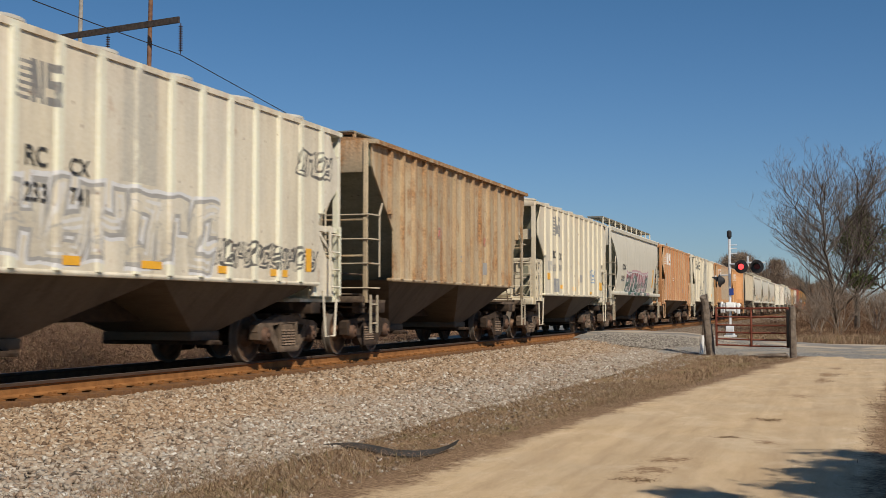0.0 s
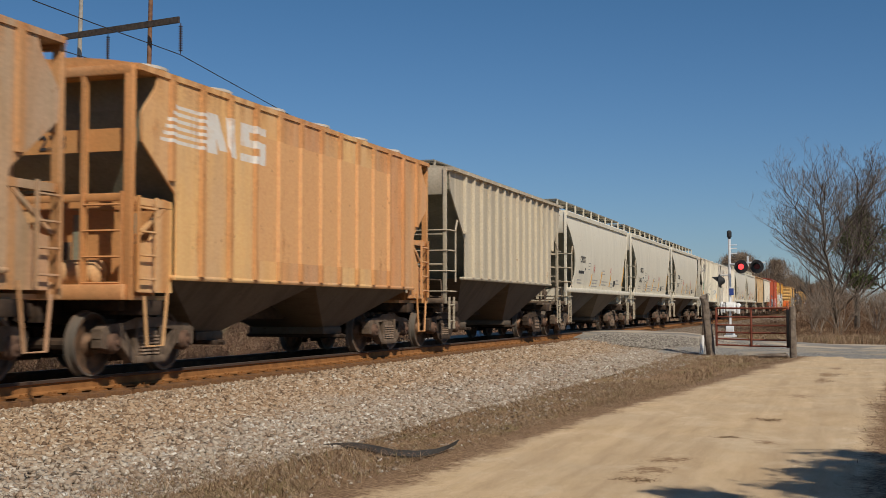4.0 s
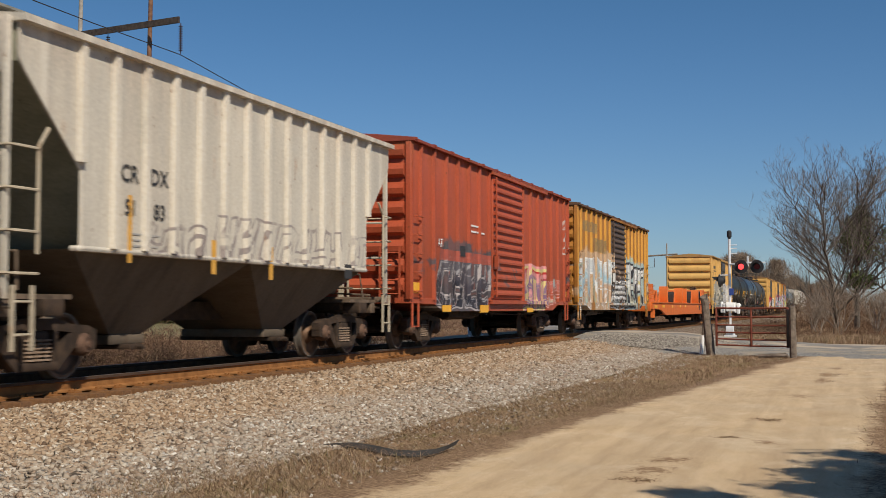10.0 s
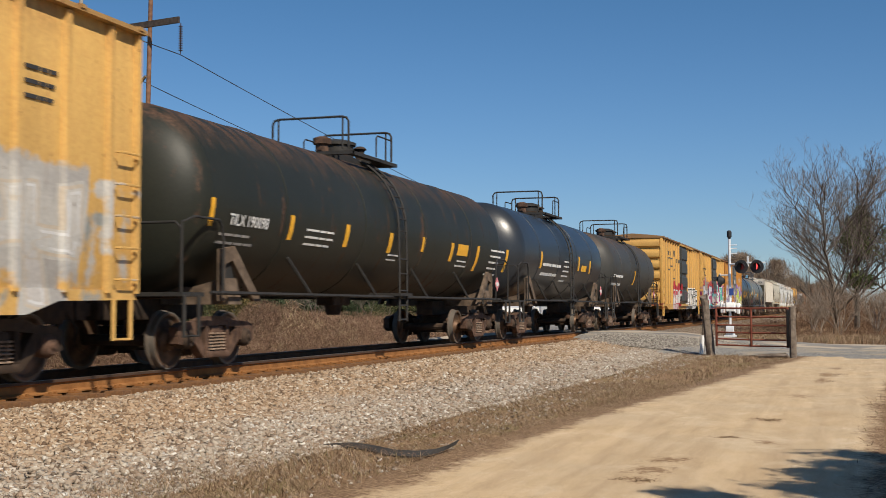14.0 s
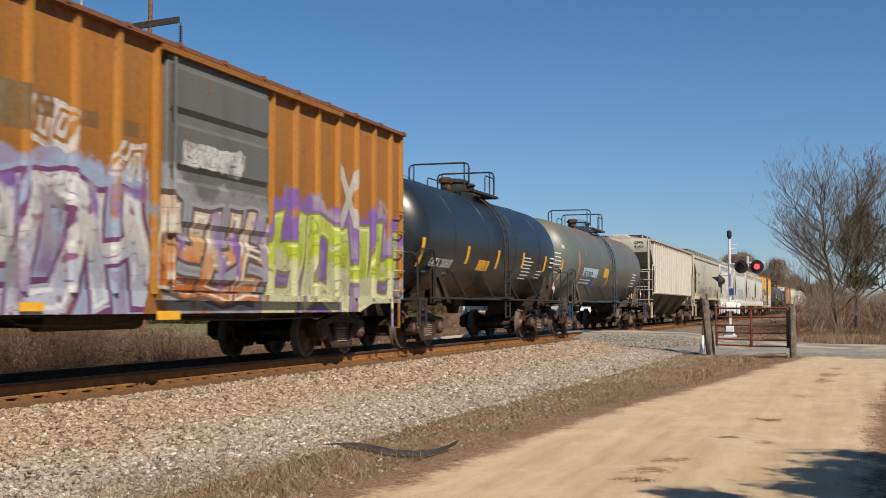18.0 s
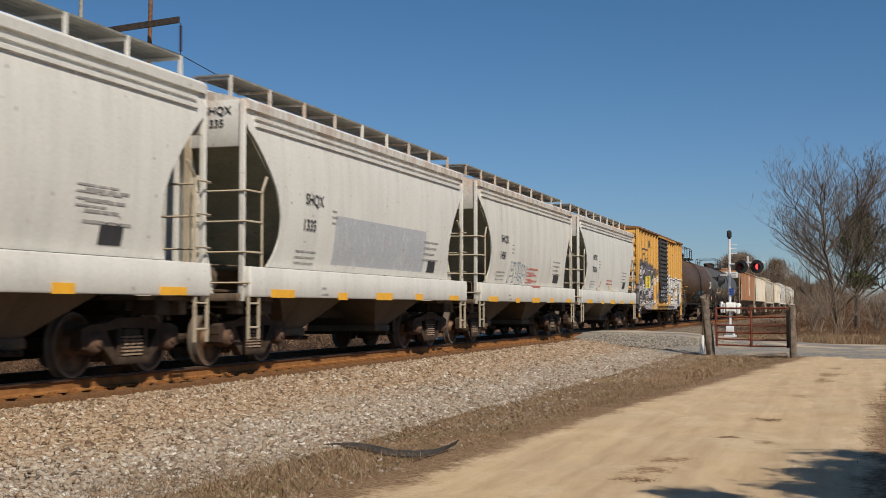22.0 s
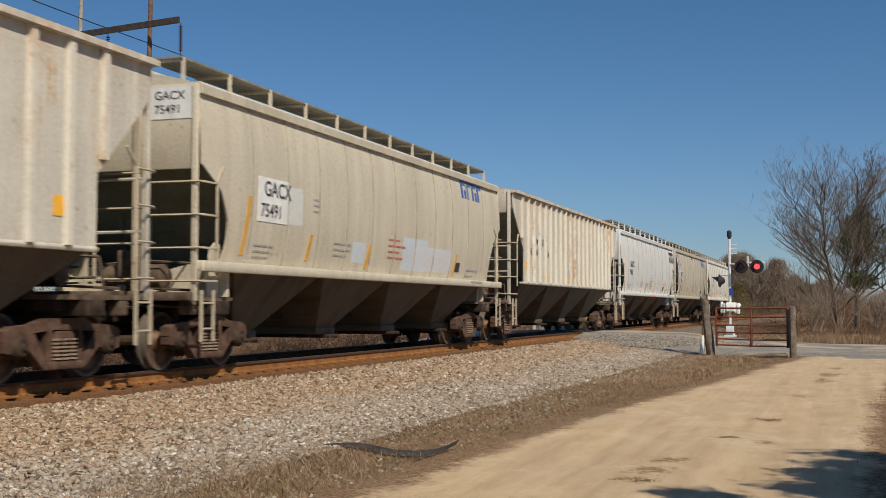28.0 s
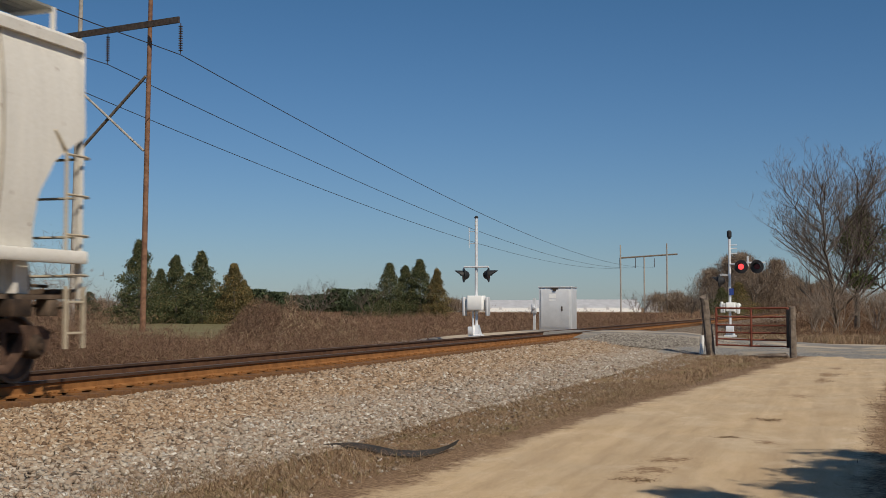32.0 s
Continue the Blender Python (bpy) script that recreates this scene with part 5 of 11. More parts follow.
# ---- boxcars ----
def boxcar(car, key, pitch, paint, door_paint, roof_paint, post_paint, fine_door=False, end_ribs=6, steel=STEEL_DARK, high=4.5):
    e = pitch / 2 - 0.72
    W, z0, z1 = 1.52, 0.98, high
    cp("body", key + "body", lambda: Solid().box(-W, W, -e, e, z0 + 0.12, z1 - 0.02, 0.02), paint, car)
    cp("floor_sill", key + "sill", lambda: Solid().prism([(-e, z0 + 0.14), (-e, z0 + 0.02), (-e + 1.6, z0), (-e + 2.2, z0 - 0.16), (e - 2.2, z0 - 0.16), (e - 1.6, z0), (e, z0 + 0.02), (e, z0 + 0.14)], "x", -W - 0.02, W + 0.02), paint, car)

    def roof():
        s = Solid()
        rings = []
        for y in (-e - 0.06, e + 0.06):
            rings.append([(1.64, y, z1 - 0.06), (1.64, y, z1), (0.8, y, z1 + 0.08), (0, y, z1 + 0.15), (-0.8, y, z1 + 0.08), (-1.64, y, z1), (-1.64, y, z1 - 0.06)])
        return s.loft(rings)
    cp("roof", key + "roof", roof, roof_paint, car)
    n = int(2 * e / 1.2)
    for i in range(n + 1):
        y = -e + 0.1 + (2 * e - 0.2) * i / n
        cp("roof_rib", key + "rr%d" % i, lambda: Solid().prism([(1.655, z1 - 0.03), (1.655, z1 + 0.02), (0.8, z1 + 0.115), (0, z1 + 0.185), (-0.8, z1 + 0.115), (-1.655, z1 + 0.02), (-1.655, z1 - 0.03), (0, z1 + 0.06)], "y", y - 0.05, y + 0.05), roof_paint, car)
    # side posts
    for sx in (1, -1):
        for sy in (-1, 1):
            m = 6
            for i in range(m + 2):
                y = sy * (1.72 + (e - 2.36) * i / m) if i <= m else sy * (e - 0.03)
                w = 0.065 if 0 < i <= m else 0.05
                cp("side_post", key + "post%d_%d_%d" % (sx, sy, i), lambda: Solid().prism([(sx * (W - 0.01), y - w), (sx * (W + 0.07), y - w * 0.6), (sx * (W + 0.07), y + w * 0.6), (sx * (W - 0.01), y + w)], "z", z0 + 0.1, z1 - 0.08), post_paint, car)
        # door
        d = cp("door", key + "door%d" % sx, lambda: Solid().box(min(sx * (W - 0.02), sx * (W + 0.06)), max(sx * (W - 0.02), sx * (W + 0.06)), -1.5, 1.5, z0 + 0.16, z1 - 0.16, 0.015), door_paint, car)
        k = 15 if fine_door else 4
        hh = (z1 - z0 - 0.4) / k
        for j in range(k):
            za = z0 + 0.2 + j * hh
            cp("door_rib" if fine_door else "door_panel", key + "drib%d_%d" % (sx, j), lambda: Solid().prism([(sx * (W + 0.05), za + 0.03), (sx * (W + 0.115), za + 0.03 + hh * 0.12), (sx * (W + 0.115), za + hh * (0.5 if fine_door else 0.82)), (sx * (W + 0.05), za + hh * 0.92)], "y", -1.44, 1.44), door_paint, d)
        for nm, za, zc_ in (("low", z0 + 0.02, z0 + 0.12), ("top", z1 - 0.15, z1 - 0.07)):
            cp("door_track", key + "track%d%s" % (sx, nm), lambda: Solid().box(min(sx * W, sx * (W + 0.13)), max(sx * W, sx * (W + 0.13)), -1.7, 4.4, za, zc_), paint, car)
        cp("lock_bar", key + "lock%d" % sx, lambda: Solid().tube([(sx * (W + 0.14), -1.42, z0 + 0.2), (sx * (W + 0.14), -1.42, z1 - 0.2)], 0.025).box(min(sx * (W + 0.1), sx * (W + 0.2)), max(sx * (W + 0.1), sx * (W + 0.2)), -1.5, -1.35, 1.9, 2.25), door_paint, d)
    for sy in (-1, 1):
        tag = key + ("f" if sy < 0 else "r")
        hh = (z1 - z0 - 0.25) / end_ribs
        for j in range(end_ribs):
            za = z0 + 0.2 + j * hh
            cp("end_rib", tag + "er%d" % j, lambda: Solid().prism([(sy * (e - 0.01), za + 0.02), (sy * (e + 0.11), za + hh * 0.22), (sy * (e + 0.13), za + hh * 0.5), (sy * (e + 0.08), za + hh * 0.72), (sy * (e - 0.01), za + hh * 0.86)], "x", -W + 0.1, W - 0.1), paint, car)
        for sx in (-1, 1):
            xc = sx * (W - 0.015)
            cp("corner_post", tag + "corner%d" % sx, lambda: Solid().box(xc - 0.065, xc + 0.065, sy * e - 0.05, sy * e + 0.05, z0 + 0.1, z1 - 0.04, 0.015), paint, car)
        for q in range(5):
            cp("grab_iron", tag + "grab%d" % q, lambda: grabs(W + 0.06, sy * (e - 0.32), 1.25 + q * 0.4, 1.25 + q * 0.4, 0.42, 1), paint, car)
        cp("end_ladder", tag + "elad", lambda: ladder(1.15, sy * (e + 0.2), 1.05, 2.2, 0.44, 4, "x"), paint, car)
        cp("step", tag + "step", lambda: Solid().tube([(W + 0.02, sy * (e - 0.12), 1.0), (W + 0.02, sy * (e - 0.12), 0.5), (W + 0.02, sy * (e - 0.5), 0.5), (W + 0.02, sy * (e - 0.5), 1.0)], 0.03, 6), paint, car)
        cp("draft_gear", tag + "draft", lambda: Solid().box(-0.25, 0.25, min(sy * (e - 0.8), sy * (e + 0.3)), max(sy * (e - 0.8), sy * (e + 0.3)), 0.68, 1.0, 0.03), STEEL_DARK, car)
        coupler(car, sy * (e + 0.30), sy)
        truck(car, sy * (e - 2.1), steel)

    def brake_wheel():
        s, zc_ = Solid(), 2.1
        ring = [(0.25 + math.cos(k * math.tau / 16) * 0.27, -e - 0.30, zc_ + math.sin(k * math.tau / 16) * 0.27) for k in range(17)]
        s.tube(ring, 0.018, 5)
        for k in range(4):
            s.tube([(0.25, -e - 0.30, zc_), (0.25 + math.cos(k * math.tau / 4 + 0.4) * 0.27, -e - 0.30, zc_ + math.sin(k * math.tau / 4 + 0.4) * 0.27)], 0.014, 4)
        return s.box(0.08, 0.42, -e - 0.24, -e, zc_ - 0.25, zc_ + 0.2, 0.03)
    cp("brake_wheel", key + "bw", brake_wheel, STEEL_RUST, car)
    for k, (ya, yb, xx, zz) in enumerate(((-e + 3.3, -1.6, 1.28, 0.70), (-1.2, e - 3.3, 1.34, 0.74))):
        cp("brake_rod", key + "rod%d" % k, lambda: Solid().tube([(xx, ya, zz + 0.10), (xx, ya + 0.25, zz), (xx, (ya + yb) / 2, zz - 0.03), (xx, yb - 0.25, zz), (xx, yb, zz + 0.10)], 0.016, 5).tube([(xx, (ya * 2 + yb) / 3, zz - 0.02), (xx, (ya * 2 + yb) / 3, 0.9)], 0.014, 4).tube([(xx, (ya + yb * 2) / 3, zz - 0.02), (xx, (ya + yb * 2) / 3, 0.9)], 0.014, 4), STEEL_DARK, car)
    cp("underframe", key + "under", lambda: Solid().box(-0.3, 0.3, -e + 0.3, e - 0.3, 0.72, 0.98).box(-0.9, 0.5, -1.8, -1.0, 0.62, 0.95, 0.05).tube([(0.8, -3.2, 0.75), (0.8, -1.0, 0.75)], 0.15, 10).tube([(1.0, -4, 0.8), (1.0, 4, 0.8)], 0.02, 5), STEEL_DARK, car)
    return e, W


# ---- tank cars ----
def tank(car, key, pitch, paint, steel=STEEL_RUST, rail_paint=None, manway=None, R=TANK_R, zc=TANK_Z):
    e = pitch / 2 - 0.75
    rail_paint = rail_paint or BLACK
    head = [(0.72 * (1 - math.sin(a)), R * math.cos(a)) for a in [math.pi / 2 * (1 - k / 9) for k in range(10)]]
    head[0] = (0.0, 0.06)
    cp("shell", key + "shell", lambda: Solid().turned("y", (0, 0, zc), [(-e + h_, r_) for h_, r_ in head] + [(-e + 0.8 + (2 * e - 1.6) * i / 8, R) for i in range(1, 8)] + [(e - h_, r_) for h_, r_ in reversed(head)], 48), paint, car)
    for i in range(4):
        y = (-0.62 + 0.413 * i) * e
        cp("weld_band", key + "weld%d" % i, lambda: Solid().turned("y", (0, y, zc), [(-0.03, R - 0.01), (-0.02, R + 0.012), (0.02, R + 0.012), (0.03, R - 0.01)], 44), paint, car)
    # top fittings
    pl = cp("top_platform", key + "plat", lambda: Solid().box(-0.95, 0.95, 0.25, 1.28, zc + R - 0.04, zc + R + 0.03).box(-0.95, -0.80, -1.25, 0.3, zc + R - 0.04, zc + R + 0.03).box(0.80, 0.95, -1.25, 0.3, zc + R - 0.04, zc + R + 0.03).box(-0.95, 0.95, -1.28, -1.16, zc + R - 0.04, zc + R + 0.03).box(-0.5, 0.5, -0.9, 0.9, zc + R - 0.2, zc + R + 0.03), rail_paint, car)
    z = zc + R + 0.08

    def hoop(pts):
        """A rail with rounded upper corners over the points of its foot line."""
        (xa, ya), (xb, yb) = pts
        at_ = lambda f, up: (xa + (xb - xa) * f, ya + (yb - ya) * f, z + up)
        k = 0.14 / max(0.3, math.hypot(xb - xa, yb - ya))
        return Solid().tube([at_(0, 0), at_(0, 0.54), at_(k * 0.3, 0.62), at_(k, 0.65), at_(1 - k, 0.65), at_(1 - k * 0.3, 0.62), at_(1, 0.54), at_(1, 0)], 0.024, 7)
    for nm, yh in (("front", -1.2), ("rear", 1.2)):
        cp("guard_rail", key + "hoop" + nm, lambda: hoop(((-0.84, yh), (0.84, yh))), rail_paint, pl)
        for xa in (-0.71, 0.71):
            cp("rail_post", key + "rp%s%.1f" % (nm, xa), lambda: Solid().tube([(xa, yh, z), (xa, yh, z + 0.64)], 0.020), rail_paint, pl)
    for xa in (-0.84, 0.84):
        cp("mid_rail", key + "mid%.1f" % xa, lambda: Solid().tube([(xa, 0.30, z), (xa, 0.30, z + 0.40), (xa, 0.38, z + 0.46), (xa, 1.2, z + 0.46)], 0.018, 6), rail_paint, pl)
    cp("manway", key + "manway", lambda: Solid().turned("z", (0, 0.15, zc + R - 0.05), [(0, 0.36), (0.36, 0.36), (0.38, 0.41), (0.44, 0.41), (0.50, 0.22)], 18), manway or BLACK, pl)
    cp("valve", key + "valve", lambda: Solid().turned("z", (0, -0.62, zc + R - 0.05), [(0, 0.14), (0.30, 0.14), (0.32, 0.19), (0.44, 0.19), (0.48, 0.08)], 12), STEEL_RUST, pl)
    cp("vent_pipe", key + "vent", lambda: Solid().turned("z", (0.3, 0.7, zc + R - 0.05), [(0, 0.1), (0.32, 0.1), (0.36, 0.16), (0.42, 0.08)], 10), STEEL_DARK, pl)
    cp("hinge_bar", key + "hinge", lambda: Solid().box(-0.3, 0.4, -0.35, -0.2, zc + R - 0.03, zc + R + 0.14), STEEL_DARK, pl)
    # side ladder
    def lad():
        s = Solid()
        for k in (-0.22, 0.22):
            pts = [(math.sin(a) * (R + 0.1), k, zc + math.cos(a) * (R + 0.1)) for a in [0.45 + 0.16 * i for i in range(8)]] + [(R + 0.12, k, 1.6), (R + 0.12, k, 0.62)]
            s.tube(pts, 0.026, 5)
        for i in range(8):
            a = 0.5 + 0.16 * i
            s.tube([(math.sin(a) * (R + 0.1), -0.22, zc + math.cos(a) * (R + 0.1)), (math.sin(a) * (R + 0.1), 0.22, zc + math.cos(a) * (R + 0.1))], 0.018, 5)
        for z in (1.9, 1.6, 1.25, 0.95, 0.66):
            s.tube([(R + 0.12, -0.22, z), (R + 0.12, 0.22, z)], 0.02, 5)
        s.box(R - 0.5, R + 0.2, -0.35, 0.35, 1.14, 1.2)
        return s
    cp("ladder", key + "lad", lad, rail_paint, car)
    cp("running_rail", key + "rrail", lambda: Solid().tube([(R + 0.02, -e + 0.6, 1.12), (R + 0.02, e - 0.6, 1.12)], 0.03).tube([(-R - 0.02, -e + 0.6, 1.12), (-R - 0.02, e - 0.6, 1.12)], 0.03), rail_paint, car)
    for i in range(4):
        for sx in (-1, 1):
            y = (-0.55 + 0.366 * i) * e
            cp("strut", key + "strut%d_%d" % (i, sx), lambda: Solid().tube([(sx * R, y + 0.35, 1.12), (sx * (R - 0.22), y - 0.15, 1.75)], 0.03, 5), rail_paint, car)
    cp("bottom_outlet", key + "outlet", lambda: Solid().turned("z", (0, 0, 0.75), [(0, 0.15), (0.15, 0.18), (0.4, 0.26)], 12).box(-0.2, 0.2, -0.45, 0.45, 0.95, 1.2, 0.03), STEEL_DARK, car)
    for sy in (-1, 1):
        tag = key + ("f" if sy < 0 else "r")
        ya, yb = sorted((sy * (e - 2.6), sy * (e + 0.35)))
        cp("stub_sill", tag + "stub", lambda: Solid().box(-0.22, 0.22, ya, yb, 0.72, 1.08, 0.02), STEEL_DARK, car)
        ys = sy * (e - 1.45)
        cp("saddle", tag + "saddle", lambda: Solid().prism([(-1.42, 0.95), (1.42, 0.95), (1.32, 1.35), (0.8, 1.22), (-0.8, 1.22), (-1.32, 1.35)], "y", ys - 0.2, ys + 0.2), STEEL_DUST if steel is STEEL_RUST else STEEL_DARK, car)
        for sx in (-1, 1):
            cp("saddle_brace", tag + "brace%d" % sx, lambda: Solid().prism([(ys - sy * 0.95, 1.0), (ys - sy * 0.70, 1.0), (ys + sy * 0.02, 1.62), (ys + sy * 0.25, 1.55), (ys + sy * 0.25, 1.0), (ys + sy * 0.38, 1.0), (ys + sy * 0.38, 1.78), (ys - sy * 0.05, 1.84)], "x", sx * 1.34 - 0.035, sx * 1.34 + 0.035), STEEL_DUST if steel is STEEL_RUST else STEEL_DARK, car)
            cp("saddle_web", tag + "web%d" % sx, lambda: Solid().prism([(ys - sy * 0.30, 1.0), (ys + sy * 0.25, 1.0), (ys + sy * 0.25, 1.58), (ys - sy * 0.02, 1.60)], "x", sx * 1.30 - 0.012, sx * 1.30 + 0.012), BLACK, car)
        cp("end_platform", tag + "plat", lambda: Solid().box(-1.5, 1.5, sy * (e - 0.05) - 0.3, sy * (e - 0.05) + 0.3, 1.06, 1.12).tube([(1.5, sy * (e - 1.1), 1.12), (1.5, sy * (e - 0.8), 1.12)], 0.03), rail_paint, car)
        cp("end_rail", tag + "erail", lambda: Solid().tube([(1.45, sy * (e + 0.2), 1.1), (1.45, sy * (e + 0.2), 2.1), (1.45, sy * (e - 0.15), 2.2), (1.45, sy * (e - 0.85), 2.2), (1.45, sy * (e - 0.95), 2.1), (1.45, sy * (e - 1.0), 1.9), (1.45, sy * (e - 1.0), 1.15)], 0.021, 7).tube([(-1.45, sy * (e + 0.2), 1.1), (-1.45, sy * (e + 0.2), 2.0), (-1.35, sy * (e + 0.2), 2.1), (1.35, sy * (e + 0.2), 2.1), (1.45, sy * (e + 0.2), 2.0)], 0.021, 7), rail_paint, car)
        cp("step", tag + "step", lambda: Solid().tube([(1.5, sy * (e + 0.2), 1.08), (1.5, sy * (e + 0.2), 0.5), (1.5, sy * (e - 0.2), 0.5), (1.5, sy * (e - 0.2), 1.08)], 0.03, 6), rail_paint, car)
        if sy > 0:
            yd, zd = e - 0.98, 1.52
            pc = cp("placard", tag + "placard", lambda: Solid().prism([(yd - 0.19, zd), (yd, zd - 0.19), (yd + 0.19, zd), (yd, zd + 0.19)], "x", 1.475, 1.487), PLACARD, car, label="pink hazard diamond with a white band")
            cp("band", tag + "pband", lambda: Solid().box(1.488, 1.492, yd - 0.115, yd + 0.115, zd - 0.05, zd + 0.05), STENCIL_WHITE, pc)
        coupler(car, sy * (e + 0.43), sy)
        truck(car, sy * (e - 1.45), steel)
    return e, R


# ---- the long flat car ----
def flatcar(car, key, pitch, paint, black):
    e = pitch / 2 - 0.65
    W, zd = 1.5, 1.15
    cp("deck", key + "deck", lambda: Solid().box(-W, W, -e, e, zd - 0.06, zd), paint, car)
    for sx in (-1, 1):
        cp("side_sill", key + "sill%d" % sx, lambda: Solid().prism([(-e, zd), (-e, zd - 0.3), (-e + 2.8, zd - 0.34), (-e + 4.6, zd - 0.62), (e - 4.6, zd - 0.62), (e - 2.8, zd - 0.34), (e, zd - 0.3), (e, zd)], "x", min(sx * (W - 0.02), sx * (W + 0.07)), max(sx * (W - 0.02), sx * (W + 0.07))), paint, car)
        cp("sill_flange", key + "fl%d" % sx, lambda: Solid().box(min(sx * (W - 0.1), sx * (W + 0.12)), max(sx * (W - 0.1), sx * (W + 0.12)), -e, e, zd - 0.02, zd + 0.03), paint, car)
        for i, f in enumerate((-0.57, -0.12, 0.03, 0.485)):
            y = f * e
            def stake():
                s = Solid()
                xa, xb = (sx * (W - 0.42), sx * (W + 0.02))
                s.prism([(y - 0.45, zd + 0.02), (y + 0.45, zd + 0.02), (y + 0.12, zd + 0.86), (y - 0.12, zd + 0.86)], "x", min(xa, xa + sx * 0.05), max(xa, xa + sx * 0.05))
                s.box(min(xa, xb), max(xa, xb), y - 0.12, y + 0.12, zd + 0.02, zd + 0.86, 0.02)
                s.prism([(xb, zd + 0.02), (xb + sx * 0.05, zd + 0.02), (xa, zd + 0.86), (xa, zd + 0.02)], "y", y - 0.03, y + 0.05)
                return s
            cp("stake", key + "stake%d_%d" % (sx, i), stake, paint, car)
        n = 26
        for i in range(n):
            y = -e + 4.8 + (2 * e - 9.6) * i / (n - 1)
            if sx > 0:
                cp("gusset", key + "gus%d" % i, lambda: Solid().prism([(W + 0.07, zd - 0.6), (W + 0.07, zd - 0.42), (W - 0.3, zd - 0.62)], "y", y - 0.02, y + 0.02), paint, car)
    for sy in (-1, 1):
        tag = key + ("f" if sy < 0 else "r")
        yq = sy * (e - 1.6)
        bh = cp("bulkhead", tag + "bulk", lambda: Solid().prism([(sy * (e - 2.9), zd), (sy * (e - 0.9), zd), (sy * (e - 0.9), zd + 0.92), (sy * (e - 2.4), zd + 0.92)], "x", W - 0.35, W - 0.25).prism([(sy * (e - 2.9), zd), (sy * (e - 0.9), zd), (sy * (e - 0.9), zd + 0.92), (sy * (e - 2.4), zd + 0.92)], "x", -W + 0.25, -W + 0.35).box(-W + 0.3, W - 0.3, sy * (e - 1.1) - 0.1, sy * (e - 1.1) + 0.1, zd, zd + 0.95, 0.03), paint, car)
        cp("bulkhead_face", tag + "bface", lambda: Solid().box(-W + 0.36, W - 0.36, sy * (e - 1.35) - 0.06, sy * (e - 1.35) + 0.06, zd + 0.02, zd + 0.85, 0.02), black, bh)
        for j in range(4):
            cp("foothold", tag + "foot%d" % j, lambda: Solid().box(W - 0.34, W + 0.06, sy * (e - 0.62) - 0.2, sy * (e - 0.62) + 0.2, zd + 0.18 + j * 0.2, zd + 0.21 + j * 0.2), paint, bh)
        cp("step", tag + "step", lambda: Solid().box(W - 0.1, W + 0.05, sy * (e - 0.7) - 0.22, sy * (e - 0.7) - 0.14, 0.45, zd - 0.28).box(W - 0.1, W + 0.05, sy * (e - 0.7) + 0.14, sy * (e - 0.7) + 0.22, 0.45, zd - 0.28).box(W - 0.1, W + 0.05, sy * (e - 0.7) - 0.22, sy * (e - 0.7) + 0.22, 0.42, 0.48), paint, car)
        cp("end_sill", tag + "esill", lambda: Solid().box(-W, W, sy * e - 0.08, sy * e + 0.08, zd - 0.42, zd + 0.02, 0.02), paint, car)
        coupler(car, sy * (e + 0.33), sy)
        truck(car, sy * (e - 2.4), STEEL_DARK)
    cp("centre_sill", key + "cs", lambda: Solid().prism([(-e, 0.98), (-e, 0.7), (-e + 4, 0.66), (-e + 6, 0.42), (e - 6, 0.42), (e - 4, 0.66), (e, 0.7), (e, 0.98)], "x", -0.25, 0.25), STEEL_DARK, car)
    return e, W
# ---- when the middle of each gap between cars passes, and the sprayed shapes on each side ----
CUTS = [0.481, 1.086, 1.689, 2.264, 2.889, 3.484, 4.114, 4.711, 5.309, 5.894, 6.484, 7.081, 7.668, 8.274, 8.877, 9.456, 10.04, 10.604, 11.194, 11.964, 12.744, 14.014, 14.784, 15.624, 16.284, 16.904, 17.714, 18.464, 19.234, 19.924, 20.714, 21.539, 22.294, 22.859, 23.424, 23.986, 24.561, 25.314, 26.136, 27.104, 27.954, 28.794, 29.566, 30.359, 31.144, 31.899, 32.724]
INKS, SPRAYS, SCRAWLS, PATCHES = {}, {}, {}, {}
W_, K_ = (0.512, 0.504, 0.48), (0.028, 0.028, 0.036)
INKS['grey'] = [None, (0.56, 0.51, 0.41), (0.62, 0.57, 0.46), (0.66, 0.61, 0.50), (0.42, 0.39, 0.34)]
INKS['tag4'] = [None, (0.056, 0.12, 0.096), (0.096, 0.16, 0.136), (0.272, 0.048, 0.064), (0.208, 0.256, 0.224)]
INKS['pink'] = [None, (0.36, 0.176, 0.16), (0.4, 0.224, 0.208), (0.4, 0.24, 0.232), (0.096, 0.088, 0.096)]
INKS['dark19'] = [(0.08, 0.072, 0.08), (0.028, 0.028, 0.04), (0.064, 0.056, 0.072), (0.104, 0.096, 0.112), (0.32, 0.12, 0.096)]
INKS['wr19'] = [None, (0.496, 0.4, 0.304), (0.336, 0.068, 0.032), (0.448, 0.128, 0.096), (0.48, 0.416, 0.36)]
INKS['yel19'] = [None, (0.192, 0.112, 0.208), (0.256, 0.16, 0.24), (0.416, 0.028, 0.024), (0.512, 0.464, 0.36)]
INKS['ice'] = [(0.48, 0.32, 0.192), (0.496, 0.336, 0.224), (0.32, 0.464, 0.528), (0.496, 0.512, 0.512), (0.48, 0.368, 0.272)]
INKS['ice2'] = [(0.32, 0.4, 0.4), (0.48, 0.464, 0.368), (0.496, 0.512, 0.48), (0.512, 0.512, 0.496), (0.496, 0.416, 0.112)]
INKS['ash'] = [(0.288, 0.272, 0.224), (0.192, 0.192, 0.176), (0.32, 0.288, 0.224), (0.384, 0.336, 0.224), (0.24, 0.304, 0.352)]
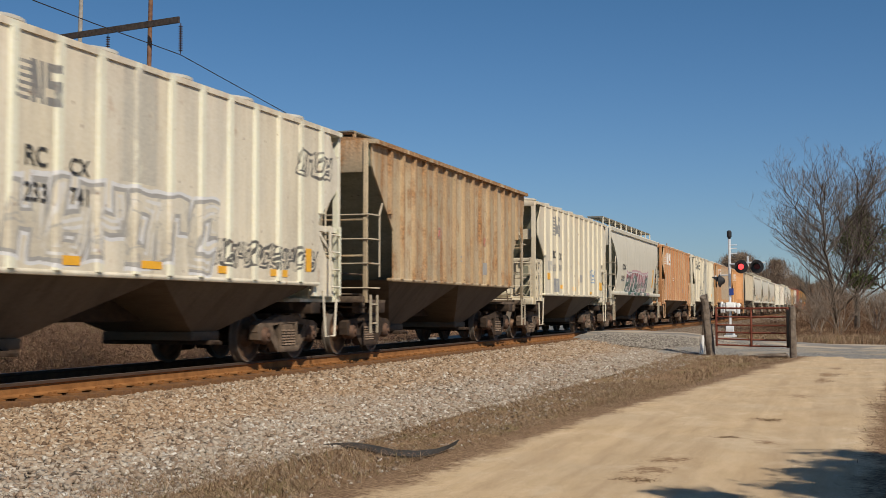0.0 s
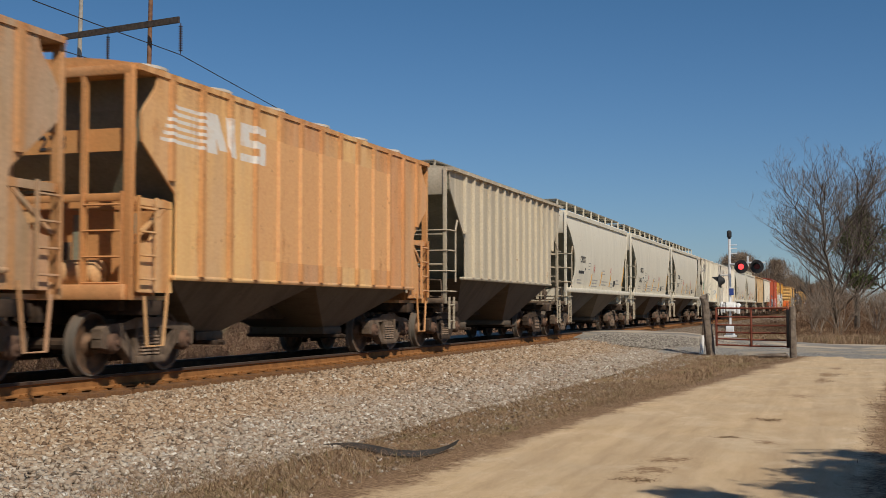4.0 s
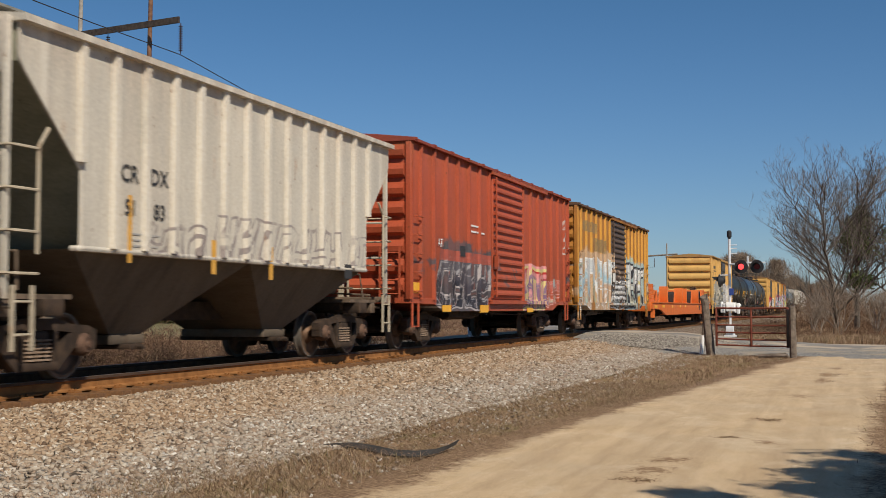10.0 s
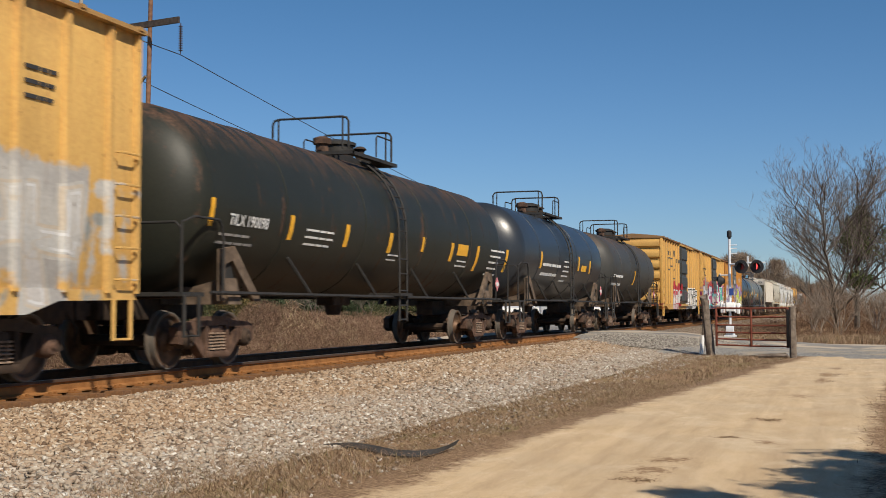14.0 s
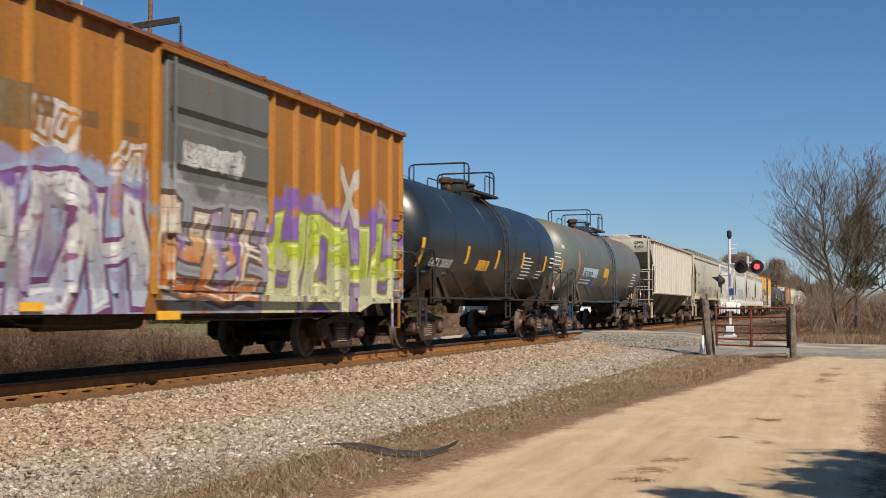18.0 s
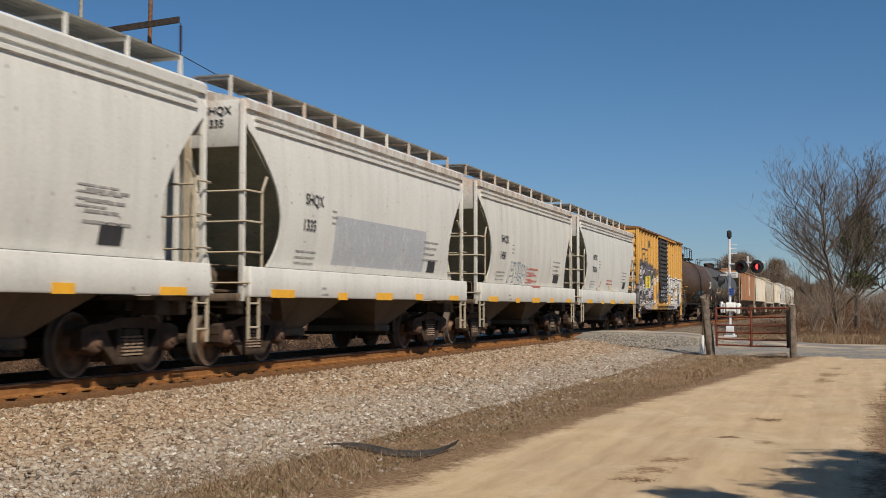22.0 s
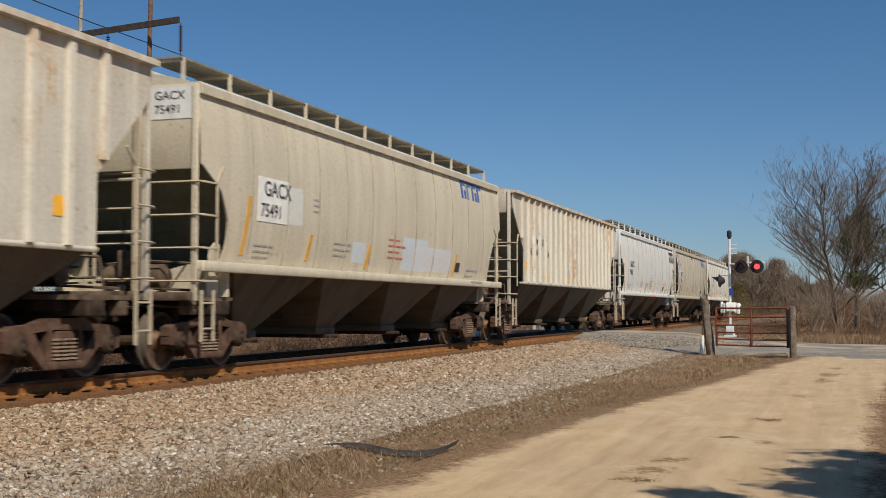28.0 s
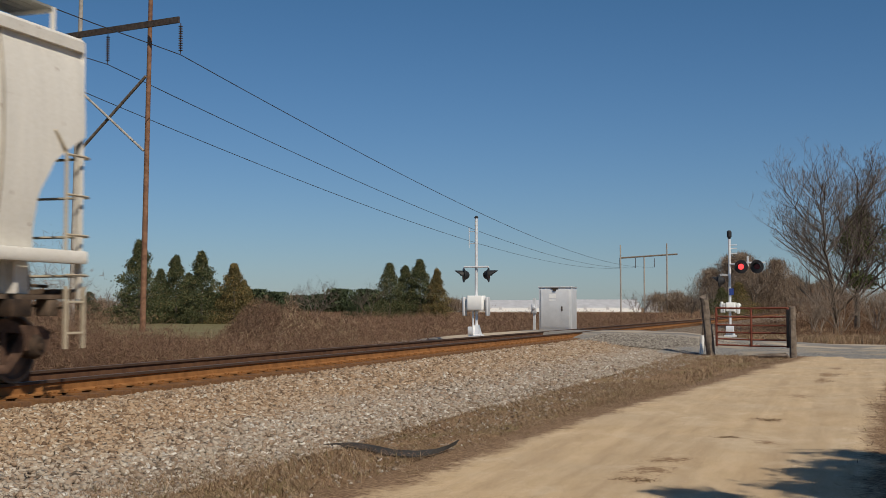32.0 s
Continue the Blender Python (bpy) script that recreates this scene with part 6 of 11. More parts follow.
INKS['whitepink'] = [(0.48, 0.464, 0.432), (0.504, 0.48, 0.456), W_, (0.528, 0.512, 0.48), (0.224, 0.208, 0.208)]
INKS['wk'] = [None, W_, (0.4, 0.384, 0.36), W_, (0.08, 0.08, 0.088)]
INKS['rw'] = [(0.36, 0.032, 0.04), (0.496, 0.4, 0.4), W_, (0.4, 0.048, 0.064), (0.08, 0.08, 0.096)]
INKS['teal'] = [(0.336, 0.04, 0.04), (0.056, 0.32, 0.368), (0.336, 0.44, 0.512), (0.496, 0.496, 0.544), (0.192, 0.4, 0.464)]
INKS['rtw'] = [(0.32, 0.036, 0.048), W_, (0.44, 0.4, 0.4), (0.08, 0.272, 0.272), (0.4, 0.04, 0.048)]
INKS['purp'] = [(0.272, 0.056, 0.128), W_, (0.08, 0.336, 0.192), (0.08, 0.336, 0.304), (0.272, 0.128, 0.336)]
INKS['wpb'] = [(0.288, 0.344, 0.464), (0.4, 0.424, 0.496), W_, (0.528, 0.52, 0.528), (0.24, 0.08, 0.176)]
INKS['org'] = [(0.272, 0.28, 0.296), (0.48, 0.16, 0.04), (0.496, 0.256, 0.112), (0.512, 0.4, 0.304), (0.096, 0.072, 0.064)]
INKS['lime'] = [(0.192, 0.104, 0.32), (0.48, 0.48, 0.288), (0.368, 0.448, 0.032), (0.416, 0.496, 0.08), (0.496, 0.512, 0.32)]
INKS['bw'] = [(0.05, 0.05, 0.056), (0.045, 0.045, 0.05), (0.065, 0.065, 0.07), (0.05, 0.05, 0.055), (0.30, 0.265, 0.33)]
SPRAYS[1] = [(-3.42, 1.32, 1.45, 2.4, INKS['grey'], 1, (0.36, 0.35, 0.33), 0.05)]
SPRAYS[4] = [(-2.9, 2.84, 1.36, 2.41, INKS['tag4'], 4, (0.58, 0.54, 0.52), 0.07)]
SPRAYS[16] = [(-2.65, -1.93, 1.38, 2.24, INKS['pink'], 16, (0.06, 0.06, 0.06), 0.03)]
SPRAYS[19] = [(-5.83, -1.69, 0.86, 2.12, INKS['dark19'], 19, (0.42, 0.38, 0.38), 0.04), (4.4, 6.28, 1.0, 1.7, INKS['wr19'], 26, (0.42, 0.075, 0.035), 0.03), (1.86, 4.6, 0.86, 2.05, INKS['yel19'], 33, (0.64, 0.52, 0.24), 0.09)]
SPRAYS[20] = [(-7.5, -1.51, 0.84, 2.67, INKS['ice'], 20, (0.66, 0.66, 0.64), 0.05), (-1.5, 1.6, 0.95, 1.9, INKS['wk'], 24, (0.07, 0.06, 0.05), 0.06), (1.71, 7.02, 0.8, 2.71, INKS['ice2'], 27, K_, 0.09)]
SPRAYS[22] = [(-6.59, -1.4, 0.77, 2.26, INKS['ash'], 22, (0.13, 0.13, 0.12), 0.05), (-1.4, 1.81, 1.05, 2.55, INKS['whitepink'], 29, (0.20, 0.17, 0.17), 0.03), (2.02, 6.51, 0.97, 2.35, INKS['whitepink'], 36, (0.52, 0.45, 0.36), 0.04)]
SPRAYS[26] = [(-3.98, -1.43, 0.77, 1.86, INKS['rw'], 26, (0.5, 0.48, 0.46), 0.06), (1.73, 6.84, 0.76, 2.02, INKS['wk'], 33, K_, 0.07)]
SPRAYS[27] = [(-6.93, -1.5, 0.76, 2.42, INKS['teal'], 27, (0.10, 0.08, 0.14), 0.07), (-1.5, 1.65, 0.85, 1.95, INKS['rtw'], 34, (0.12, 0.05, 0.06), 0.04), (1.97, 7.29, 0.76, 2.40, INKS['purp'], 41, (0.62, 0.60, 0.64), 0.06)]
SPRAYS[28] = [(-7.2, -1.84, 0.78, 2.45, INKS['wpb'], 28, (0.15, 0.05, 0.13), 0.07), (-1.6, 1.46, 0.9, 2.40, INKS['org'], 35, (0.10, 0.07, 0.06), 0.06), (1.58, 7.4, 0.80, 2.50, INKS['lime'], 42, (0.20, 0.17, 0.10), 0.05)]
SPRAYS[37] = [(-7.6, -3.3, 0.78, 2.75, INKS['bw'], 37, (0.42, 0.38, 0.44), 0.06), (1.53, 6.93, 0.90, 2.45, INKS['wk'], 51, (0.09, 0.09, 0.10), 0.07)]
BLOTS = {45: ([(-6.95, 3.52, 0.42, 0.24), (-7.15, 3.20, 0.32, 0.34), (-6.80, 2.92, 0.50, 0.26), (-5.98, 3.00, 0.30, 0.30), (-6.60, 2.55, 0.34, 0.26), (-5.95, 2.50, 0.28, 0.34), (-6.2, 2.02, 0.24, 0.26), (-5.5, 1.84, 0.34, 0.22), (-5.55, 2.15, 0.16, 0.26)], (0.05, 0.07, 0.14), (0.60, 0.60, 0.61), (0.60, 0.22, 0.25))}
SCRAWLS[1] = [(1.24, 4.77, 1.51, 1.88, (0.05, 0.05, 0.055), 1), (3.98, 5.38, 3.13, 3.55, (0.05, 0.05, 0.055), 4)]
SCRAWLS[6] = [(-2.48, -1.08, 1.55, 2.0, (0.2, 0.2, 0.2), 6)]
SCRAWLS[3] = [(2.2, 3.34, 1.78, 2.21, (0.15, 0.25, 0.4), 3)]
SCRAWLS[11] = [(-2.58, -1.7, 1.62, 2.16, (0.08, 0.08, 0.08), 11)]
SCRAWLS[12] = [(-0.33, 2.25, 1.72, 2.12, (0.25, 0.25, 0.25), 12, 0.03)]
SCRAWLS[16] = [(-0.95, -0.34, 1.65, 2.06, (0.5, 0.04, 0.07), 16)]
SCRAWLS[13] = [(-1.3, 0.15, 2.12, 2.5, (0.25, 0.24, 0.23), 13, 0.03), (-2.5, -0.9, 1.52, 1.86, (0.16, 0.15, 0.15), 16, 0.03), (1.0, 1.75, 1.6, 2.05, (0.2, 0.2, 0.2), 19, 0.03), (2.2, 3.5, 1.85, 2.12, (0.12, 0.22, 0.36), 22, 0.035)]
SCRAWLS[14] = [(-11.27, -8.44, 1.8, 2.26, (0.2, 0.2, 0.22), 14)]
SCRAWLS[18] = [(-3.1, -1.6, 1.4, 2.0, (0.24, 0.2, 0.19), 18, 0.05), (-1.3, 3.2, 1.38, 2.26, (0.26, 0.22, 0.21), 21, 0.05), (3.6, 4.7, 1.5, 2.2, (0.3, 0.26, 0.25), 24, 0.04)]
SCRAWLS[19] = [(6.95, 7.35, 2.65, 3.0, (0.5, 0.46, 0.43), 19, 0.04), (7.0, 7.4, 3.05, 3.4, (0.5, 0.46, 0.43), 23, 0.04), (6.95, 7.35, 3.45, 3.75, (0.5, 0.46, 0.43), 25, 0.04)]
SCRAWLS[22] = [(-7.56, -6.59, 2.76, 3.4, (0.06, 0.06, 0.06), 22, 0.03)]
SCRAWLS[37] = [(-1.26, 1.42, 1.14, 1.97, (0.42, 0.40, 0.40), 37), (-7.4, -6.2, 2.30, 2.75, (0.58, 0.56, 0.56), 41, 0.06), (-7.5, -5.2, 1.55, 1.95, (0.58, 0.56, 0.56), 43, 0.05), (-5.1, -3.4, 1.45, 2.0, (0.56, 0.52, 0.56), 46, 0.07), (-7.3, -3.4, 0.84, 1.22, (0.58, 0.56, 0.54), 47, 0.035), (-2.95, -1.75, 2.0, 2.42, (0.60, 0.56, 0.48), 49, 0.07), (-3.0, -1.75, 2.36, 2.72, (0.06, 0.06, 0.06), 52, 0.12), (-2.9, -1.9, 0.86, 1.3, (0.60, 0.57, 0.50), 53, 0.06), (1.9, 6.6, 0.80, 1.02, (0.60, 0.58, 0.54), 57, 0.03)]
SCRAWLS[28] = [(-5.6, -4.8, 2.9, 3.35, (0.52, 0.5, 0.48), 28, 0.07), (-4.3, -3.4, 2.8, 3.3, (0.52, 0.5, 0.48), 30, 0.07), (-2.7, -1.95, 2.5, 3.05, (0.52, 0.5, 0.48), 33, 0.06), (-1.15, 0.6, 2.86, 3.2, (0.55, 0.54, 0.52), 31, 0.06)]
SCRAWLS[26] = [(-3.79, -2.89, 2.51, 3.33, (0.06, 0.06, 0.06), 26)]
SCRAWLS[32] = [(-5.0, -4.3, 1.75, 2.3, (0.06, 0.06, 0.06), 32, 0.05), (-4.2, -2.3, 1.62, 2.15, (0.05, 0.05, 0.05), 35, 0.06), (-1.9, -0.4, 1.9, 2.25, (0.06, 0.06, 0.06), 36, 0.04), (-1.9, -0.3, 1.55, 1.85, (0.06, 0.06, 0.06), 38, 0.05), (0.3, 2.9, 1.6, 2.3, (0.05, 0.05, 0.05), 39, 0.06), (4.1, 6.9, 1.55, 2.2, (0.05, 0.05, 0.05), 43, 0.07)]
SCRAWLS[38] = [(0.94, 3.78, 1.38, 1.98, (0.05, 0.38, 0.55), 38, 0.09)]
SCRAWLS[35] = [(-2.49, -0.63, 1.55, 2.13, (0.15, 0.2, 0.25), 35)]


def stepped_areas(y, z, drop, c):
    """A brand mark as plain blocks and a stepped line; y, z: foot of the first block."""
    bits = [(0.0, 0.30, 0.0, 0.22), (0.80, 1.14, 0.0, 0.22), (1.55, 1.68, 0.0, 0.30), (2.15, 2.29, 0.0, 0.32), (2.30, 2.64, -drop, 0.26 - drop), (3.16, 3.52, -drop, 0.2 - drop), (4.06, 4.42, -drop, 0.2 - drop)]
    bits += [(-0.08, 1.54, -0.19, -0.105), (-0.08, 0.01, -0.80, -0.11), (-0.08, 0.46, -0.80, -0.715), (1.45, 1.54, -0.60, -0.11), (0.86, 1.50, -0.60, -0.515), (0.80, 0.89, -0.60, -0.34), (0.42, 0.89, -0.42, -0.335), (0.42, 0.51, -0.70, -0.34)]
    return [(y + a, y + b, z + p, z + q, c) for a, b, p, q in bits]


def cross_areas(y0, y1, z0, z1, c):
    """Two crossing painted strokes."""
    w = (y1 - y0) * 0.24
    return [(y0, y0 + w, z0, z1, c, y1 - y0 - w), (y1 - w, y1, z0, z1, c, w - (y1 - y0))]


PATCHES[1] = [(-1.13, -0.34, 2.5, 3.99, (0.5, 0.47, 0.4))] + brand_areas(-3.28, -2.46, 3.21, 3.7, (0.2, 0.2, 0.2))
PATCHES[3] = [(-4.12, -3.73, 2.05, 2.35, (0.42, 0.4, 0.36)), (-3.29, -2.56, 1.39, 1.82, (0.25, 0.26, 0.27)), (0.38, 1.02, 1.77, 2.03, (0.36, 0.34, 0.31))] + brand_areas(-3.53, -2.43, 3.16, 3.78, (0.2, 0.2, 0.2))
PATCHES[5] = brand_areas(-5.17, -2.72, 3.11, 3.71, (0.68, 0.66, 0.62))
PATCHES[6] = [(0.11, 1.41, 1.53, 3.98, (0.48, 0.46, 0.4))] + brand_areas(-5.17, -2.61, 3.26, 3.79, (0.05, 0.05, 0.055))
PATCHES[7] = [(-2.39, 3.88, 1.52, 3.99, (0.4, 0.33, 0.24))] + brand_areas(-4.69, -2.39, 3.21, 3.74, (0.68, 0.66, 0.62))
PATCHES[8] = [(-2.46, 3.27, 1.63, 3.57, (0.66, 0.36, 0.16))] + brand_areas(-5.2, -2.12, 3.12, 3.7, (0.68, 0.66, 0.62))
PATCHES[13] = brand_areas(-5.09, -2.6, 3.19, 3.72, (0.2, 0.2, 0.2))
PATCHES[14] = brand_areas(-5.23, -2.57, 3.24, 3.71, (0.2, 0.2, 0.2))
PATCHES[19] = [(-5.62, -1.59, 1.99, 2.24, (0.38, 0.09, 0.06))]
PATCHES[20] = [(-6.68, -4.44, 3.63, 4.0, (0.24, 0.16, 0.07)), (-4.8, -2.62, 2.97, 3.46, (0.24, 0.16, 0.07))]
PATCHES[22] = stepped_areas(-6.45, 3.64, 0.31, (0.06, 0.055, 0.05)) + cross_areas(4.35, 4.95, 3.38, 3.80, (0.62, 0.6, 0.55)) + [(-5.66, -5.04, 2.09, 2.79, (0.28, 0.27, 0.25)), (-4.98, -4.32, 2.12, 2.79, (0.28, 0.27, 0.25))]
PATCHES[27] = stepped_areas(-6.43, 3.60, 0.48, (0.06, 0.055, 0.05)) + cross_areas(4.9, 5.4, 3.05, 3.50, (0.62, 0.6, 0.55)) + [(-5.65, -4.88, 2.05, 2.61, (0.24, 0.22, 0.19)), (-4.52, -3.73, 2.03, 2.63, (0.24, 0.22, 0.19))]
PATCHES[26] = stepped_areas(-5.9, 3.66, 0.30, (0.06, 0.055, 0.05)) + cross_areas(3.76, 4.25, 2.6, 3.0, (0.62, 0.6, 0.55))
PATCHES[28] = stepped_areas(-6.5, 3.55, 0.45, (0.15, 0.085, 0.03)) + cross_areas(4.4, 5.5, 2.35, 3.5, (0.42, 0.40, 0.36)) + [(-4.85, -4.28, 2.89, 3.42, (0.16, 0.11, 0.05))]
PATCHES[34] = [(-2.18, 2.74, 1.67, 2.55, (0.4, 0.42, 0.45))]
PATCHES[37] = stepped_areas(-6.58, 3.73, 0.44, (0.06, 0.055, 0.05)) + cross_areas(4.42, 4.97, 3.32, 3.76, (0.62, 0.6, 0.55)) + [(-5.93, -5.15, 1.81, 2.35, (0.62, 0.5, 0.05)), (-5.04, -4.31, 1.83, 2.4, (0.62, 0.5, 0.05))]
PATCHES[40] = [(0.58, 1.51, 2.03, 4.0, (0.6, 0.55, 0.5))]
PATCHES[42] = [(-2.15, -1.51, 1.75, 2.13, (0.55, 0.62, 0.66)), (0.52, 2.09, 1.68, 2.36, (0.55, 0.62, 0.68)), (1.18, 3.78, 1.7, 2.22, (0.62, 0.62, 0.66)), (-5.95, -4.42, 2.27, 2.88, (0.62, 0.63, 0.6))]
PATCHES[45] = [(2.71, 3.93, 1.67, 2.17, (0.55, 0.58, 0.58)), (4.46, 5.19, 1.67, 2.03, (0.5, 0.55, 0.6)), (-5.91, -4.77, 2.35, 2.96, (0.62, 0.62, 0.6))]

# ---- the train, car by car: (kind, start, end, coat) ----
CAR_END = 2.86
cars = []


CAR = {}


def car_at(i, name, label, category):
    """The empty of the i-th car, set at its place at the clip's start, and its length over couplers."""
    t0, t1 = CUTS[i - 1], CUTS[i]
    mid = SPEED * (t0 + t1) / 2 - CAR_END
    th = thing(name, label, category, "cars of the train", pose(TRACK_X, mid, RAIL_Z))
    cars.append((th, mid))
    CAR[i] = th
    return th, SPEED * (t1 - t0)


WHITE_C, CREAM = (0.68, 0.63, 0.515), (0.62, 0.58, 0.49)


def rib_hopper(i, c, rust, grime, label, cage=True, **kw):
    th, L = car_at(i, "covered_hopper", label, "hopper car")
    odd = int((L - 2.9) / 0.82 if cage else (L - 3.07) / 0.70) % 2
    p = coat("coat_%d" % i, c, rust, kw.pop("rust_c", (0.31, 0.125, 0.035)), grime, i, 0.6, SPRAYS.get(i, ()), SCRAWLS.get(i, ()), PATCHES.get(i, ()), 0.82 if cage else 0.70, 4.1, 0.5 * odd, kw.pop("rib_c", None))
    if cage:
        e, b = hopper(th, "rc%.2f" % L, L, p, 0.82, "cage", 1.32, 4.05, 1.0, 2, None, False, 6, True, kw.pop("steel", STEEL_DUST), crown=0.16, gap=0.75)
    else:
        e, b = hopper(th, "rb%.2f_%d" % (L, i), L, p, 0.70, "slant", kw.pop("zb", 1.62), 4.14, 1.25, kw.pop("bays", 3), None, kw.pop("board", True), 0, False, kw.pop("steel", STEEL_DARK), crown=0.12, gap=0.66, lift=0.2, deck=kw.pop("deck", None))
    return th, e, b


def smooth_hopper(i, c, rust, grime, label, deep=False, **kw):
    th, L = car_at(i, "covered_hopper", label, "hopper car")
    p = coat("coat_%d" % i, c, rust, kw.pop("rust_c", (0.31, 0.125, 0.035)), grime, i, 0.5, SPRAYS.get(i, ()), SCRAWLS.get(i, ()), PATCHES.get(i, ()), 0.0, 4.15, blots=BLOTS.get(i, ()))
    key = "sm%.2f%d%d" % (L, deep, kw.get("bays", 2))
    e, b = hopper(th, key, L, p, 0.0, "curve", 1.55, 4.1, 1.2, kw.pop("bays", 2), (1.07, 1.53) if deep else (1.42, 1.57), True, 0, False, kw.pop("steel", STEEL_DUST), bulge=0.22, panels=kw.get("panels", 0.0), low_cut="panels" in kw, edge=0.14, flutes=deep)
    return th, e, b


def box_car(i, c, dc, rc, rust, grime, label, fine=False, **kw):
    th, L = car_at(i, "boxcar", label, "boxcar")
    sprays, scrawls, patches = SPRAYS.get(i, ()), SCRAWLS.get(i, ()), PATCHES.get(i, ())
    rusty_c = kw.pop("rust_c", (0.22, 0.085, 0.03))
    p = coat("coat_%d" % i, c, rust, rusty_c, grime, i, 0.55, sprays, scrawls, patches, 0.0, 4.5)
    at_door = [a for a in sprays if a[0] < 1.7 and a[1] > -1.7], [a for a in scrawls if a[0] < 1.7 and a[1] > -1.7]
    d = coat("door_coat_%d" % i, dc, rust * 0.8, rusty_c, grime, i + 60, 0.55, *at_door)
    r = coat("roof_coat_%d" % i, rc, 0.6, rusty_c, grime, i + 90, 0.7)
    q = coat("post_coat_%d" % i, kw.pop("post"), rust * 0.5, rusty_c, grime * 0.6, i + 30, 0.55, sprays, scrawls, patches, 0.0, 4.5) if "post" in kw else p
    e, W = boxcar(th, "bx%.2f%d" % (L, fine), L, p, d, r, q, fine, 6 if not fine else 8)
    return th, e, W


def tank_car(i, c, rust, grime, label, **kw):
    th, L = car_at(i, "tank_car", label, "tank car")
    p = coat("coat_%d" % i, c, rust, kw.pop("rust_c", (0.10, 0.05, 0.03)), grime, i, kw.pop("rough", 0.5), (), SCRAWLS.get(i, ()), top=3.80, gloss=kw.pop("gloss", 0.3))
    e, R = tank(th, "tk%.2f" % L, L, p, kw.pop("steel", STEEL_RUST), kw.pop("rail_paint", None), kw.pop("manway", None))
    return th, e, R


rib_hopper(1, (0.78, 0.71, 0.565), 0.35, 0.45, "white ribbed covered hopper, stained, with sprayed shapes")
rib_hopper(2, (0.55, 0.43, 0.27), 0.75, 0.5, "rust-brown ribbed covered hopper with peeling tan paint", False, bays=2, zb=1.48, rib_c=(0.42, 0.28, 0.15), rust_c=(0.30, 0.15, 0.06))
rib_hopper(3, (0.725, 0.645, 0.49), 0.3, 0.4, "white ribbed covered hopper with stained panels")
smooth_hopper(4, WHITE_C, 0.1, 0.3, "off-white smooth covered hopper with sprayed lettering shapes")
rib_hopper(5, (0.74, 0.49, 0.28), 0.6, 0.45, "rusty orange ribbed covered hopper", rib_c=(0.40, 0.165, 0.055), rust_c=(0.42, 0.18, 0.06))
rib_hopper(6, (0.70, 0.635, 0.49), 0.25, 0.45, "pale grey ribbed covered hopper")
rib_hopper(7, (0.62, 0.41, 0.23), 0.5, 0.5, "faded orange ribbed covered hopper", rib_c=(0.46, 0.23, 0.09), rust_c=(0.42, 0.18, 0.06))
rib_hopper(8, (0.74, 0.42, 0.175), 0.45, 0.35, "orange ribbed covered hopper with pale patches", rib_c=(0.50, 0.23, 0.08), rust_c=(0.42, 0.18, 0.06))
rib_hopper(9, (0.52, 0.45, 0.33), 0.25, 0.4, "tan ribbed covered hopper", False, bays=2)
smooth_hopper(10, WHITE_C, 0.1, 0.25, "off-white smooth covered hopper")
smooth_hopper(11, WHITE_C, 0.1, 0.25, "off-white smooth covered hopper with sprayed scrawl")
smooth_hopper(12, WHITE_C, 0.1, 0.25, "off-white smooth covered hopper")
rib_hopper(13, (0.67, 0.625, 0.51), 0.5, 0.75, "dirty white ribbed covered hopper with rust streaks")
rib_hopper(14, (0.68, 0.63, 0.53), 0.5, 0.45, "white ribbed covered hopper with rust streaks")
smooth_hopper(15, WHITE_C, 0.1, 0.2, "off-white smooth covered hopper with striped marks")
smooth_hopper(16, WHITE_C, 0.1, 0.2, "off-white smooth covered hopper with pink sprayed shape")
rib_hopper(17, (0.62, 0.50, 0.32), 0.72, 0.4, "tan and rust ribbed covered hopper", False, bays=2, zb=1.48, rib_c=(0.50, 0.36, 0.20), rust_c=(0.38, 0.18, 0.05))
rib_hopper(18, (0.61, 0.56, 0.47), 0.25, 0.4, "cream ribbed covered hopper with sprayed scrawl", False, bays=2)
box_car(19, (0.40, 0.075, 0.03), (0.40, 0.075, 0.03), (0.27, 0.05, 0.028), 0.2, 0.35, "red boxcar with sprayed shapes along the sill", True)
box_car(20, (0.38, 0.155, 0.023), (0.10, 0.065, 0.045), (0.12, 0.06, 0.035), 0.6, 0.5, "rust-stained yellow boxcar with pale sprayed shapes", True, post=(0.62, 0.31, 0.05))
fl, L = car_at(21, "flatcar", "long bright orange flatcar with stakes and end bulkheads", "flatcar")
flatcar(fl, "flat", L, coat("coat_21", (0.70, 0.165, 0.030), 0.15, (0.25, 0.07, 0.02), 0.3, 21), plain("bulkhead_black", (0.035, 0.03, 0.03), 0.8, 0, 0.4, 5))
box_car(22, (0.62, 0.375, 0.115), (0.07, 0.06, 0.05), (0.38, 0.22, 0.075), 0.25, 0.35, "yellow boxcar with dark door and grey sprayed shapes")
tank_car(23, (0.018, 0.020, 0.015), 0.45, 0.10, "black tank car with yellow stripes")
tank_car(24, (0.020, 0.025, 0.032), 0.15, 0.16, "glossy blue-black tank car", rough=0.33, gloss=0.5)
tank_car(25, (0.045, 0.045, 0.042), 0.35, 0.24, "dusty dark grey tank car")
box_car(26, (0.56, 0.325, 0.09), (0.045, 0.05, 0.05), (0.25, 0.14, 0.06), 0.2, 0.3, "yellow boxcar with dark door")
box_car(27, (0.58, 0.34, 0.095), (0.045, 0.05, 0.05), (0.25, 0.14, 0.06), 0.2, 0.3, "yellow boxcar with dark door and blue sprayed shapes")
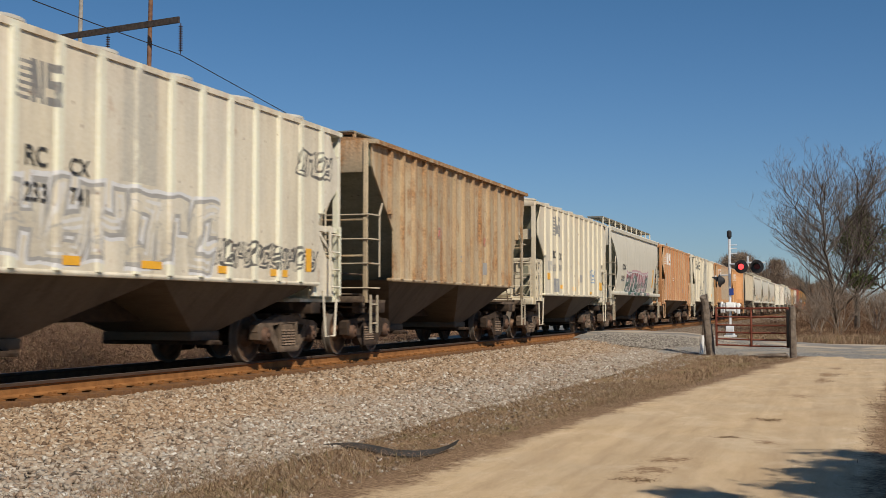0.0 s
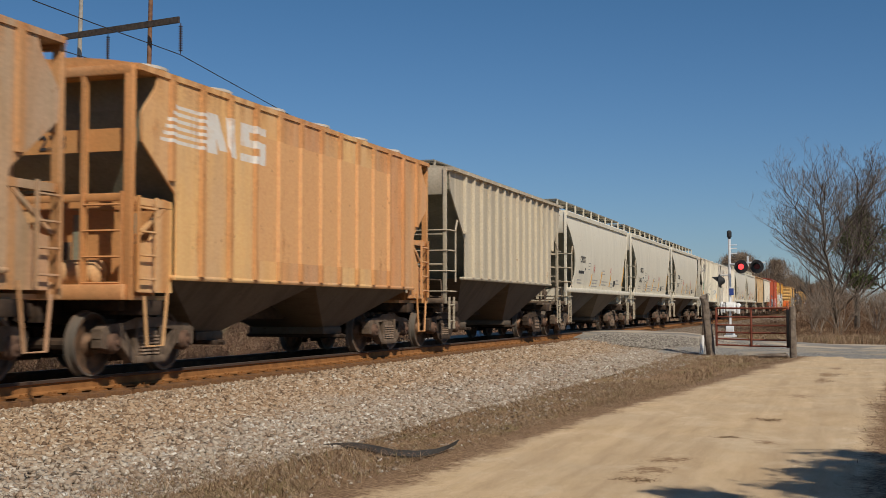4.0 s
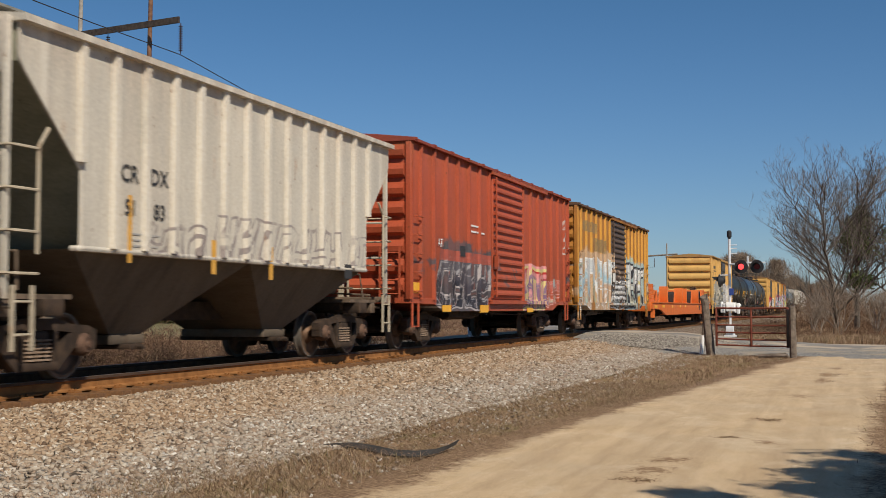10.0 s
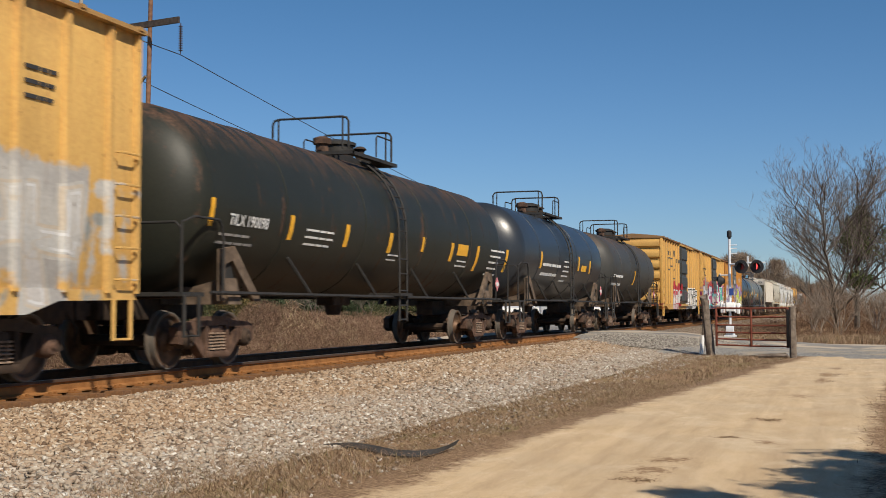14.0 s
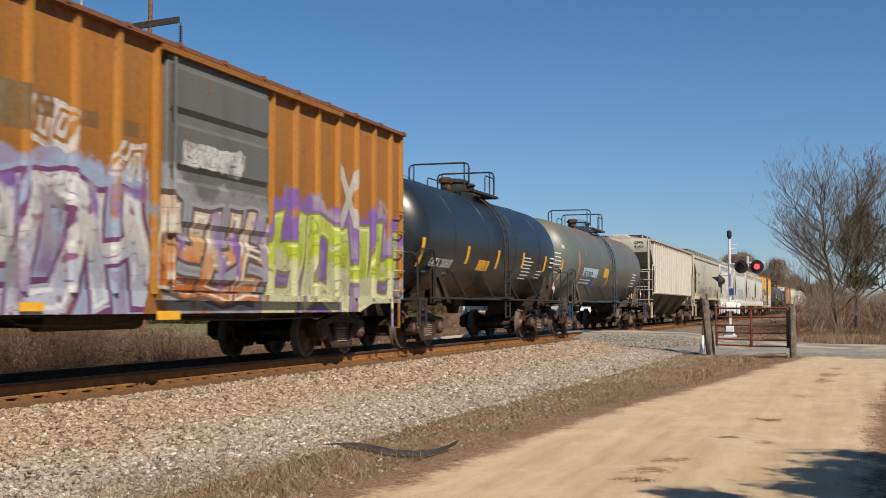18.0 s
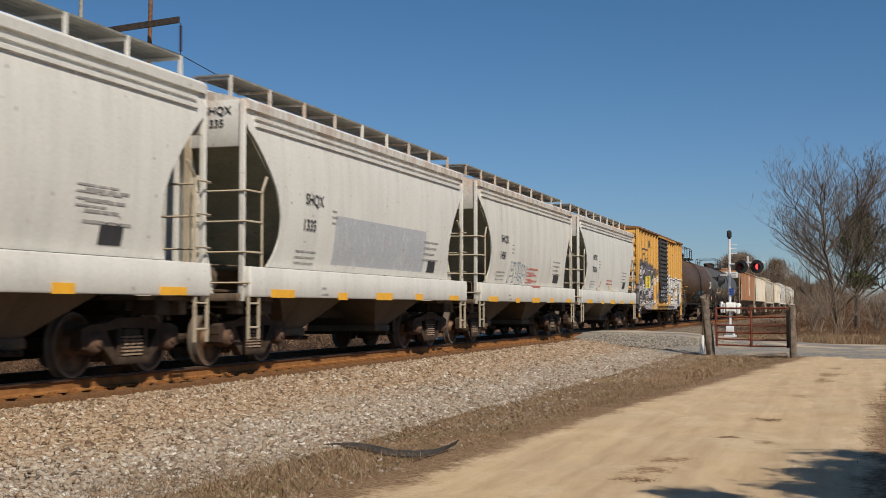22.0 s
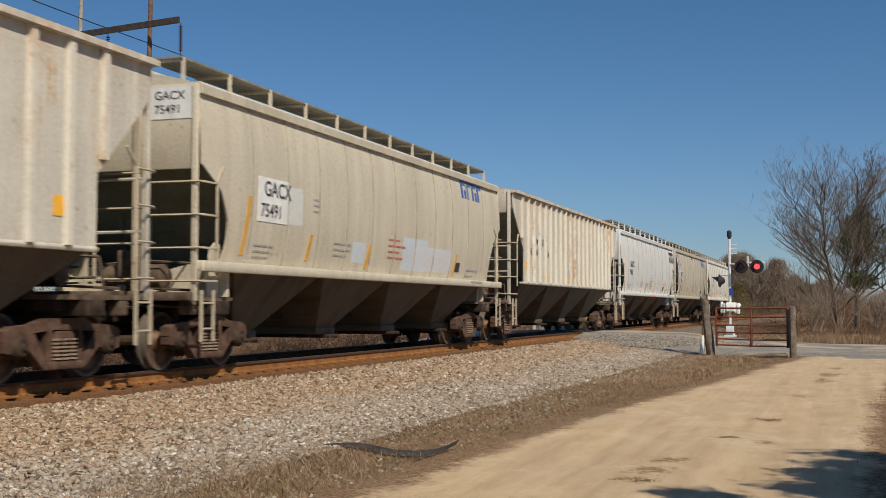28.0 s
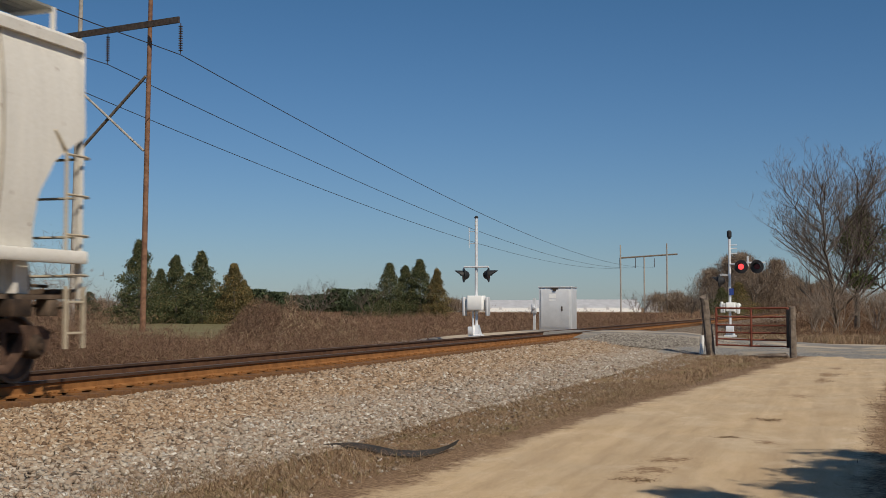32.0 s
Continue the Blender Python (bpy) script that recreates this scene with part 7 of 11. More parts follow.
box_car(28, (0.30, 0.118, 0.017), (0.12, 0.125, 0.12), (0.20, 0.08, 0.04), 0.5, 0.4, "rust-stained yellow boxcar with white and lime sprayed shapes", post=(0.42, 0.185, 0.028))
tank_car(29, (0.014, 0.018, 0.022), 0.1, 0.08, "glossy blue-black tank car with yellow stripes", steel=STEEL_DARK, rough=0.33, gloss=0.5)
tank_car(30, (0.125, 0.135, 0.122), 0.35, 0.35, "grey-green tank car with blue rails", rough=0.42, gloss=0.5, rail_paint=plain("rail_blue", (0.04, 0.055, 0.075), 0.6, 0, 0.3, 4), manway=plain("manway_blue", (0.10, 0.24, 0.36), 0.6, 0, 0.3, 4), rust_c=(0.16, 0.085, 0.045))
rib_hopper(31, (0.53, 0.495, 0.425), 0.2, 0.35, "pale grey long ribbed covered hopper with a rusty roof walkway", False, bays=4, steel=STEEL_RUST, deck=STEEL_RUST)
smooth_hopper(32, (0.57, 0.53, 0.42), 0.1, 0.35, "beige smooth covered hopper with black scrawl", bays=4)
smooth_hopper(33, (0.69, 0.68, 0.635), 0.15, 0.25, "white smooth covered hopper with deep sill", True, steel=STEEL_DARK)
smooth_hopper(34, (0.69, 0.68, 0.635), 0.2, 0.25, "white smooth covered hopper with a grey panel", True, steel=STEEL_DARK)
smooth_hopper(35, (0.69, 0.67, 0.61), 0.35, 0.3, "white smooth covered hopper with rust streaks", True, steel=STEEL_DARK)
smooth_hopper(36, (0.69, 0.68, 0.635), 0.25, 0.25, "white smooth covered hopper with deep sill", True, steel=STEEL_DARK)
box_car(37, (0.62, 0.35, 0.085), (0.045, 0.042, 0.04), (0.24, 0.11, 0.04), 0.35, 0.35, "orange-yellow boxcar with black louvred door and sprayed shapes", True)
tank_car(38, (0.085, 0.048, 0.026), 0.6, 0.2, "rust-brown tank car with blue sprayed scrawl", rust_c=(0.13, 0.065, 0.028))
tank_car(39, (0.080, 0.080, 0.078), 0.2, 0.20, "dark grey tank car with orange stripes")
rib_hopper(40, (0.46, 0.28, 0.17), 0.65, 0.5, "rust-brown ribbed covered hopper with white bands", False, bays=4, rib_c=(0.30, 0.13, 0.06))
rib_hopper(41, CREAM, 0.6, 0.35, "cream ribbed covered hopper with rust spots", False, rust_c=(0.44, 0.24, 0.09), bays=4, board=False, steel=STEEL_RUST)
smooth_hopper(42, (0.60, 0.54, 0.42), 0.1, 0.35, "beige smooth covered hopper with panel seams", bays=4, panels=1.25, steel=STEEL_RUST)
rib_hopper(43, CREAM, 0.6, 0.35, "cream ribbed covered hopper with rust spots", False, rust_c=(0.44, 0.24, 0.09), bays=4, board=False, steel=STEEL_RUST)
smooth_hopper(44, (0.70, 0.70, 0.68), 0.08, 0.2, "white smooth covered hopper with panel seams", bays=4, panels=1.25, steel=STEEL_RUST)
smooth_hopper(45, (0.55, 0.50, 0.40), 0.1, 0.3, "beige smooth covered hopper with a sprayed white figure", bays=4, panels=1.25, steel=STEEL_RUST)
smooth_hopper(46, (0.74, 0.71, 0.64), 0.1, 0.25, "off-white smooth covered hopper, last of the train", bays=4, panels=1.25, steel=STEEL_RUST)
# ---- lettering and painted marks, car by car ----
letters(['020', '04', '1335', '1337', '1450', '15', '200184', '21862', '21874', '21875', '21921', '233', '300', '324', '388', '51', '57', '64', '6429', '741', '750064', '75460', '75465', '75491', '83', '90', '92', '92020', 'ACRX', 'AT', 'CR', 'CRDX', 'CX', 'DX', 'GACX', 'GATX 203600', 'GATX 209679', 'GP', 'GPPX', 'MULX', 'PM', 'PX', 'RC', 'RCC', 'RCCX', 'RX', 'SHQX', 'TILX 190098', 'next', 'load', 'any', 'road', 'RB', '40', 'OX', '552'])
stencil(CAR[1], 'RC', -3.16, 2.5, 0.223, FLAT, STENCIL)
stencil(CAR[1], 'CX', -2.44, 2.47, 0.195, FLAT, STENCIL)
stencil(CAR[1], '233', -3.4, 2.1, 0.207, FLAT, STENCIL)
stencil(CAR[1], '741', -2.41, 2.12, 0.196, FLAT, STENCIL)
plate(CAR[1], 'reflector', -2.44, -2.01, 1.4, 1.51, FLAT, REFLECT, 0)
plate(CAR[1], 'reflector', -0.68, -0.2, 1.41, 1.51, FLAT, REFLECT, 0)
plate(CAR[1], 'reflector', 1.32, 1.71, 1.4, 1.51, FLAT, REFLECT, 0)
plate(CAR[1], 'reflector', 3.01, 3.62, 1.4, 1.51, FLAT, REFLECT, 0)
plate(CAR[1], 'reflector', 4.34, 4.54, 1.51, 1.9, FLAT, REFLECT, 0)
ring_mark(CAR[2], -1.77, 2.57, 0.123, FLAT, RED_INK)
ring_mark(CAR[2], 1.83, 2.56, 0.114, FLAT, RED_INK)
plate(CAR[2], 'mark', 1.56, 2.18, 1.73, 2.03, FLAT, STENCIL_GREY, 0)
bars(CAR[2], -0.18, 2.09, 0.46, 2, FLAT, STENCIL_GREY, 0.047, 0.1)
stencil(CAR[3], 'RC', -3.1, 2.46, 0.226, FLAT, STENCIL)
stencil(CAR[3], 'CX', -2.43, 2.43, 0.21, FLAT, STENCIL)
stencil(CAR[3], '233', -3.29, 2.06, 0.192, FLAT, STENCIL_GREY)
stencil(CAR[3], '300', -2.37, 2.09, 0.185, FLAT, STENCIL_GREY)
plate(CAR[3], 'reflector', -4.17, -3.82, 1.77, 1.97, FLAT, REFLECT, 0)
plate(CAR[3], 'reflector', -2.41, -1.92, 1.51, 1.63, FLAT, REFLECT, 0)
plate(CAR[3], 'reflector', -0.55, -0.05, 1.47, 1.59, FLAT, REFLECT, 0)
plate(CAR[3], 'reflector', 4.1, 4.52, 1.54, 1.83, FLAT, REFLECT, 0)
plate(CAR[3], 'reflector', 2.28, 2.62, 1.38, 1.46, FLAT, REFLECT, 0)
stencil(CAR[4], 'CRDX', -3.98, 2.48, 0.216, CURVE, STENCIL)
stencil(CAR[4], '21921', -4.12, 2.03, 0.202, CURVE, STENCIL)
bars(CAR[4], -2.41, 2.39, 0.93, 3, CURVE, STENCIL_GREY, 0.071, 0.149)
plate(CAR[4], 'mark', 4.25, 4.47, 1.85, 2.7, CURVE, REFLECT, 0)
plate(CAR[5], 'mark', 0.24, 0.58, 1.88, 2.0, FLAT, STENCIL_GREY, 0)
plate(CAR[5], 'mark', 1.95, 2.34, 1.74, 1.98, FLAT, STENCIL_GREY, 0)
bars(CAR[5], -1.96, 2.44, 0.87, 2, FLAT, STENCIL_WHITE, 0.053, 0.112)
stencil(CAR[6], 'RCC', -3.29, 2.39, 0.251, FLAT, STENCIL)
stencil(CAR[6], '233', -3.34, 2.08, 0.225, FLAT, STENCIL)
stencil(CAR[6], '324', -2.4, 2.11, 0.2, FLAT, STENCIL)
plate(CAR[6], 'reflector', -2.4, -1.95, 1.42, 1.5, FLAT, REFLECT, 0)
plate(CAR[6], 'reflector', -0.58, -0.09, 1.41, 1.51, FLAT, REFLECT, 0)
plate(CAR[6], 'reflector', 0.27, 0.87, 1.38, 1.48, FLAT, REFLECT, 0)
plate(CAR[6], 'reflector', 2.04, 2.71, 1.38, 1.54, FLAT, REFLECT, 0)
plate(CAR[6], 'reflector', 4.04, 4.58, 1.63, 1.84, FLAT, REFLECT, 0)
bars(CAR[6], -3.24, 1.72, 0.3, 3, FLAT, STENCIL_GREY, 0.032, 0.066)
bars(CAR[6], -0.58, 1.87, 0.4, 3, FLAT, STENCIL_GREY, 0.037, 0.079)
plate(CAR[6], 'mark', 0.71, 0.87, 1.79, 1.95, FLAT, STENCIL_GREY, 0)
plate(CAR[6], 'mark', -0.64, -0.54, 2.51, 2.62, FLAT, STENCIL, 0)
plate(CAR[7], 'mark', -6.66, -5.34, 3.08, 3.18, FLAT, STENCIL_WHITE, 0)
stencil(CAR[7], '233', -3.53, 2.08, 0.242, FLAT, STENCIL_GREY)
plate(CAR[7], 'reflector', -4.35, -3.79, 1.37, 1.5, FLAT, REFLECT, 0)
plate(CAR[7], 'reflector', -1.58, -0.72, 1.34, 1.48, FLAT, REFLECT, 0)
stencil(CAR[10], 'CRDX', -3.88, 2.48, 0.211, CURVE, STENCIL)
bars(CAR[10], -4.03, 2.09, 1.18, 1, CURVE, STENCIL, 0.152, 0.32)
bars(CAR[10], -2.42, 2.47, 0.32, 3, CURVE, STENCIL_GREY, 0.051, 0.107)
ring_mark(CAR[10], -1.39, 2.31, 0.139, CURVE, RED_INK)
ring_mark(CAR[10], 1.9, 2.32, 0.134, CURVE, RED_INK)
plate(CAR[10], 'mark', -1.85, -1.73, 1.67, 2.11, CURVE, GOLD_INK, 0.08)
plate(CAR[10], 'mark', -0.02, 0.1, 1.71, 2.25, CURVE, GOLD_INK, 0.08)
plate(CAR[10], 'mark', 1.86, 1.98, 1.71, 2.17, CURVE, GOLD_INK, 0.08)
plate(CAR[10], 'mark', 4.56, 4.68, 1.8, 2.56, CURVE, GOLD_INK, 0.08)
plate(CAR[10], 'mark', 2.69, 3.05, 1.74, 1.96, CURVE, STENCIL, 0)
bars(CAR[10], -1.53, 1.89, 1.03, 3, CURVE, STENCIL_GREY, 0.053, 0.112)
bars(CAR[10], 0.22, 2.27, 0.59, 2, CURVE, STENCIL_GREY, 0.057, 0.12)
bars(CAR[10], 0.28, 1.87, 1.19, 2, CURVE, STENCIL_GREY, 0.057, 0.12)
bars(CAR[10], 2.09, 1.82, 0.53, 2, CURVE, STENCIL_GREY, 0.061, 0.128)
plate(CAR[10], 'mark', -3.02, -2.9, 2.22, 2.29, CURVE, STENCIL, 0)
bars(CAR[10], -4.08, 1.85, 0.81, 2, CURVE, STENCIL_GREY, 0.047, 0.1)
bars(CAR[10], 3.17, 1.96, 0.82, 2, CURVE, STENCIL_GREY, 0.064, 0.133)
stencil(CAR[11], 'CRDX', -3.88, 2.48, 0.211, CURVE, STENCIL)
stencil(CAR[11], '21862', -4.03, 2.05, 0.2, CURVE, STENCIL)
bars(CAR[11], -2.42, 2.47, 0.32, 3, CURVE, STENCIL_GREY, 0.051, 0.107)
ring_mark(CAR[11], -1.39, 2.31, 0.139, CURVE, RED_INK)
ring_mark(CAR[11], 1.9, 2.32, 0.134, CURVE, RED_INK)
plate(CAR[11], 'mark', -1.85, -1.73, 1.67, 2.11, CURVE, GOLD_INK, 0.08)
plate(CAR[11], 'mark', -0.02, 0.1, 1.71, 2.25, CURVE, GOLD_INK, 0.08)
plate(CAR[11], 'mark', 1.86, 1.98, 1.71, 2.17, CURVE, GOLD_INK, 0.08)
plate(CAR[11], 'mark', 4.56, 4.68, 1.8, 2.56, CURVE, GOLD_INK, 0.08)
plate(CAR[11], 'mark', 2.69, 3.05, 1.74, 1.96, CURVE, STENCIL, 0)
bars(CAR[11], -1.53, 1.89, 1.03, 3, CURVE, STENCIL_GREY, 0.053, 0.112)
bars(CAR[11], 0.22, 2.27, 0.59, 2, CURVE, STENCIL_GREY, 0.057, 0.12)
bars(CAR[11], 0.28, 1.87, 1.19, 2, CURVE, STENCIL_GREY, 0.057, 0.12)
bars(CAR[11], 2.09, 1.82, 0.53, 2, CURVE, STENCIL_GREY, 0.061, 0.128)
plate(CAR[11], 'mark', -3.02, -2.9, 2.22, 2.29, CURVE, STENCIL, 0)
bars(CAR[11], -4.08, 1.85, 0.81, 2, CURVE, STENCIL_GREY, 0.047, 0.1)
bars(CAR[11], 3.17, 1.96, 0.82, 2, CURVE, STENCIL_GREY, 0.064, 0.133)
stencil(CAR[12], 'CRDX', -3.88, 2.48, 0.211, CURVE, STENCIL)
stencil(CAR[12], '21874', -4.03, 2.05, 0.2, CURVE, STENCIL)
bars(CAR[12], -2.42, 2.47, 0.32, 3, CURVE, STENCIL_GREY, 0.051, 0.107)
ring_mark(CAR[12], -1.39, 2.31, 0.139, CURVE, RED_INK)
ring_mark(CAR[12], 1.9, 2.32, 0.134, CURVE, RED_INK)
plate(CAR[12], 'mark', -1.85, -1.73, 1.67, 2.11, CURVE, GOLD_INK, 0.08)
plate(CAR[12], 'mark', -0.02, 0.1, 1.71, 2.25, CURVE, GOLD_INK, 0.08)
plate(CAR[12], 'mark', 1.86, 1.98, 1.71, 2.17, CURVE, GOLD_INK, 0.08)
plate(CAR[12], 'mark', 4.56, 4.68, 1.8, 2.56, CURVE, GOLD_INK, 0.08)
plate(CAR[12], 'mark', 2.69, 3.05, 1.74, 1.96, CURVE, STENCIL, 0)
bars(CAR[12], -1.53, 1.89, 1.03, 3, CURVE, STENCIL_GREY, 0.053, 0.112)
bars(CAR[12], 0.22, 2.27, 0.59, 2, CURVE, STENCIL_GREY, 0.057, 0.12)
bars(CAR[12], 0.28, 1.87, 1.19, 2, CURVE, STENCIL_GREY, 0.057, 0.12)
bars(CAR[12], 2.09, 1.82, 0.53, 2, CURVE, STENCIL_GREY, 0.061, 0.128)
plate(CAR[12], 'mark', -3.02, -2.9, 2.22, 2.29, CURVE, STENCIL, 0)
bars(CAR[12], -4.08, 1.85, 0.81, 2, CURVE, STENCIL_GREY, 0.047, 0.1)
bars(CAR[12], 3.17, 1.96, 0.82, 2, CURVE, STENCIL_GREY, 0.064, 0.133)
stencil(CAR[15], 'CRDX', -3.88, 2.48, 0.211, CURVE, STENCIL)
stencil(CAR[15], '21875', -4.03, 2.05, 0.2, CURVE, STENCIL)
bars(CAR[15], -2.42, 2.47, 0.32, 3, CURVE, STENCIL_GREY, 0.051, 0.107)
ring_mark(CAR[15], -1.39, 2.31, 0.139, CURVE, RED_INK)
ring_mark(CAR[15], 1.9, 2.32, 0.134, CURVE, RED_INK)
plate(CAR[15], 'mark', -1.85, -1.73, 1.67, 2.11, CURVE, GOLD_INK, 0.08)
plate(CAR[15], 'mark', -0.02, 0.1, 1.71, 2.25, CURVE, GOLD_INK, 0.08)
plate(CAR[15], 'mark', 1.86, 1.98, 1.71, 2.17, CURVE, GOLD_INK, 0.08)
plate(CAR[15], 'mark', 4.56, 4.68, 1.8, 2.56, CURVE, GOLD_INK, 0.08)
plate(CAR[15], 'mark', 2.69, 3.05, 1.74, 1.96, CURVE, STENCIL, 0)
bars(CAR[15], -1.53, 1.89, 1.03, 3, CURVE, STENCIL_GREY, 0.053, 0.112)
bars(CAR[15], 0.22, 2.27, 0.59, 2, CURVE, STENCIL_GREY, 0.057, 0.12)
bars(CAR[15], 0.28, 1.87, 1.19, 2, CURVE, STENCIL_GREY, 0.057, 0.12)
bars(CAR[15], 2.09, 1.82, 0.53, 2, CURVE, STENCIL_GREY, 0.061, 0.128)
plate(CAR[15], 'mark', -3.02, -2.9, 2.22, 2.29, CURVE, STENCIL, 0)
bars(CAR[15], -4.08, 1.85, 0.81, 2, CURVE, STENCIL_GREY, 0.047, 0.1)
bars(CAR[15], 3.17, 1.96, 0.82, 2, CURVE, STENCIL_GREY, 0.064, 0.133)
stencil(CAR[16], 'CRDX', -3.88, 2.48, 0.211, CURVE, STENCIL)
bars(CAR[16], -4.03, 2.09, 1.18, 1, CURVE, STENCIL, 0.152, 0.32)
bars(CAR[16], -2.42, 2.47, 0.32, 3, CURVE, STENCIL_GREY, 0.051, 0.107)
ring_mark(CAR[16], -1.39, 2.31, 0.139, CURVE, RED_INK)
ring_mark(CAR[16], 1.9, 2.32, 0.134, CURVE, RED_INK)
plate(CAR[16], 'mark', -1.85, -1.73, 1.67, 2.11, CURVE, GOLD_INK, 0.08)
plate(CAR[16], 'mark', -0.02, 0.1, 1.71, 2.25, CURVE, GOLD_INK, 0.08)
plate(CAR[16], 'mark', 1.86, 1.98, 1.71, 2.17, CURVE, GOLD_INK, 0.08)
plate(CAR[16], 'mark', 4.56, 4.68, 1.8, 2.56, CURVE, GOLD_INK, 0.08)
plate(CAR[16], 'mark', 2.69, 3.05, 1.74, 1.96, CURVE, STENCIL, 0)
bars(CAR[16], -1.53, 1.89, 1.03, 3, CURVE, STENCIL_GREY, 0.053, 0.112)
bars(CAR[16], 0.22, 2.27, 0.59, 2, CURVE, STENCIL_GREY, 0.057, 0.12)
bars(CAR[16], 0.28, 1.87, 1.19, 2, CURVE, STENCIL_GREY, 0.057, 0.12)
bars(CAR[16], 2.09, 1.82, 0.53, 2, CURVE, STENCIL_GREY, 0.061, 0.128)
plate(CAR[16], 'mark', -3.02, -2.9, 2.22, 2.29, CURVE, STENCIL, 0)
bars(CAR[16], -4.08, 1.85, 0.81, 2, CURVE, STENCIL_GREY, 0.047, 0.1)
bars(CAR[16], 3.17, 1.96, 0.82, 2, CURVE, STENCIL_GREY, 0.064, 0.133)
stencil(CAR[13], 'RCCX', -3.55, 2.47, 0.157, FLAT, STENCIL)
stencil(CAR[13], '233', -3.64, 2.08, 0.203, FLAT, STENCIL_GREY)
stencil(CAR[13], '388', -2.68, 2.08, 0.205, FLAT, STENCIL_GREY)
plate(CAR[13], 'mark', -4.3, -4.2, 2.08, 2.5, FLAT, GREEN_INK, 0)
plate(CAR[13], 'mark', -4.44, -4.08, 2.29, 2.35, FLAT, GREEN_INK, 0)
plate(CAR[13], 'reflector', -4.47, -4.11, 1.79, 1.99, FLAT, REFLECT, 0)
plate(CAR[13], 'reflector', -2.72, -2.2, 1.42, 1.55, FLAT, REFLECT, 0)
plate(CAR[13], 'reflector', 0.07, 0.57, 1.36, 1.52, FLAT, REFLECT, 0)
plate(CAR[13], 'reflector', 1.92, 2.4, 1.37, 1.52, FLAT, REFLECT, 0)
plate(CAR[13], 'reflector', 3.85, 4.22, 1.54, 1.85, FLAT, REFLECT, 0)
plate(CAR[13], 'mark', 0.05, 0.59, 1.8, 2.03, FLAT, STENCIL_GREY, 0)
plate(CAR[13], 'mark', -3.64, -3.17, 1.5, 1.76, FLAT, STENCIL_GREY, 0)
stencil(CAR[14], 'RCCX', -3.47, 2.45, 0.173, FLAT, STENCIL_GREY)
stencil(CAR[14], '233', -3.53, 2.05, 0.216, FLAT, STENCIL_GREY)
stencil(CAR[14], '57', -2.41, 2.09, 0.203, FLAT, STENCIL_GREY)
plate(CAR[14], 'mark', 2.05, 2.36, 1.66, 1.9, FLAT, STENCIL_GREY, 0)
plate(CAR[14], 'mark', 2.2, 2.59, 1.69, 1.9, FLAT, STENCIL_GREY, 0)
plate(CAR[14], 'reflector', 2.94, 3.05, 1.49, 1.91, FLAT, REFLECT, 0)
plate(CAR[14], 'reflector', 4.81, 4.93, 1.48, 2.33, FLAT, REFLECT, 0)
bars(CAR[14], 3.16, 1.97, 0.31, 3, FLAT, STENCIL_GREY, 0.035, 0.073)
plate(CAR[17], 'mark', 1.7, 2.31, 1.66, 1.99, FLAT, STENCIL_GREY, 0)
bars(CAR[17], -4.92, 2.02, 0.73, 3, FLAT, STENCIL_GREY, 0.053, 0.112)
stencil(CAR[18], 'CR', -3.45, 2.5, 0.215, FLAT, STENCIL)
stencil(CAR[18], 'DX', -2.73, 2.51, 0.21, FLAT, STENCIL)
stencil(CAR[18], '51', -3.47, 2.08, 0.194, FLAT, STENCIL)
stencil(CAR[18], '83', -2.73, 2.06, 0.202, FLAT, STENCIL)
plate(CAR[18], 'mark', -1.38, -1.26, 1.38, 1.87, FLAT, GOLD_INK, 0)
plate(CAR[18], 'mark', 0.45, 0.57, 1.34, 1.86, FLAT, GOLD_INK, 0)
plate(CAR[18], 'mark', -3.52, -3.44, 1.47, 2.33, FLAT, GOLD_INK, 0)
plate(CAR[18], 'mark', 3.49, 3.81, 1.43, 1.69, FLAT, STENCIL, 0)
bars(CAR[18], -3.43, 1.83, 0.67, 3, FLAT, STENCIL_GREY, 0.036, 0.075)
plate(CAR[19], 'reflector', -7.59, -7.02, 1.23, 1.44, BOXS, REFLECT, 0)
plate(CAR[19], 'reflector', -5.62, -5.0, 0.81, 0.96, BOXS, REFLECT, 0)
plate(CAR[19], 'reflector', -2.61, -1.9, 0.78, 0.97, BOXS, REFLECT, 0)
plate(CAR[19], 'reflector', 2.12, 2.78, 0.77, 0.9, BOXS, REFLECT, 0)
stencil(CAR[19], 'AT', -5.83, 2.29, 0.178, BOXS, STENCIL_WHITE)
bars(CAR[19], -3.44, 2.9, 1.38, 2, BOXS, STENCIL_WHITE, 0.069, 0.145)
plate(CAR[19], 'mark', -4.22, -3.76, 2.13, 2.38, BOXS, STENCIL, 0)
plate(CAR[19], 'mark', 5.53, 5.76, 1.55, 1.81, BOXS, STENCIL_GREY, 0)
plate(CAR[19], 'reflector', 6.98, 7.41, 1.23, 1.42, BOXS, REFLECT, 0)
bars(CAR[22], 3.71, 3.53, 0.59, 3, BOXS, STENCIL, 0.076, 0.16)
bars(CAR[22], 5.4, 3.6, 0.64, 3, BOXS, STENCIL, 0.08, 0.168)
bars(CAR[27], 3.78, 3.35, 0.45, 3, BOXS, STENCIL, 0.061, 0.128)
bars(CAR[27], 5.94, 3.34, 0.44, 3, BOXS, STENCIL, 0.066, 0.139)
stencil(CAR[37], 'next', 3.60, 3.60, 0.15, BOXS, STENCIL)
stencil(CAR[37], 'load', 3.60, 3.36, 0.15, BOXS, STENCIL)
stencil(CAR[37], 'any', 5.22, 3.60, 0.15, BOXS, STENCIL)
stencil(CAR[37], 'road', 5.22, 3.36, 0.15, BOXS, STENCIL)
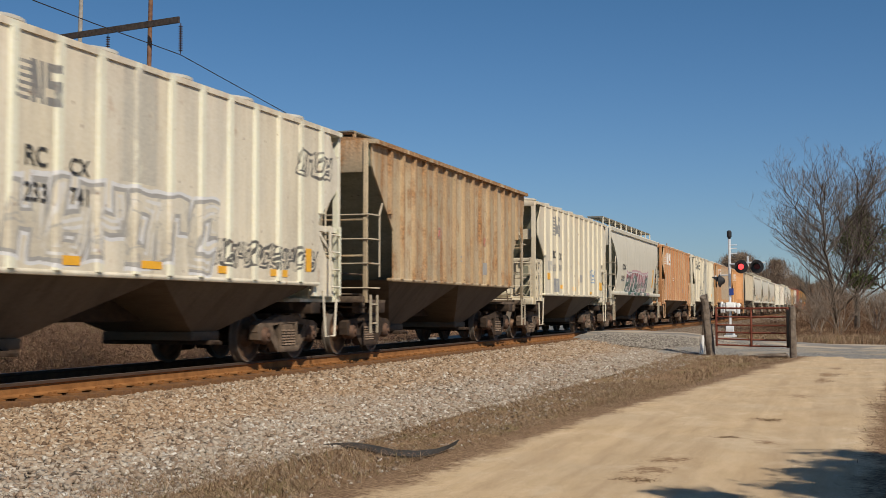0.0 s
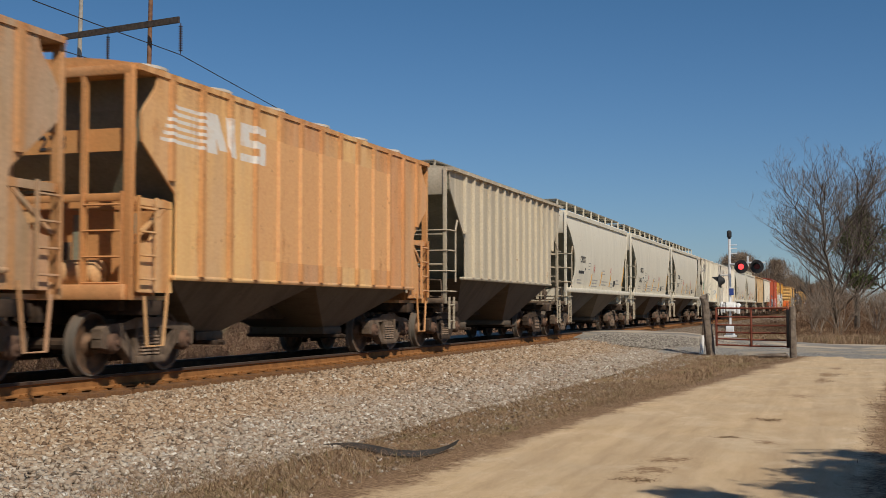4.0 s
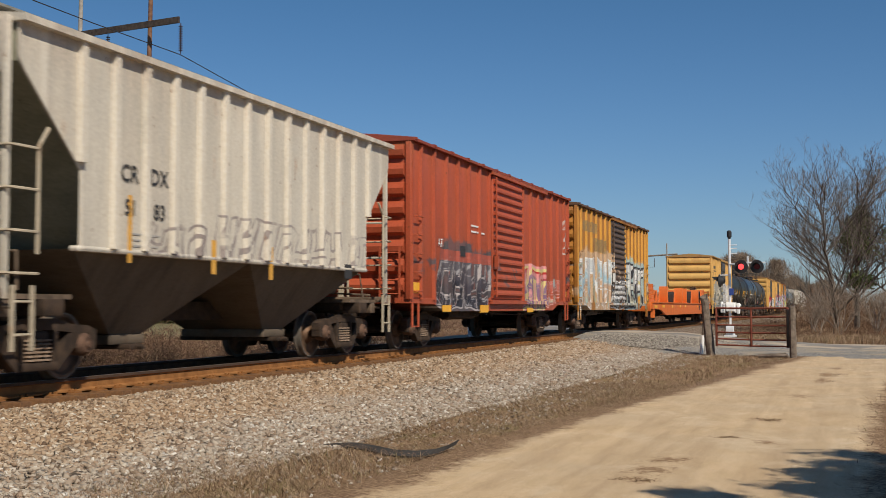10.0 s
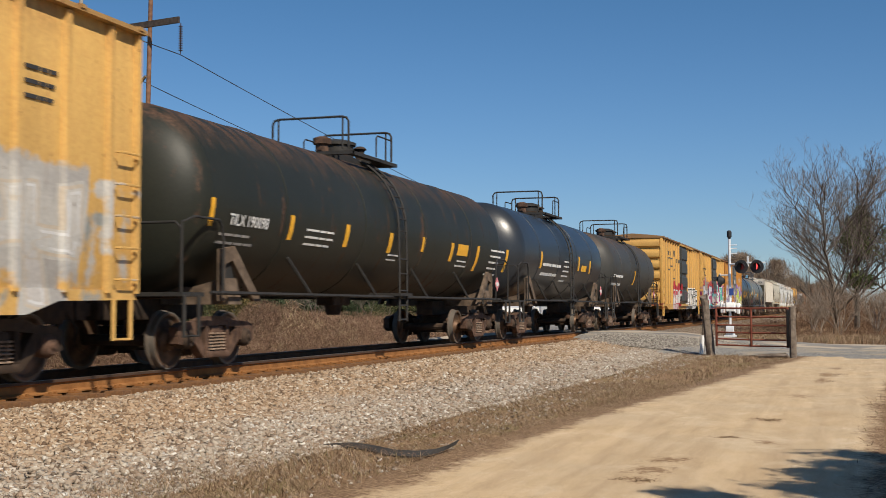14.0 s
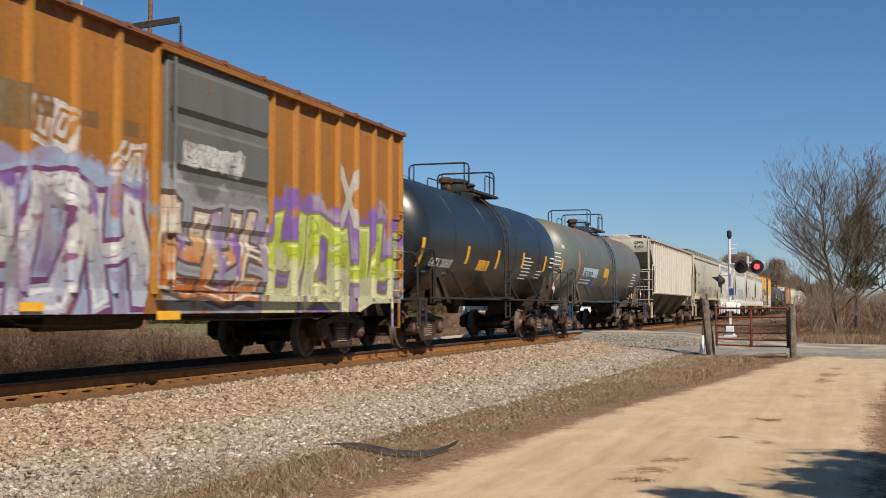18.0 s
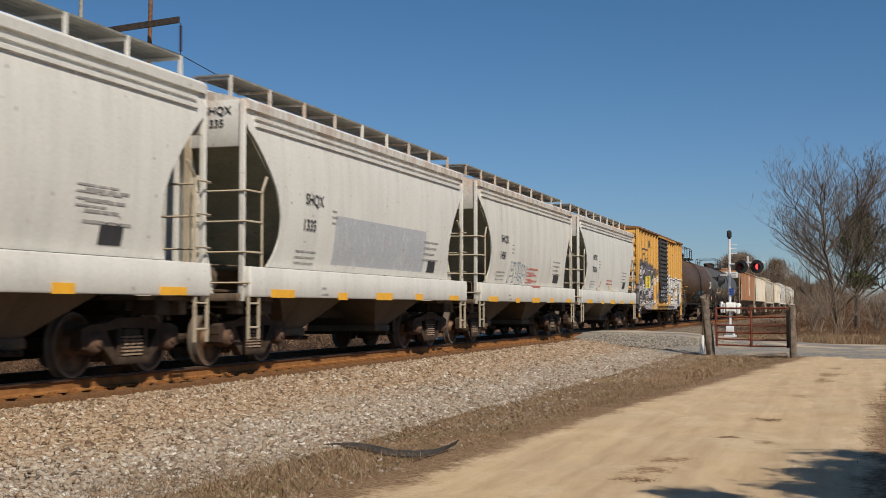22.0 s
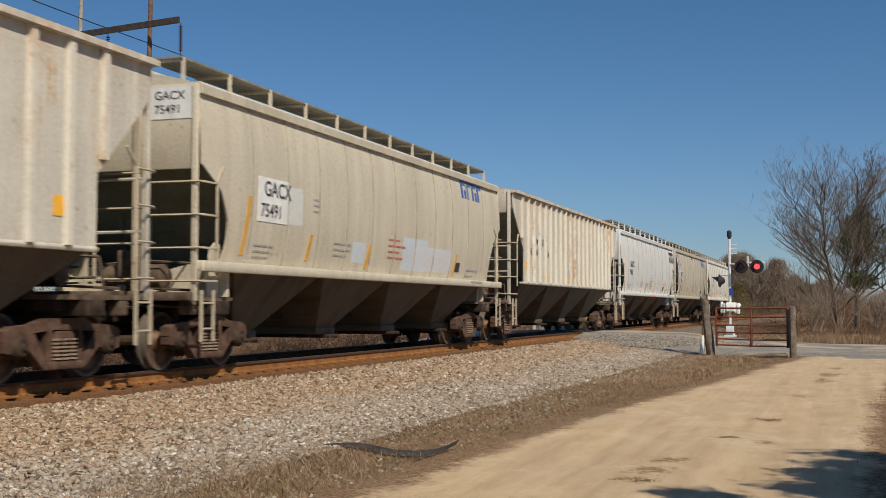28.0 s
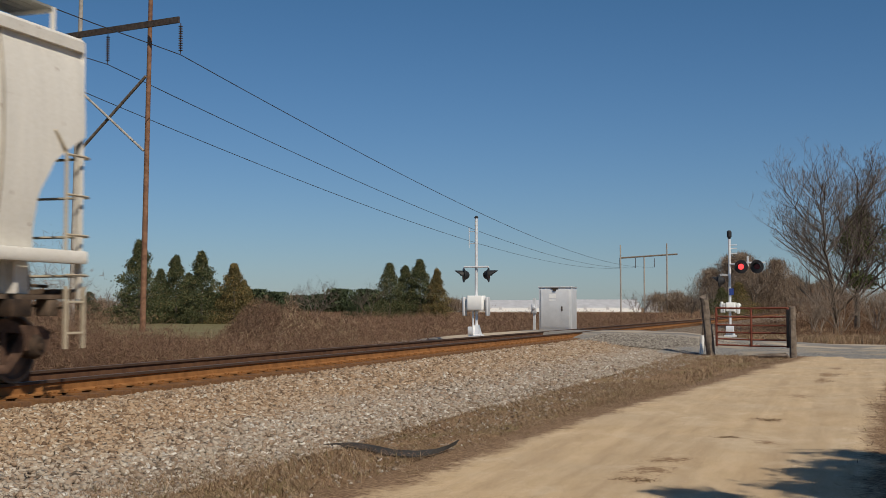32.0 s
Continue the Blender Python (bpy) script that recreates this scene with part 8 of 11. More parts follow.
stencil(CAR[37], 'RB', -5.80, 2.11, 0.19, BOXS, STENCIL)
stencil(CAR[37], '40', -5.78, 1.85, 0.19, BOXS, STENCIL)
stencil(CAR[37], 'OX', -4.92, 2.14, 0.19, BOXS, STENCIL)
stencil(CAR[37], '552', -4.96, 1.88, 0.19, BOXS, STENCIL)
plate(CAR[37], 'reflector', -6.78, -6.44, 1.29, 1.49, BOXS, REFLECT, 0)
plate(CAR[37], 'reflector', -5.2, -4.7, 1.23, 1.32, BOXS, REFLECT, 0)
plate(CAR[37], 'reflector', 0.05, 0.56, 1.11, 1.24, BOXS, REFLECT, 0)
plate(CAR[28], 'reflector', -4.48, -4.06, 0.86, 0.96, BOXS, REFLECT, 0)
plate(CAR[28], 'reflector', -1.67, -1.1, 0.74, 0.86, BOXS, REFLECT, 0)
plate(CAR[27], 'reflector', -7.4, -7.18, 1.53, 1.74, BOXS, REFLECT, 0)
plate(CAR[20], 'reflector', -7.76, -7.52, 1.19, 1.34, BOXS, REFLECT, 0)
bars(CAR[37], -0.31, 3.65, 0.72, 1, BOXS, STENCIL_WHITE, 0.072, 0.15)
bars(CAR[37], -1.22, 2.99, 0.75, 3, BOXS, STENCIL_WHITE, 0.068, 0.144)
bars(CAR[27], -1.16, 3.11, 0.64, 2, BOXS, STENCIL_WHITE, 0.08, 0.169)
bars(CAR[27], -0.11, 3.28, 0.85, 1, BOXS, STENCIL_WHITE, 0.063, 0.132)
bars(CAR[27], -0.78, 2.38, 0.75, 2, BOXS, STENCIL_WHITE, 0.061, 0.129)
bars(CAR[22], -0.95, 3.0, 0.61, 1, BOXS, STENCIL_WHITE, 0.066, 0.138)
stencil(CAR[23], 'TILX 190098', -7.17, 2.16, 0.17, TANK, STENCIL_WHITE)
bars(CAR[23], -7.35, 1.99, 1.41, 2, TANK, STENCIL_GREY, 0.059, 0.123)
plate(CAR[23], 'stripe', -7.76, -7.66, 2.1, 2.52, TANK, REFLECT, 0)
plate(CAR[23], 'stripe', -5.07, -4.94, 2.04, 2.45, TANK, REFLECT, 0)
plate(CAR[23], 'stripe', -2.7, -2.54, 2.03, 2.45, TANK, REFLECT, 0)
plate(CAR[23], 'stripe', -0.42, -0.25, 2.02, 2.43, TANK, REFLECT, 0)
plate(CAR[23], 'stripe', 1.6, 1.77, 2.13, 2.45, TANK, REFLECT, 0)
plate(CAR[23], 'stripe', 3.66, 3.83, 2.0, 2.43, TANK, REFLECT, 0)
plate(CAR[23], 'stripe', 5.77, 5.94, 1.83, 2.46, TANK, REFLECT, 0)
plate(CAR[23], 'stripe', 8.52, 8.7, 1.88, 2.49, TANK, REFLECT, 0)
plate(CAR[23], 'placard', 4.18, 4.98, 2.16, 2.43, TANK, REFLECT, 0)
bars(CAR[23], -4.39, 2.23, 1.29, 3, TANK, STENCIL_WHITE, 0.058, 0.122)
bars(CAR[23], 7.01, 2.38, 1.36, 5, TANK, STENCIL_WHITE, 0.074, 0.155)
bars(CAR[23], 4.32, 2.01, 0.95, 2, TANK, STENCIL_WHITE, 0.054, 0.114)
bars(CAR[23], -0.27, 1.97, 0.68, 2, TANK, STENCIL_WHITE, 0.046, 0.097)
bars(CAR[24], -3.46, 2.2, 2.56, 2, TANK, STENCIL_WHITE, 0.139, 0.292)
bars(CAR[24], -0.56, 2.4, 0.89, 5, TANK, STENCIL_WHITE, 0.075, 0.157)
plate(CAR[24], 'stripe', -3.84, -3.67, 2.11, 2.62, TANK, REFLECT, 0)
plate(CAR[24], 'stripe', 1.65, 1.81, 2.19, 2.67, TANK, REFLECT, 0)
plate(CAR[24], 'stripe', 3.56, 3.73, 2.14, 2.6, TANK, REFLECT, 0)
plate(CAR[24], 'placard', 2.21, 3.02, 2.18, 2.39, TANK, REFLECT, 0)
bars(CAR[25], -5.32, 2.15, 2.71, 2, TANK, STENCIL_WHITE, 0.159, 0.335)
plate(CAR[25], 'stripe', -0.31, -0.14, 1.9, 2.52, TANK, REFLECT, 0)
stencil(CAR[29], 'GATX 203600', -5.83, 1.85, 0.191, TANK, STENCIL_WHITE)
bars(CAR[29], -5.91, 1.7, 2.62, 1, TANK, STENCIL_GREY, 0.063, 0.133)
plate(CAR[29], 'stripe', -6.58, -6.41, 1.81, 2.45, TANK, REFLECT, 0)
plate(CAR[29], 'stripe', -3.19, -3.02, 1.98, 2.42, TANK, REFLECT, 0)
plate(CAR[29], 'stripe', -0.47, -0.29, 1.95, 2.44, TANK, REFLECT, 0)
plate(CAR[29], 'placard', -2.06, -1.11, 1.86, 2.12, TANK, REFLECT, 0)
bars(CAR[29], 2.37, 2.33, 1.09, 7, TANK, STENCIL_WHITE, 0.047, 0.098)
bars(CAR[29], 4.12, 1.99, 0.64, 3, TANK, STENCIL_WHITE, 0.045, 0.094)
bars(CAR[29], 5.53, 2.43, 0.67, 3, TANK, STENCIL_WHITE, 0.065, 0.136)
bars(CAR[29], 6.17, 2.65, 1.06, 6, TANK, STENCIL_WHITE, 0.058, 0.123)
plate(CAR[29], 'stripe', 2.17, 2.33, 2.04, 2.49, TANK, REFLECT, 0)
plate(CAR[29], 'stripe', 4.85, 5.02, 2.02, 2.49, TANK, REFLECT, 0)
plate(CAR[29], 'stripe', 7.21, 7.38, 1.83, 2.48, TANK, REFLECT, 0)
plate(CAR[30], 'panel', -5.24, -2.65, 2.03, 2.34, TANK, PALE_BLUE, 0)
stencil(CAR[30], 'GATX 209679', -5.13, 2.04, 0.179, TANK, STENCIL)
bars(CAR[30], -5.4, 1.89, 1.79, 2, TANK, STENCIL_WHITE, 0.052, 0.109)
plate(CAR[30], 'placard', -1.39, -0.55, 2.07, 2.42, TANK, REFLECT, 0)
plate(CAR[30], 'panel', -3.61, -2.98, 1.69, 1.98, TANK, BLUE_INK, 0)
plate(CAR[30], 'panel', -8.82, -8.39, 2.86, 2.98, TANK, PALE_BLUE, 0)
plate(CAR[30], 'stripe', -6.17, -6.05, 1.91, 2.86, TANK, ORANGE_INK, 0)
plate(CAR[30], 'stripe', -3.01, -2.85, 1.71, 2.1, TANK, ORANGE_INK, 0)
plate(CAR[30], 'stripe', -0.54, -0.37, 1.72, 2.09, TANK, ORANGE_INK, 0)
plate(CAR[30], 'stripe', 1.75, 1.92, 1.72, 2.02, TANK, ORANGE_INK, 0)
bars(CAR[30], 5.06, 2.33, 1.16, 5, TANK, STENCIL_WHITE, 0.06, 0.126)
stencil(CAR[31], 'GP', -5.7, 2.72, 0.21, FLAT, STENCIL)
stencil(CAR[31], 'PX', -4.93, 2.69, 0.218, FLAT, STENCIL)
stencil(CAR[31], '92', -5.66, 2.27, 0.193, FLAT, STENCIL)
stencil(CAR[31], '020', -5.05, 2.26, 0.191, FLAT, STENCIL)
plate(CAR[31], 'mark', -6.4, -6.3, 1.75, 2.68, FLAT, GOLD_INK, 0)
plate(CAR[31], 'mark', -4.02, -3.9, 1.75, 2.22, FLAT, GOLD_INK, 0)
plate(CAR[31], 'mark', -1.29, -1.17, 1.62, 2.19, FLAT, GOLD_INK, 0)
plate(CAR[31], 'mark', 4.52, 4.63, 1.65, 2.19, FLAT, GOLD_INK, 0)
bars(CAR[31], -5.7, 1.86, 0.92, 3, FLAT, STENCIL_GREY, 0.042, 0.088)
bars(CAR[31], -0.02, 2.05, 0.54, 4, FLAT, RED_INK, 0.055, 0.115)
plate(CAR[31], 'mark', 5.74, 6.01, 1.78, 2.02, FLAT, STENCIL, 0)
stencil(CAR[32], 'MULX', -5.93, 2.87, 0.194, CURVE, STENCIL)
stencil(CAR[32], '200184', -5.97, 2.41, 0.162, CURVE, STENCIL)
bars(CAR[32], -3.71, 2.93, 0.27, 3, CURVE, STENCIL_GREY, 0.036, 0.076)
bars(CAR[32], -6.09, 2.04, 0.91, 3, CURVE, STENCIL_GREY, 0.043, 0.091)
bars(CAR[32], 1.42, 2.2, 0.81, 5, CURVE, STENCIL_GREY, 0.048, 0.1)
plate(CAR[32], 'reflector', -6.32, -5.55, 1.55, 1.63, CURVE, REFLECT, 0)
plate(CAR[32], 'reflector', -3.84, -3.34, 1.54, 1.65, CURVE, REFLECT, 0)
plate(CAR[32], 'reflector', -1.33, -0.83, 1.52, 1.64, CURVE, REFLECT, 0)
plate(CAR[32], 'reflector', 1.19, 1.69, 1.54, 1.64, CURVE, REFLECT, 0)
plate(CAR[32], 'reflector', 3.65, 4.21, 1.52, 1.65, CURVE, REFLECT, 0)
plate(CAR[32], 'reflector', 5.73, 6.85, 1.5, 1.62, CURVE, REFLECT, 0)
stencil(CAR[33], 'SHQX', -3.49, 2.65, 0.19, CURVE, STENCIL)
stencil(CAR[33], '1337', -3.56, 2.21, 0.19, CURVE, STENCIL)
bars(CAR[33], -2.35, 2.6, 0.25, 3, CURVE, STENCIL_GREY, 0.05, 0.105)
bars(CAR[33], -3.71, 1.84, 0.92, 3, CURVE, STENCIL_GREY, 0.047, 0.099)
bars(CAR[33], 2.63, 2.31, 1.16, 4, CURVE, STENCIL_GREY, 0.061, 0.128)
plate(CAR[33], 'mark', 3.01, 3.51, 1.68, 1.95, CURVE, STENCIL, 0)
plate(CAR[33], 'reflector', -4.86, -4.02, 1.06, 1.19, CURVE, REFLECT, 0)
plate(CAR[33], 'reflector', -2.2, -1.79, 1.04, 1.17, CURVE, REFLECT, 0)
plate(CAR[33], 'reflector', -0.35, 0.51, 1.05, 1.19, CURVE, REFLECT, 0)
plate(CAR[33], 'reflector', 1.91, 2.34, 1.06, 1.19, CURVE, REFLECT, 0)
plate(CAR[33], 'reflector', 4.2, 4.88, 1.07, 1.18, CURVE, REFLECT, 0)
bars(CAR[33], -2.91, 1.22, 0.28, 2, CURVE, STENCIL_GREY, 0.049, 0.103)
stencil(CAR[34], 'SHQX', -3.49, 2.65, 0.19, CURVE, STENCIL)
stencil(CAR[34], '1335', -3.56, 2.21, 0.19, CURVE, STENCIL)
bars(CAR[34], -2.35, 2.6, 0.25, 3, CURVE, STENCIL_GREY, 0.05, 0.105)
bars(CAR[34], -3.71, 1.84, 0.92, 3, CURVE, STENCIL_GREY, 0.047, 0.099)
bars(CAR[34], 2.63, 2.31, 1.16, 4, CURVE, STENCIL_GREY, 0.061, 0.128)
plate(CAR[34], 'mark', 3.01, 3.51, 1.68, 1.95, CURVE, STENCIL, 0)
plate(CAR[34], 'reflector', -4.86, -4.02, 1.06, 1.19, CURVE, REFLECT, 0)
plate(CAR[34], 'reflector', -2.2, -1.79, 1.04, 1.17, CURVE, REFLECT, 0)
plate(CAR[34], 'reflector', -0.35, 0.51, 1.05, 1.19, CURVE, REFLECT, 0)
plate(CAR[34], 'reflector', 1.91, 2.34, 1.06, 1.19, CURVE, REFLECT, 0)
plate(CAR[34], 'reflector', 4.2, 4.88, 1.07, 1.18, CURVE, REFLECT, 0)
bars(CAR[34], -2.91, 1.22, 0.28, 2, CURVE, STENCIL_GREY, 0.049, 0.103)
stencil(CAR[35], 'SHQX', -3.49, 2.65, 0.19, CURVE, STENCIL)
stencil(CAR[35], '1450', -3.56, 2.21, 0.19, CURVE, STENCIL)
bars(CAR[35], -2.35, 2.6, 0.25, 3, CURVE, STENCIL_GREY, 0.05, 0.105)
bars(CAR[35], -3.71, 1.84, 0.92, 3, CURVE, STENCIL_GREY, 0.047, 0.099)
bars(CAR[35], 2.63, 2.31, 1.16, 4, CURVE, STENCIL_GREY, 0.061, 0.128)
plate(CAR[35], 'mark', 3.01, 3.51, 1.68, 1.95, CURVE, STENCIL, 0)
plate(CAR[35], 'reflector', -4.86, -4.02, 1.06, 1.19, CURVE, REFLECT, 0)
plate(CAR[35], 'reflector', -2.2, -1.79, 1.04, 1.17, CURVE, REFLECT, 0)
plate(CAR[35], 'reflector', -0.35, 0.51, 1.05, 1.19, CURVE, REFLECT, 0)
plate(CAR[35], 'reflector', 1.91, 2.34, 1.06, 1.19, CURVE, REFLECT, 0)
plate(CAR[35], 'reflector', 4.2, 4.88, 1.07, 1.18, CURVE, REFLECT, 0)
bars(CAR[35], -2.91, 1.22, 0.28, 2, CURVE, STENCIL_GREY, 0.049, 0.103)
stencil(CAR[36], 'ACRX', -3.49, 2.65, 0.19, CURVE, STENCIL)
stencil(CAR[36], '750064', -3.56, 2.21, 0.19, CURVE, STENCIL)
bars(CAR[36], -2.35, 2.6, 0.25, 3, CURVE, STENCIL_GREY, 0.05, 0.105)
bars(CAR[36], -3.71, 1.84, 0.92, 3, CURVE, STENCIL_GREY, 0.047, 0.099)
bars(CAR[36], 2.63, 2.31, 1.16, 4, CURVE, STENCIL_GREY, 0.061, 0.128)
plate(CAR[36], 'mark', 3.01, 3.51, 1.68, 1.95, CURVE, STENCIL, 0)
plate(CAR[36], 'reflector', -4.86, -4.02, 1.06, 1.19, CURVE, REFLECT, 0)
plate(CAR[36], 'reflector', -2.2, -1.79, 1.04, 1.17, CURVE, REFLECT, 0)
plate(CAR[36], 'reflector', -0.35, 0.51, 1.05, 1.19, CURVE, REFLECT, 0)
plate(CAR[36], 'reflector', 1.91, 2.34, 1.06, 1.19, CURVE, REFLECT, 0)
plate(CAR[36], 'reflector', 4.2, 4.88, 1.07, 1.18, CURVE, REFLECT, 0)
bars(CAR[36], -2.91, 1.22, 0.28, 2, CURVE, STENCIL_GREY, 0.049, 0.103)
bars(CAR[33], -0.27, 1.92, 1.18, 4, CURVE, RED_INK, 0.076, 0.159)
bars(CAR[35], -0.3, 2.0, 1.24, 4, CURVE, RED_INK, 0.082, 0.172)
bars(CAR[34], -9.87, 2.37, 1.0, 4, CURVE, STENCIL_GREY, 0.04, 0.084)
plate(CAR[36], 'mark', -1.84, -1.72, 1.68, 1.89, CURVE, GOLD_INK, 0)
plate(CAR[36], 'mark', -2.32, -2.2, 1.5, 1.63, CURVE, GOLD_INK, 0)
plate(CAR[36], 'mark', -0.06, 0.06, 1.53, 1.82, CURVE, GOLD_INK, 0)
bars(CAR[36], -0.61, 1.93, 1.52, 2, CURVE, RED_INK, 0.06, 0.127)
bars(CAR[35], -0.54, 2.0, 1.01, 6, CURVE, RED_INK, 0.046, 0.097)
plate(CAR[35], 'mark', 2.82, 3.32, 1.69, 1.97, CURVE, STENCIL, 0)
bars(CAR[38], 6.5, 2.62, 1.05, 6, TANK, STENCIL_WHITE, 0.075, 0.085)
plate(CAR[38], 'stripe', -1.39, -1.26, 1.5, 1.86, TANK, REFLECT, 0.15)
plate(CAR[38], 'stripe', 4.85, 5.02, 1.45, 1.82, TANK, REFLECT, 0.15)
bars(CAR[38], -7.31, 2.11, 2.02, 2, TANK, GOLD_INK, 0.108, 0.226)
plate(CAR[39], 'stripe', -7.38, -7.21, 1.84, 2.33, TANK, REFLECT, 0)
plate(CAR[39], 'stripe', -4.72, -4.55, 1.9, 2.33, TANK, REFLECT, 0)
plate(CAR[39], 'stripe', -2.11, -1.94, 1.9, 2.3, TANK, REFLECT, 0)
plate(CAR[39], 'stripe', 1.37, 1.54, 1.89, 2.32, TANK, REFLECT, 0)
plate(CAR[39], 'stripe', 4.16, 4.33, 1.91, 2.33, TANK, REFLECT, 0)
bars(CAR[39], -7.04, 1.97, 2.34, 1, TANK, STENCIL_WHITE, 0.138, 0.29)
bars(CAR[39], -7.04, 1.74, 1.66, 1, TANK, STENCIL_GREY, 0.063, 0.132)
bars(CAR[39], 6.9, 2.34, 0.89, 3, TANK, STENCIL_WHITE, 0.075, 0.158)
bars(CAR[40], -6.35, 2.74, 2.71, 2, FLAT, STENCIL_WHITE, 0.26, 0.546)
plate(CAR[41], 'panel', -5.73, -5.36, 2.75, 2.98, FLAT, STENCIL_WHITE, 0)
plate(CAR[41], 'panel', -5.02, -4.67, 2.75, 2.99, FLAT, STENCIL_WHITE, 0)
stencil(CAR[41], 'PM', -5.69, 2.76, 0.19, FLAT, STENCIL)
stencil(CAR[41], 'RX', -4.98, 2.76, 0.192, FLAT, STENCIL)
stencil(CAR[41], '15', -5.76, 2.44, 0.183, FLAT, STENCIL)
stencil(CAR[41], '04', -5.05, 2.44, 0.177, FLAT, STENCIL)
stencil(CAR[41], '90', -4.26, 2.42, 0.178, FLAT, STENCIL)
plate(CAR[41], 'reflector', -6.53, -6.08, 2.02, 2.22, FLAT, REFLECT, 0)
plate(CAR[41], 'reflector', -4.35, -3.92, 1.74, 1.84, FLAT, REFLECT, 0)
plate(CAR[41], 'reflector', -1.05, -0.55, 1.73, 1.85, FLAT, REFLECT, 0)
plate(CAR[41], 'reflector', 0.75, 1.25, 1.73, 1.82, FLAT, REFLECT, 0)
plate(CAR[41], 'reflector', 4.1, 4.5, 1.74, 1.9, FLAT, REFLECT, 0)
plate(CAR[41], 'reflector', 6.39, 6.76, 1.96, 2.2, FLAT, REFLECT, 0)
bars(CAR[41], -5.8, 2.05, 0.35, 3, FLAT, STENCIL_GREY, 0.034, 0.071)
bars(CAR[41], -5.09, 2.01, 0.38, 2, FLAT, STENCIL_GREY, 0.035, 0.074)
bars(CAR[41], -1.01, 2.08, 0.48, 3, FLAT, STENCIL_GREY, 0.044, 0.093)
bars(CAR[41], -0.09, 1.99, 0.44, 2, FLAT, STENCIL_GREY, 0.046, 0.098)
plate(CAR[41], 'mark', 4.16, 4.47, 1.97, 2.21, FLAT, STENCIL, 0)
bars(CAR[41], 4.93, 2.05, 0.4, 3, FLAT, STENCIL_GREY, 0.058, 0.121)
plate(CAR[41], 'mark', -5.66, -5.48, 1.67, 1.76, FLAT, STENCIL_GREY, 0)
plate(CAR[43], 'panel', -5.73, -5.36, 2.75, 2.98, FLAT, STENCIL_WHITE, 0)
plate(CAR[43], 'panel', -5.02, -4.67, 2.75, 2.99, FLAT, STENCIL_WHITE, 0)
stencil(CAR[43], 'PM', -5.69, 2.76, 0.19, FLAT, STENCIL)
stencil(CAR[43], 'RX', -4.98, 2.76, 0.192, FLAT, STENCIL)
stencil(CAR[43], '15', -5.76, 2.44, 0.183, FLAT, STENCIL)
stencil(CAR[43], '04', -5.05, 2.44, 0.177, FLAT, STENCIL)
stencil(CAR[43], '64', -4.26, 2.42, 0.178, FLAT, STENCIL)
plate(CAR[43], 'reflector', -6.53, -6.08, 2.02, 2.22, FLAT, REFLECT, 0)
plate(CAR[43], 'reflector', -4.35, -3.92, 1.74, 1.84, FLAT, REFLECT, 0)
plate(CAR[43], 'reflector', -1.05, -0.55, 1.73, 1.85, FLAT, REFLECT, 0)
plate(CAR[43], 'reflector', 0.75, 1.25, 1.73, 1.82, FLAT, REFLECT, 0)
plate(CAR[43], 'reflector', 4.1, 4.5, 1.74, 1.9, FLAT, REFLECT, 0)
plate(CAR[43], 'reflector', 6.39, 6.76, 1.96, 2.2, FLAT, REFLECT, 0)
bars(CAR[43], -5.8, 2.05, 0.35, 3, FLAT, STENCIL_GREY, 0.034, 0.071)
bars(CAR[43], -5.09, 2.01, 0.38, 2, FLAT, STENCIL_GREY, 0.035, 0.074)
bars(CAR[43], -1.01, 2.08, 0.48, 3, FLAT, STENCIL_GREY, 0.044, 0.093)
bars(CAR[43], -0.09, 1.99, 0.44, 2, FLAT, STENCIL_GREY, 0.046, 0.098)
plate(CAR[43], 'mark', 4.16, 4.47, 1.97, 2.21, FLAT, STENCIL, 0)
bars(CAR[43], 4.93, 2.05, 0.4, 3, FLAT, STENCIL_GREY, 0.058, 0.121)
plate(CAR[43], 'mark', -5.66, -5.48, 1.67, 1.76, FLAT, STENCIL_GREY, 0)
plate(CAR[42], 'number_panel', -6.06, -4.98, 2.25, 2.95, CURVE, STENCIL_WHITE, 0)
stencil(CAR[42], 'GACX', -5.87, 2.66, 0.238, CURVE, STENCIL)
stencil(CAR[42], '75491', -5.97, 2.33, 0.211, CURVE, STENCIL)
block_mark(CAR[42], 4.53, 6.28, 3.53, 3.95, 4, CURVE, BLUE_INK)
plate(CAR[42], 'mark', -6.49, -6.38, 1.7, 2.61, CURVE, GOLD_INK, 0.1)
plate(CAR[42], 'mark', -4.16, -4.04, 1.7, 2.15, CURVE, GOLD_INK, 0.1)
plate(CAR[42], 'mark', -1.46, -1.33, 1.64, 2.12, CURVE, GOLD_INK, 0.1)
plate(CAR[42], 'mark', 3.98, 4.1, 1.66, 2.15, CURVE, GOLD_INK, 0.1)
bars(CAR[42], -3.99, 2.74, 0.28, 3, CURVE, STENCIL_GREY, 0.048, 0.101)
bars(CAR[42], -6.08, 1.86, 0.89, 3, CURVE, STENCIL_GREY, 0.044, 0.092)
bars(CAR[42], -3.02, 2.04, 0.79, 3, CURVE, STENCIL_GREY, 0.05, 0.106)
plate(CAR[42], 'mark', 4.13, 4.48, 1.75, 1.96, CURVE, STENCIL, 0)
bars(CAR[42], -0.33, 2.25, 0.98, 4, CURVE, RED_INK, 0.056, 0.119)
bars(CAR[42], 5.03, 1.79, 0.96, 3, CURVE, STENCIL_GREY, 0.068, 0.144)
stencil(CAR[44], 'GACX', -5.87, 2.66, 0.238, CURVE, STENCIL)
stencil(CAR[44], '75460', -5.97, 2.33, 0.211, CURVE, STENCIL)
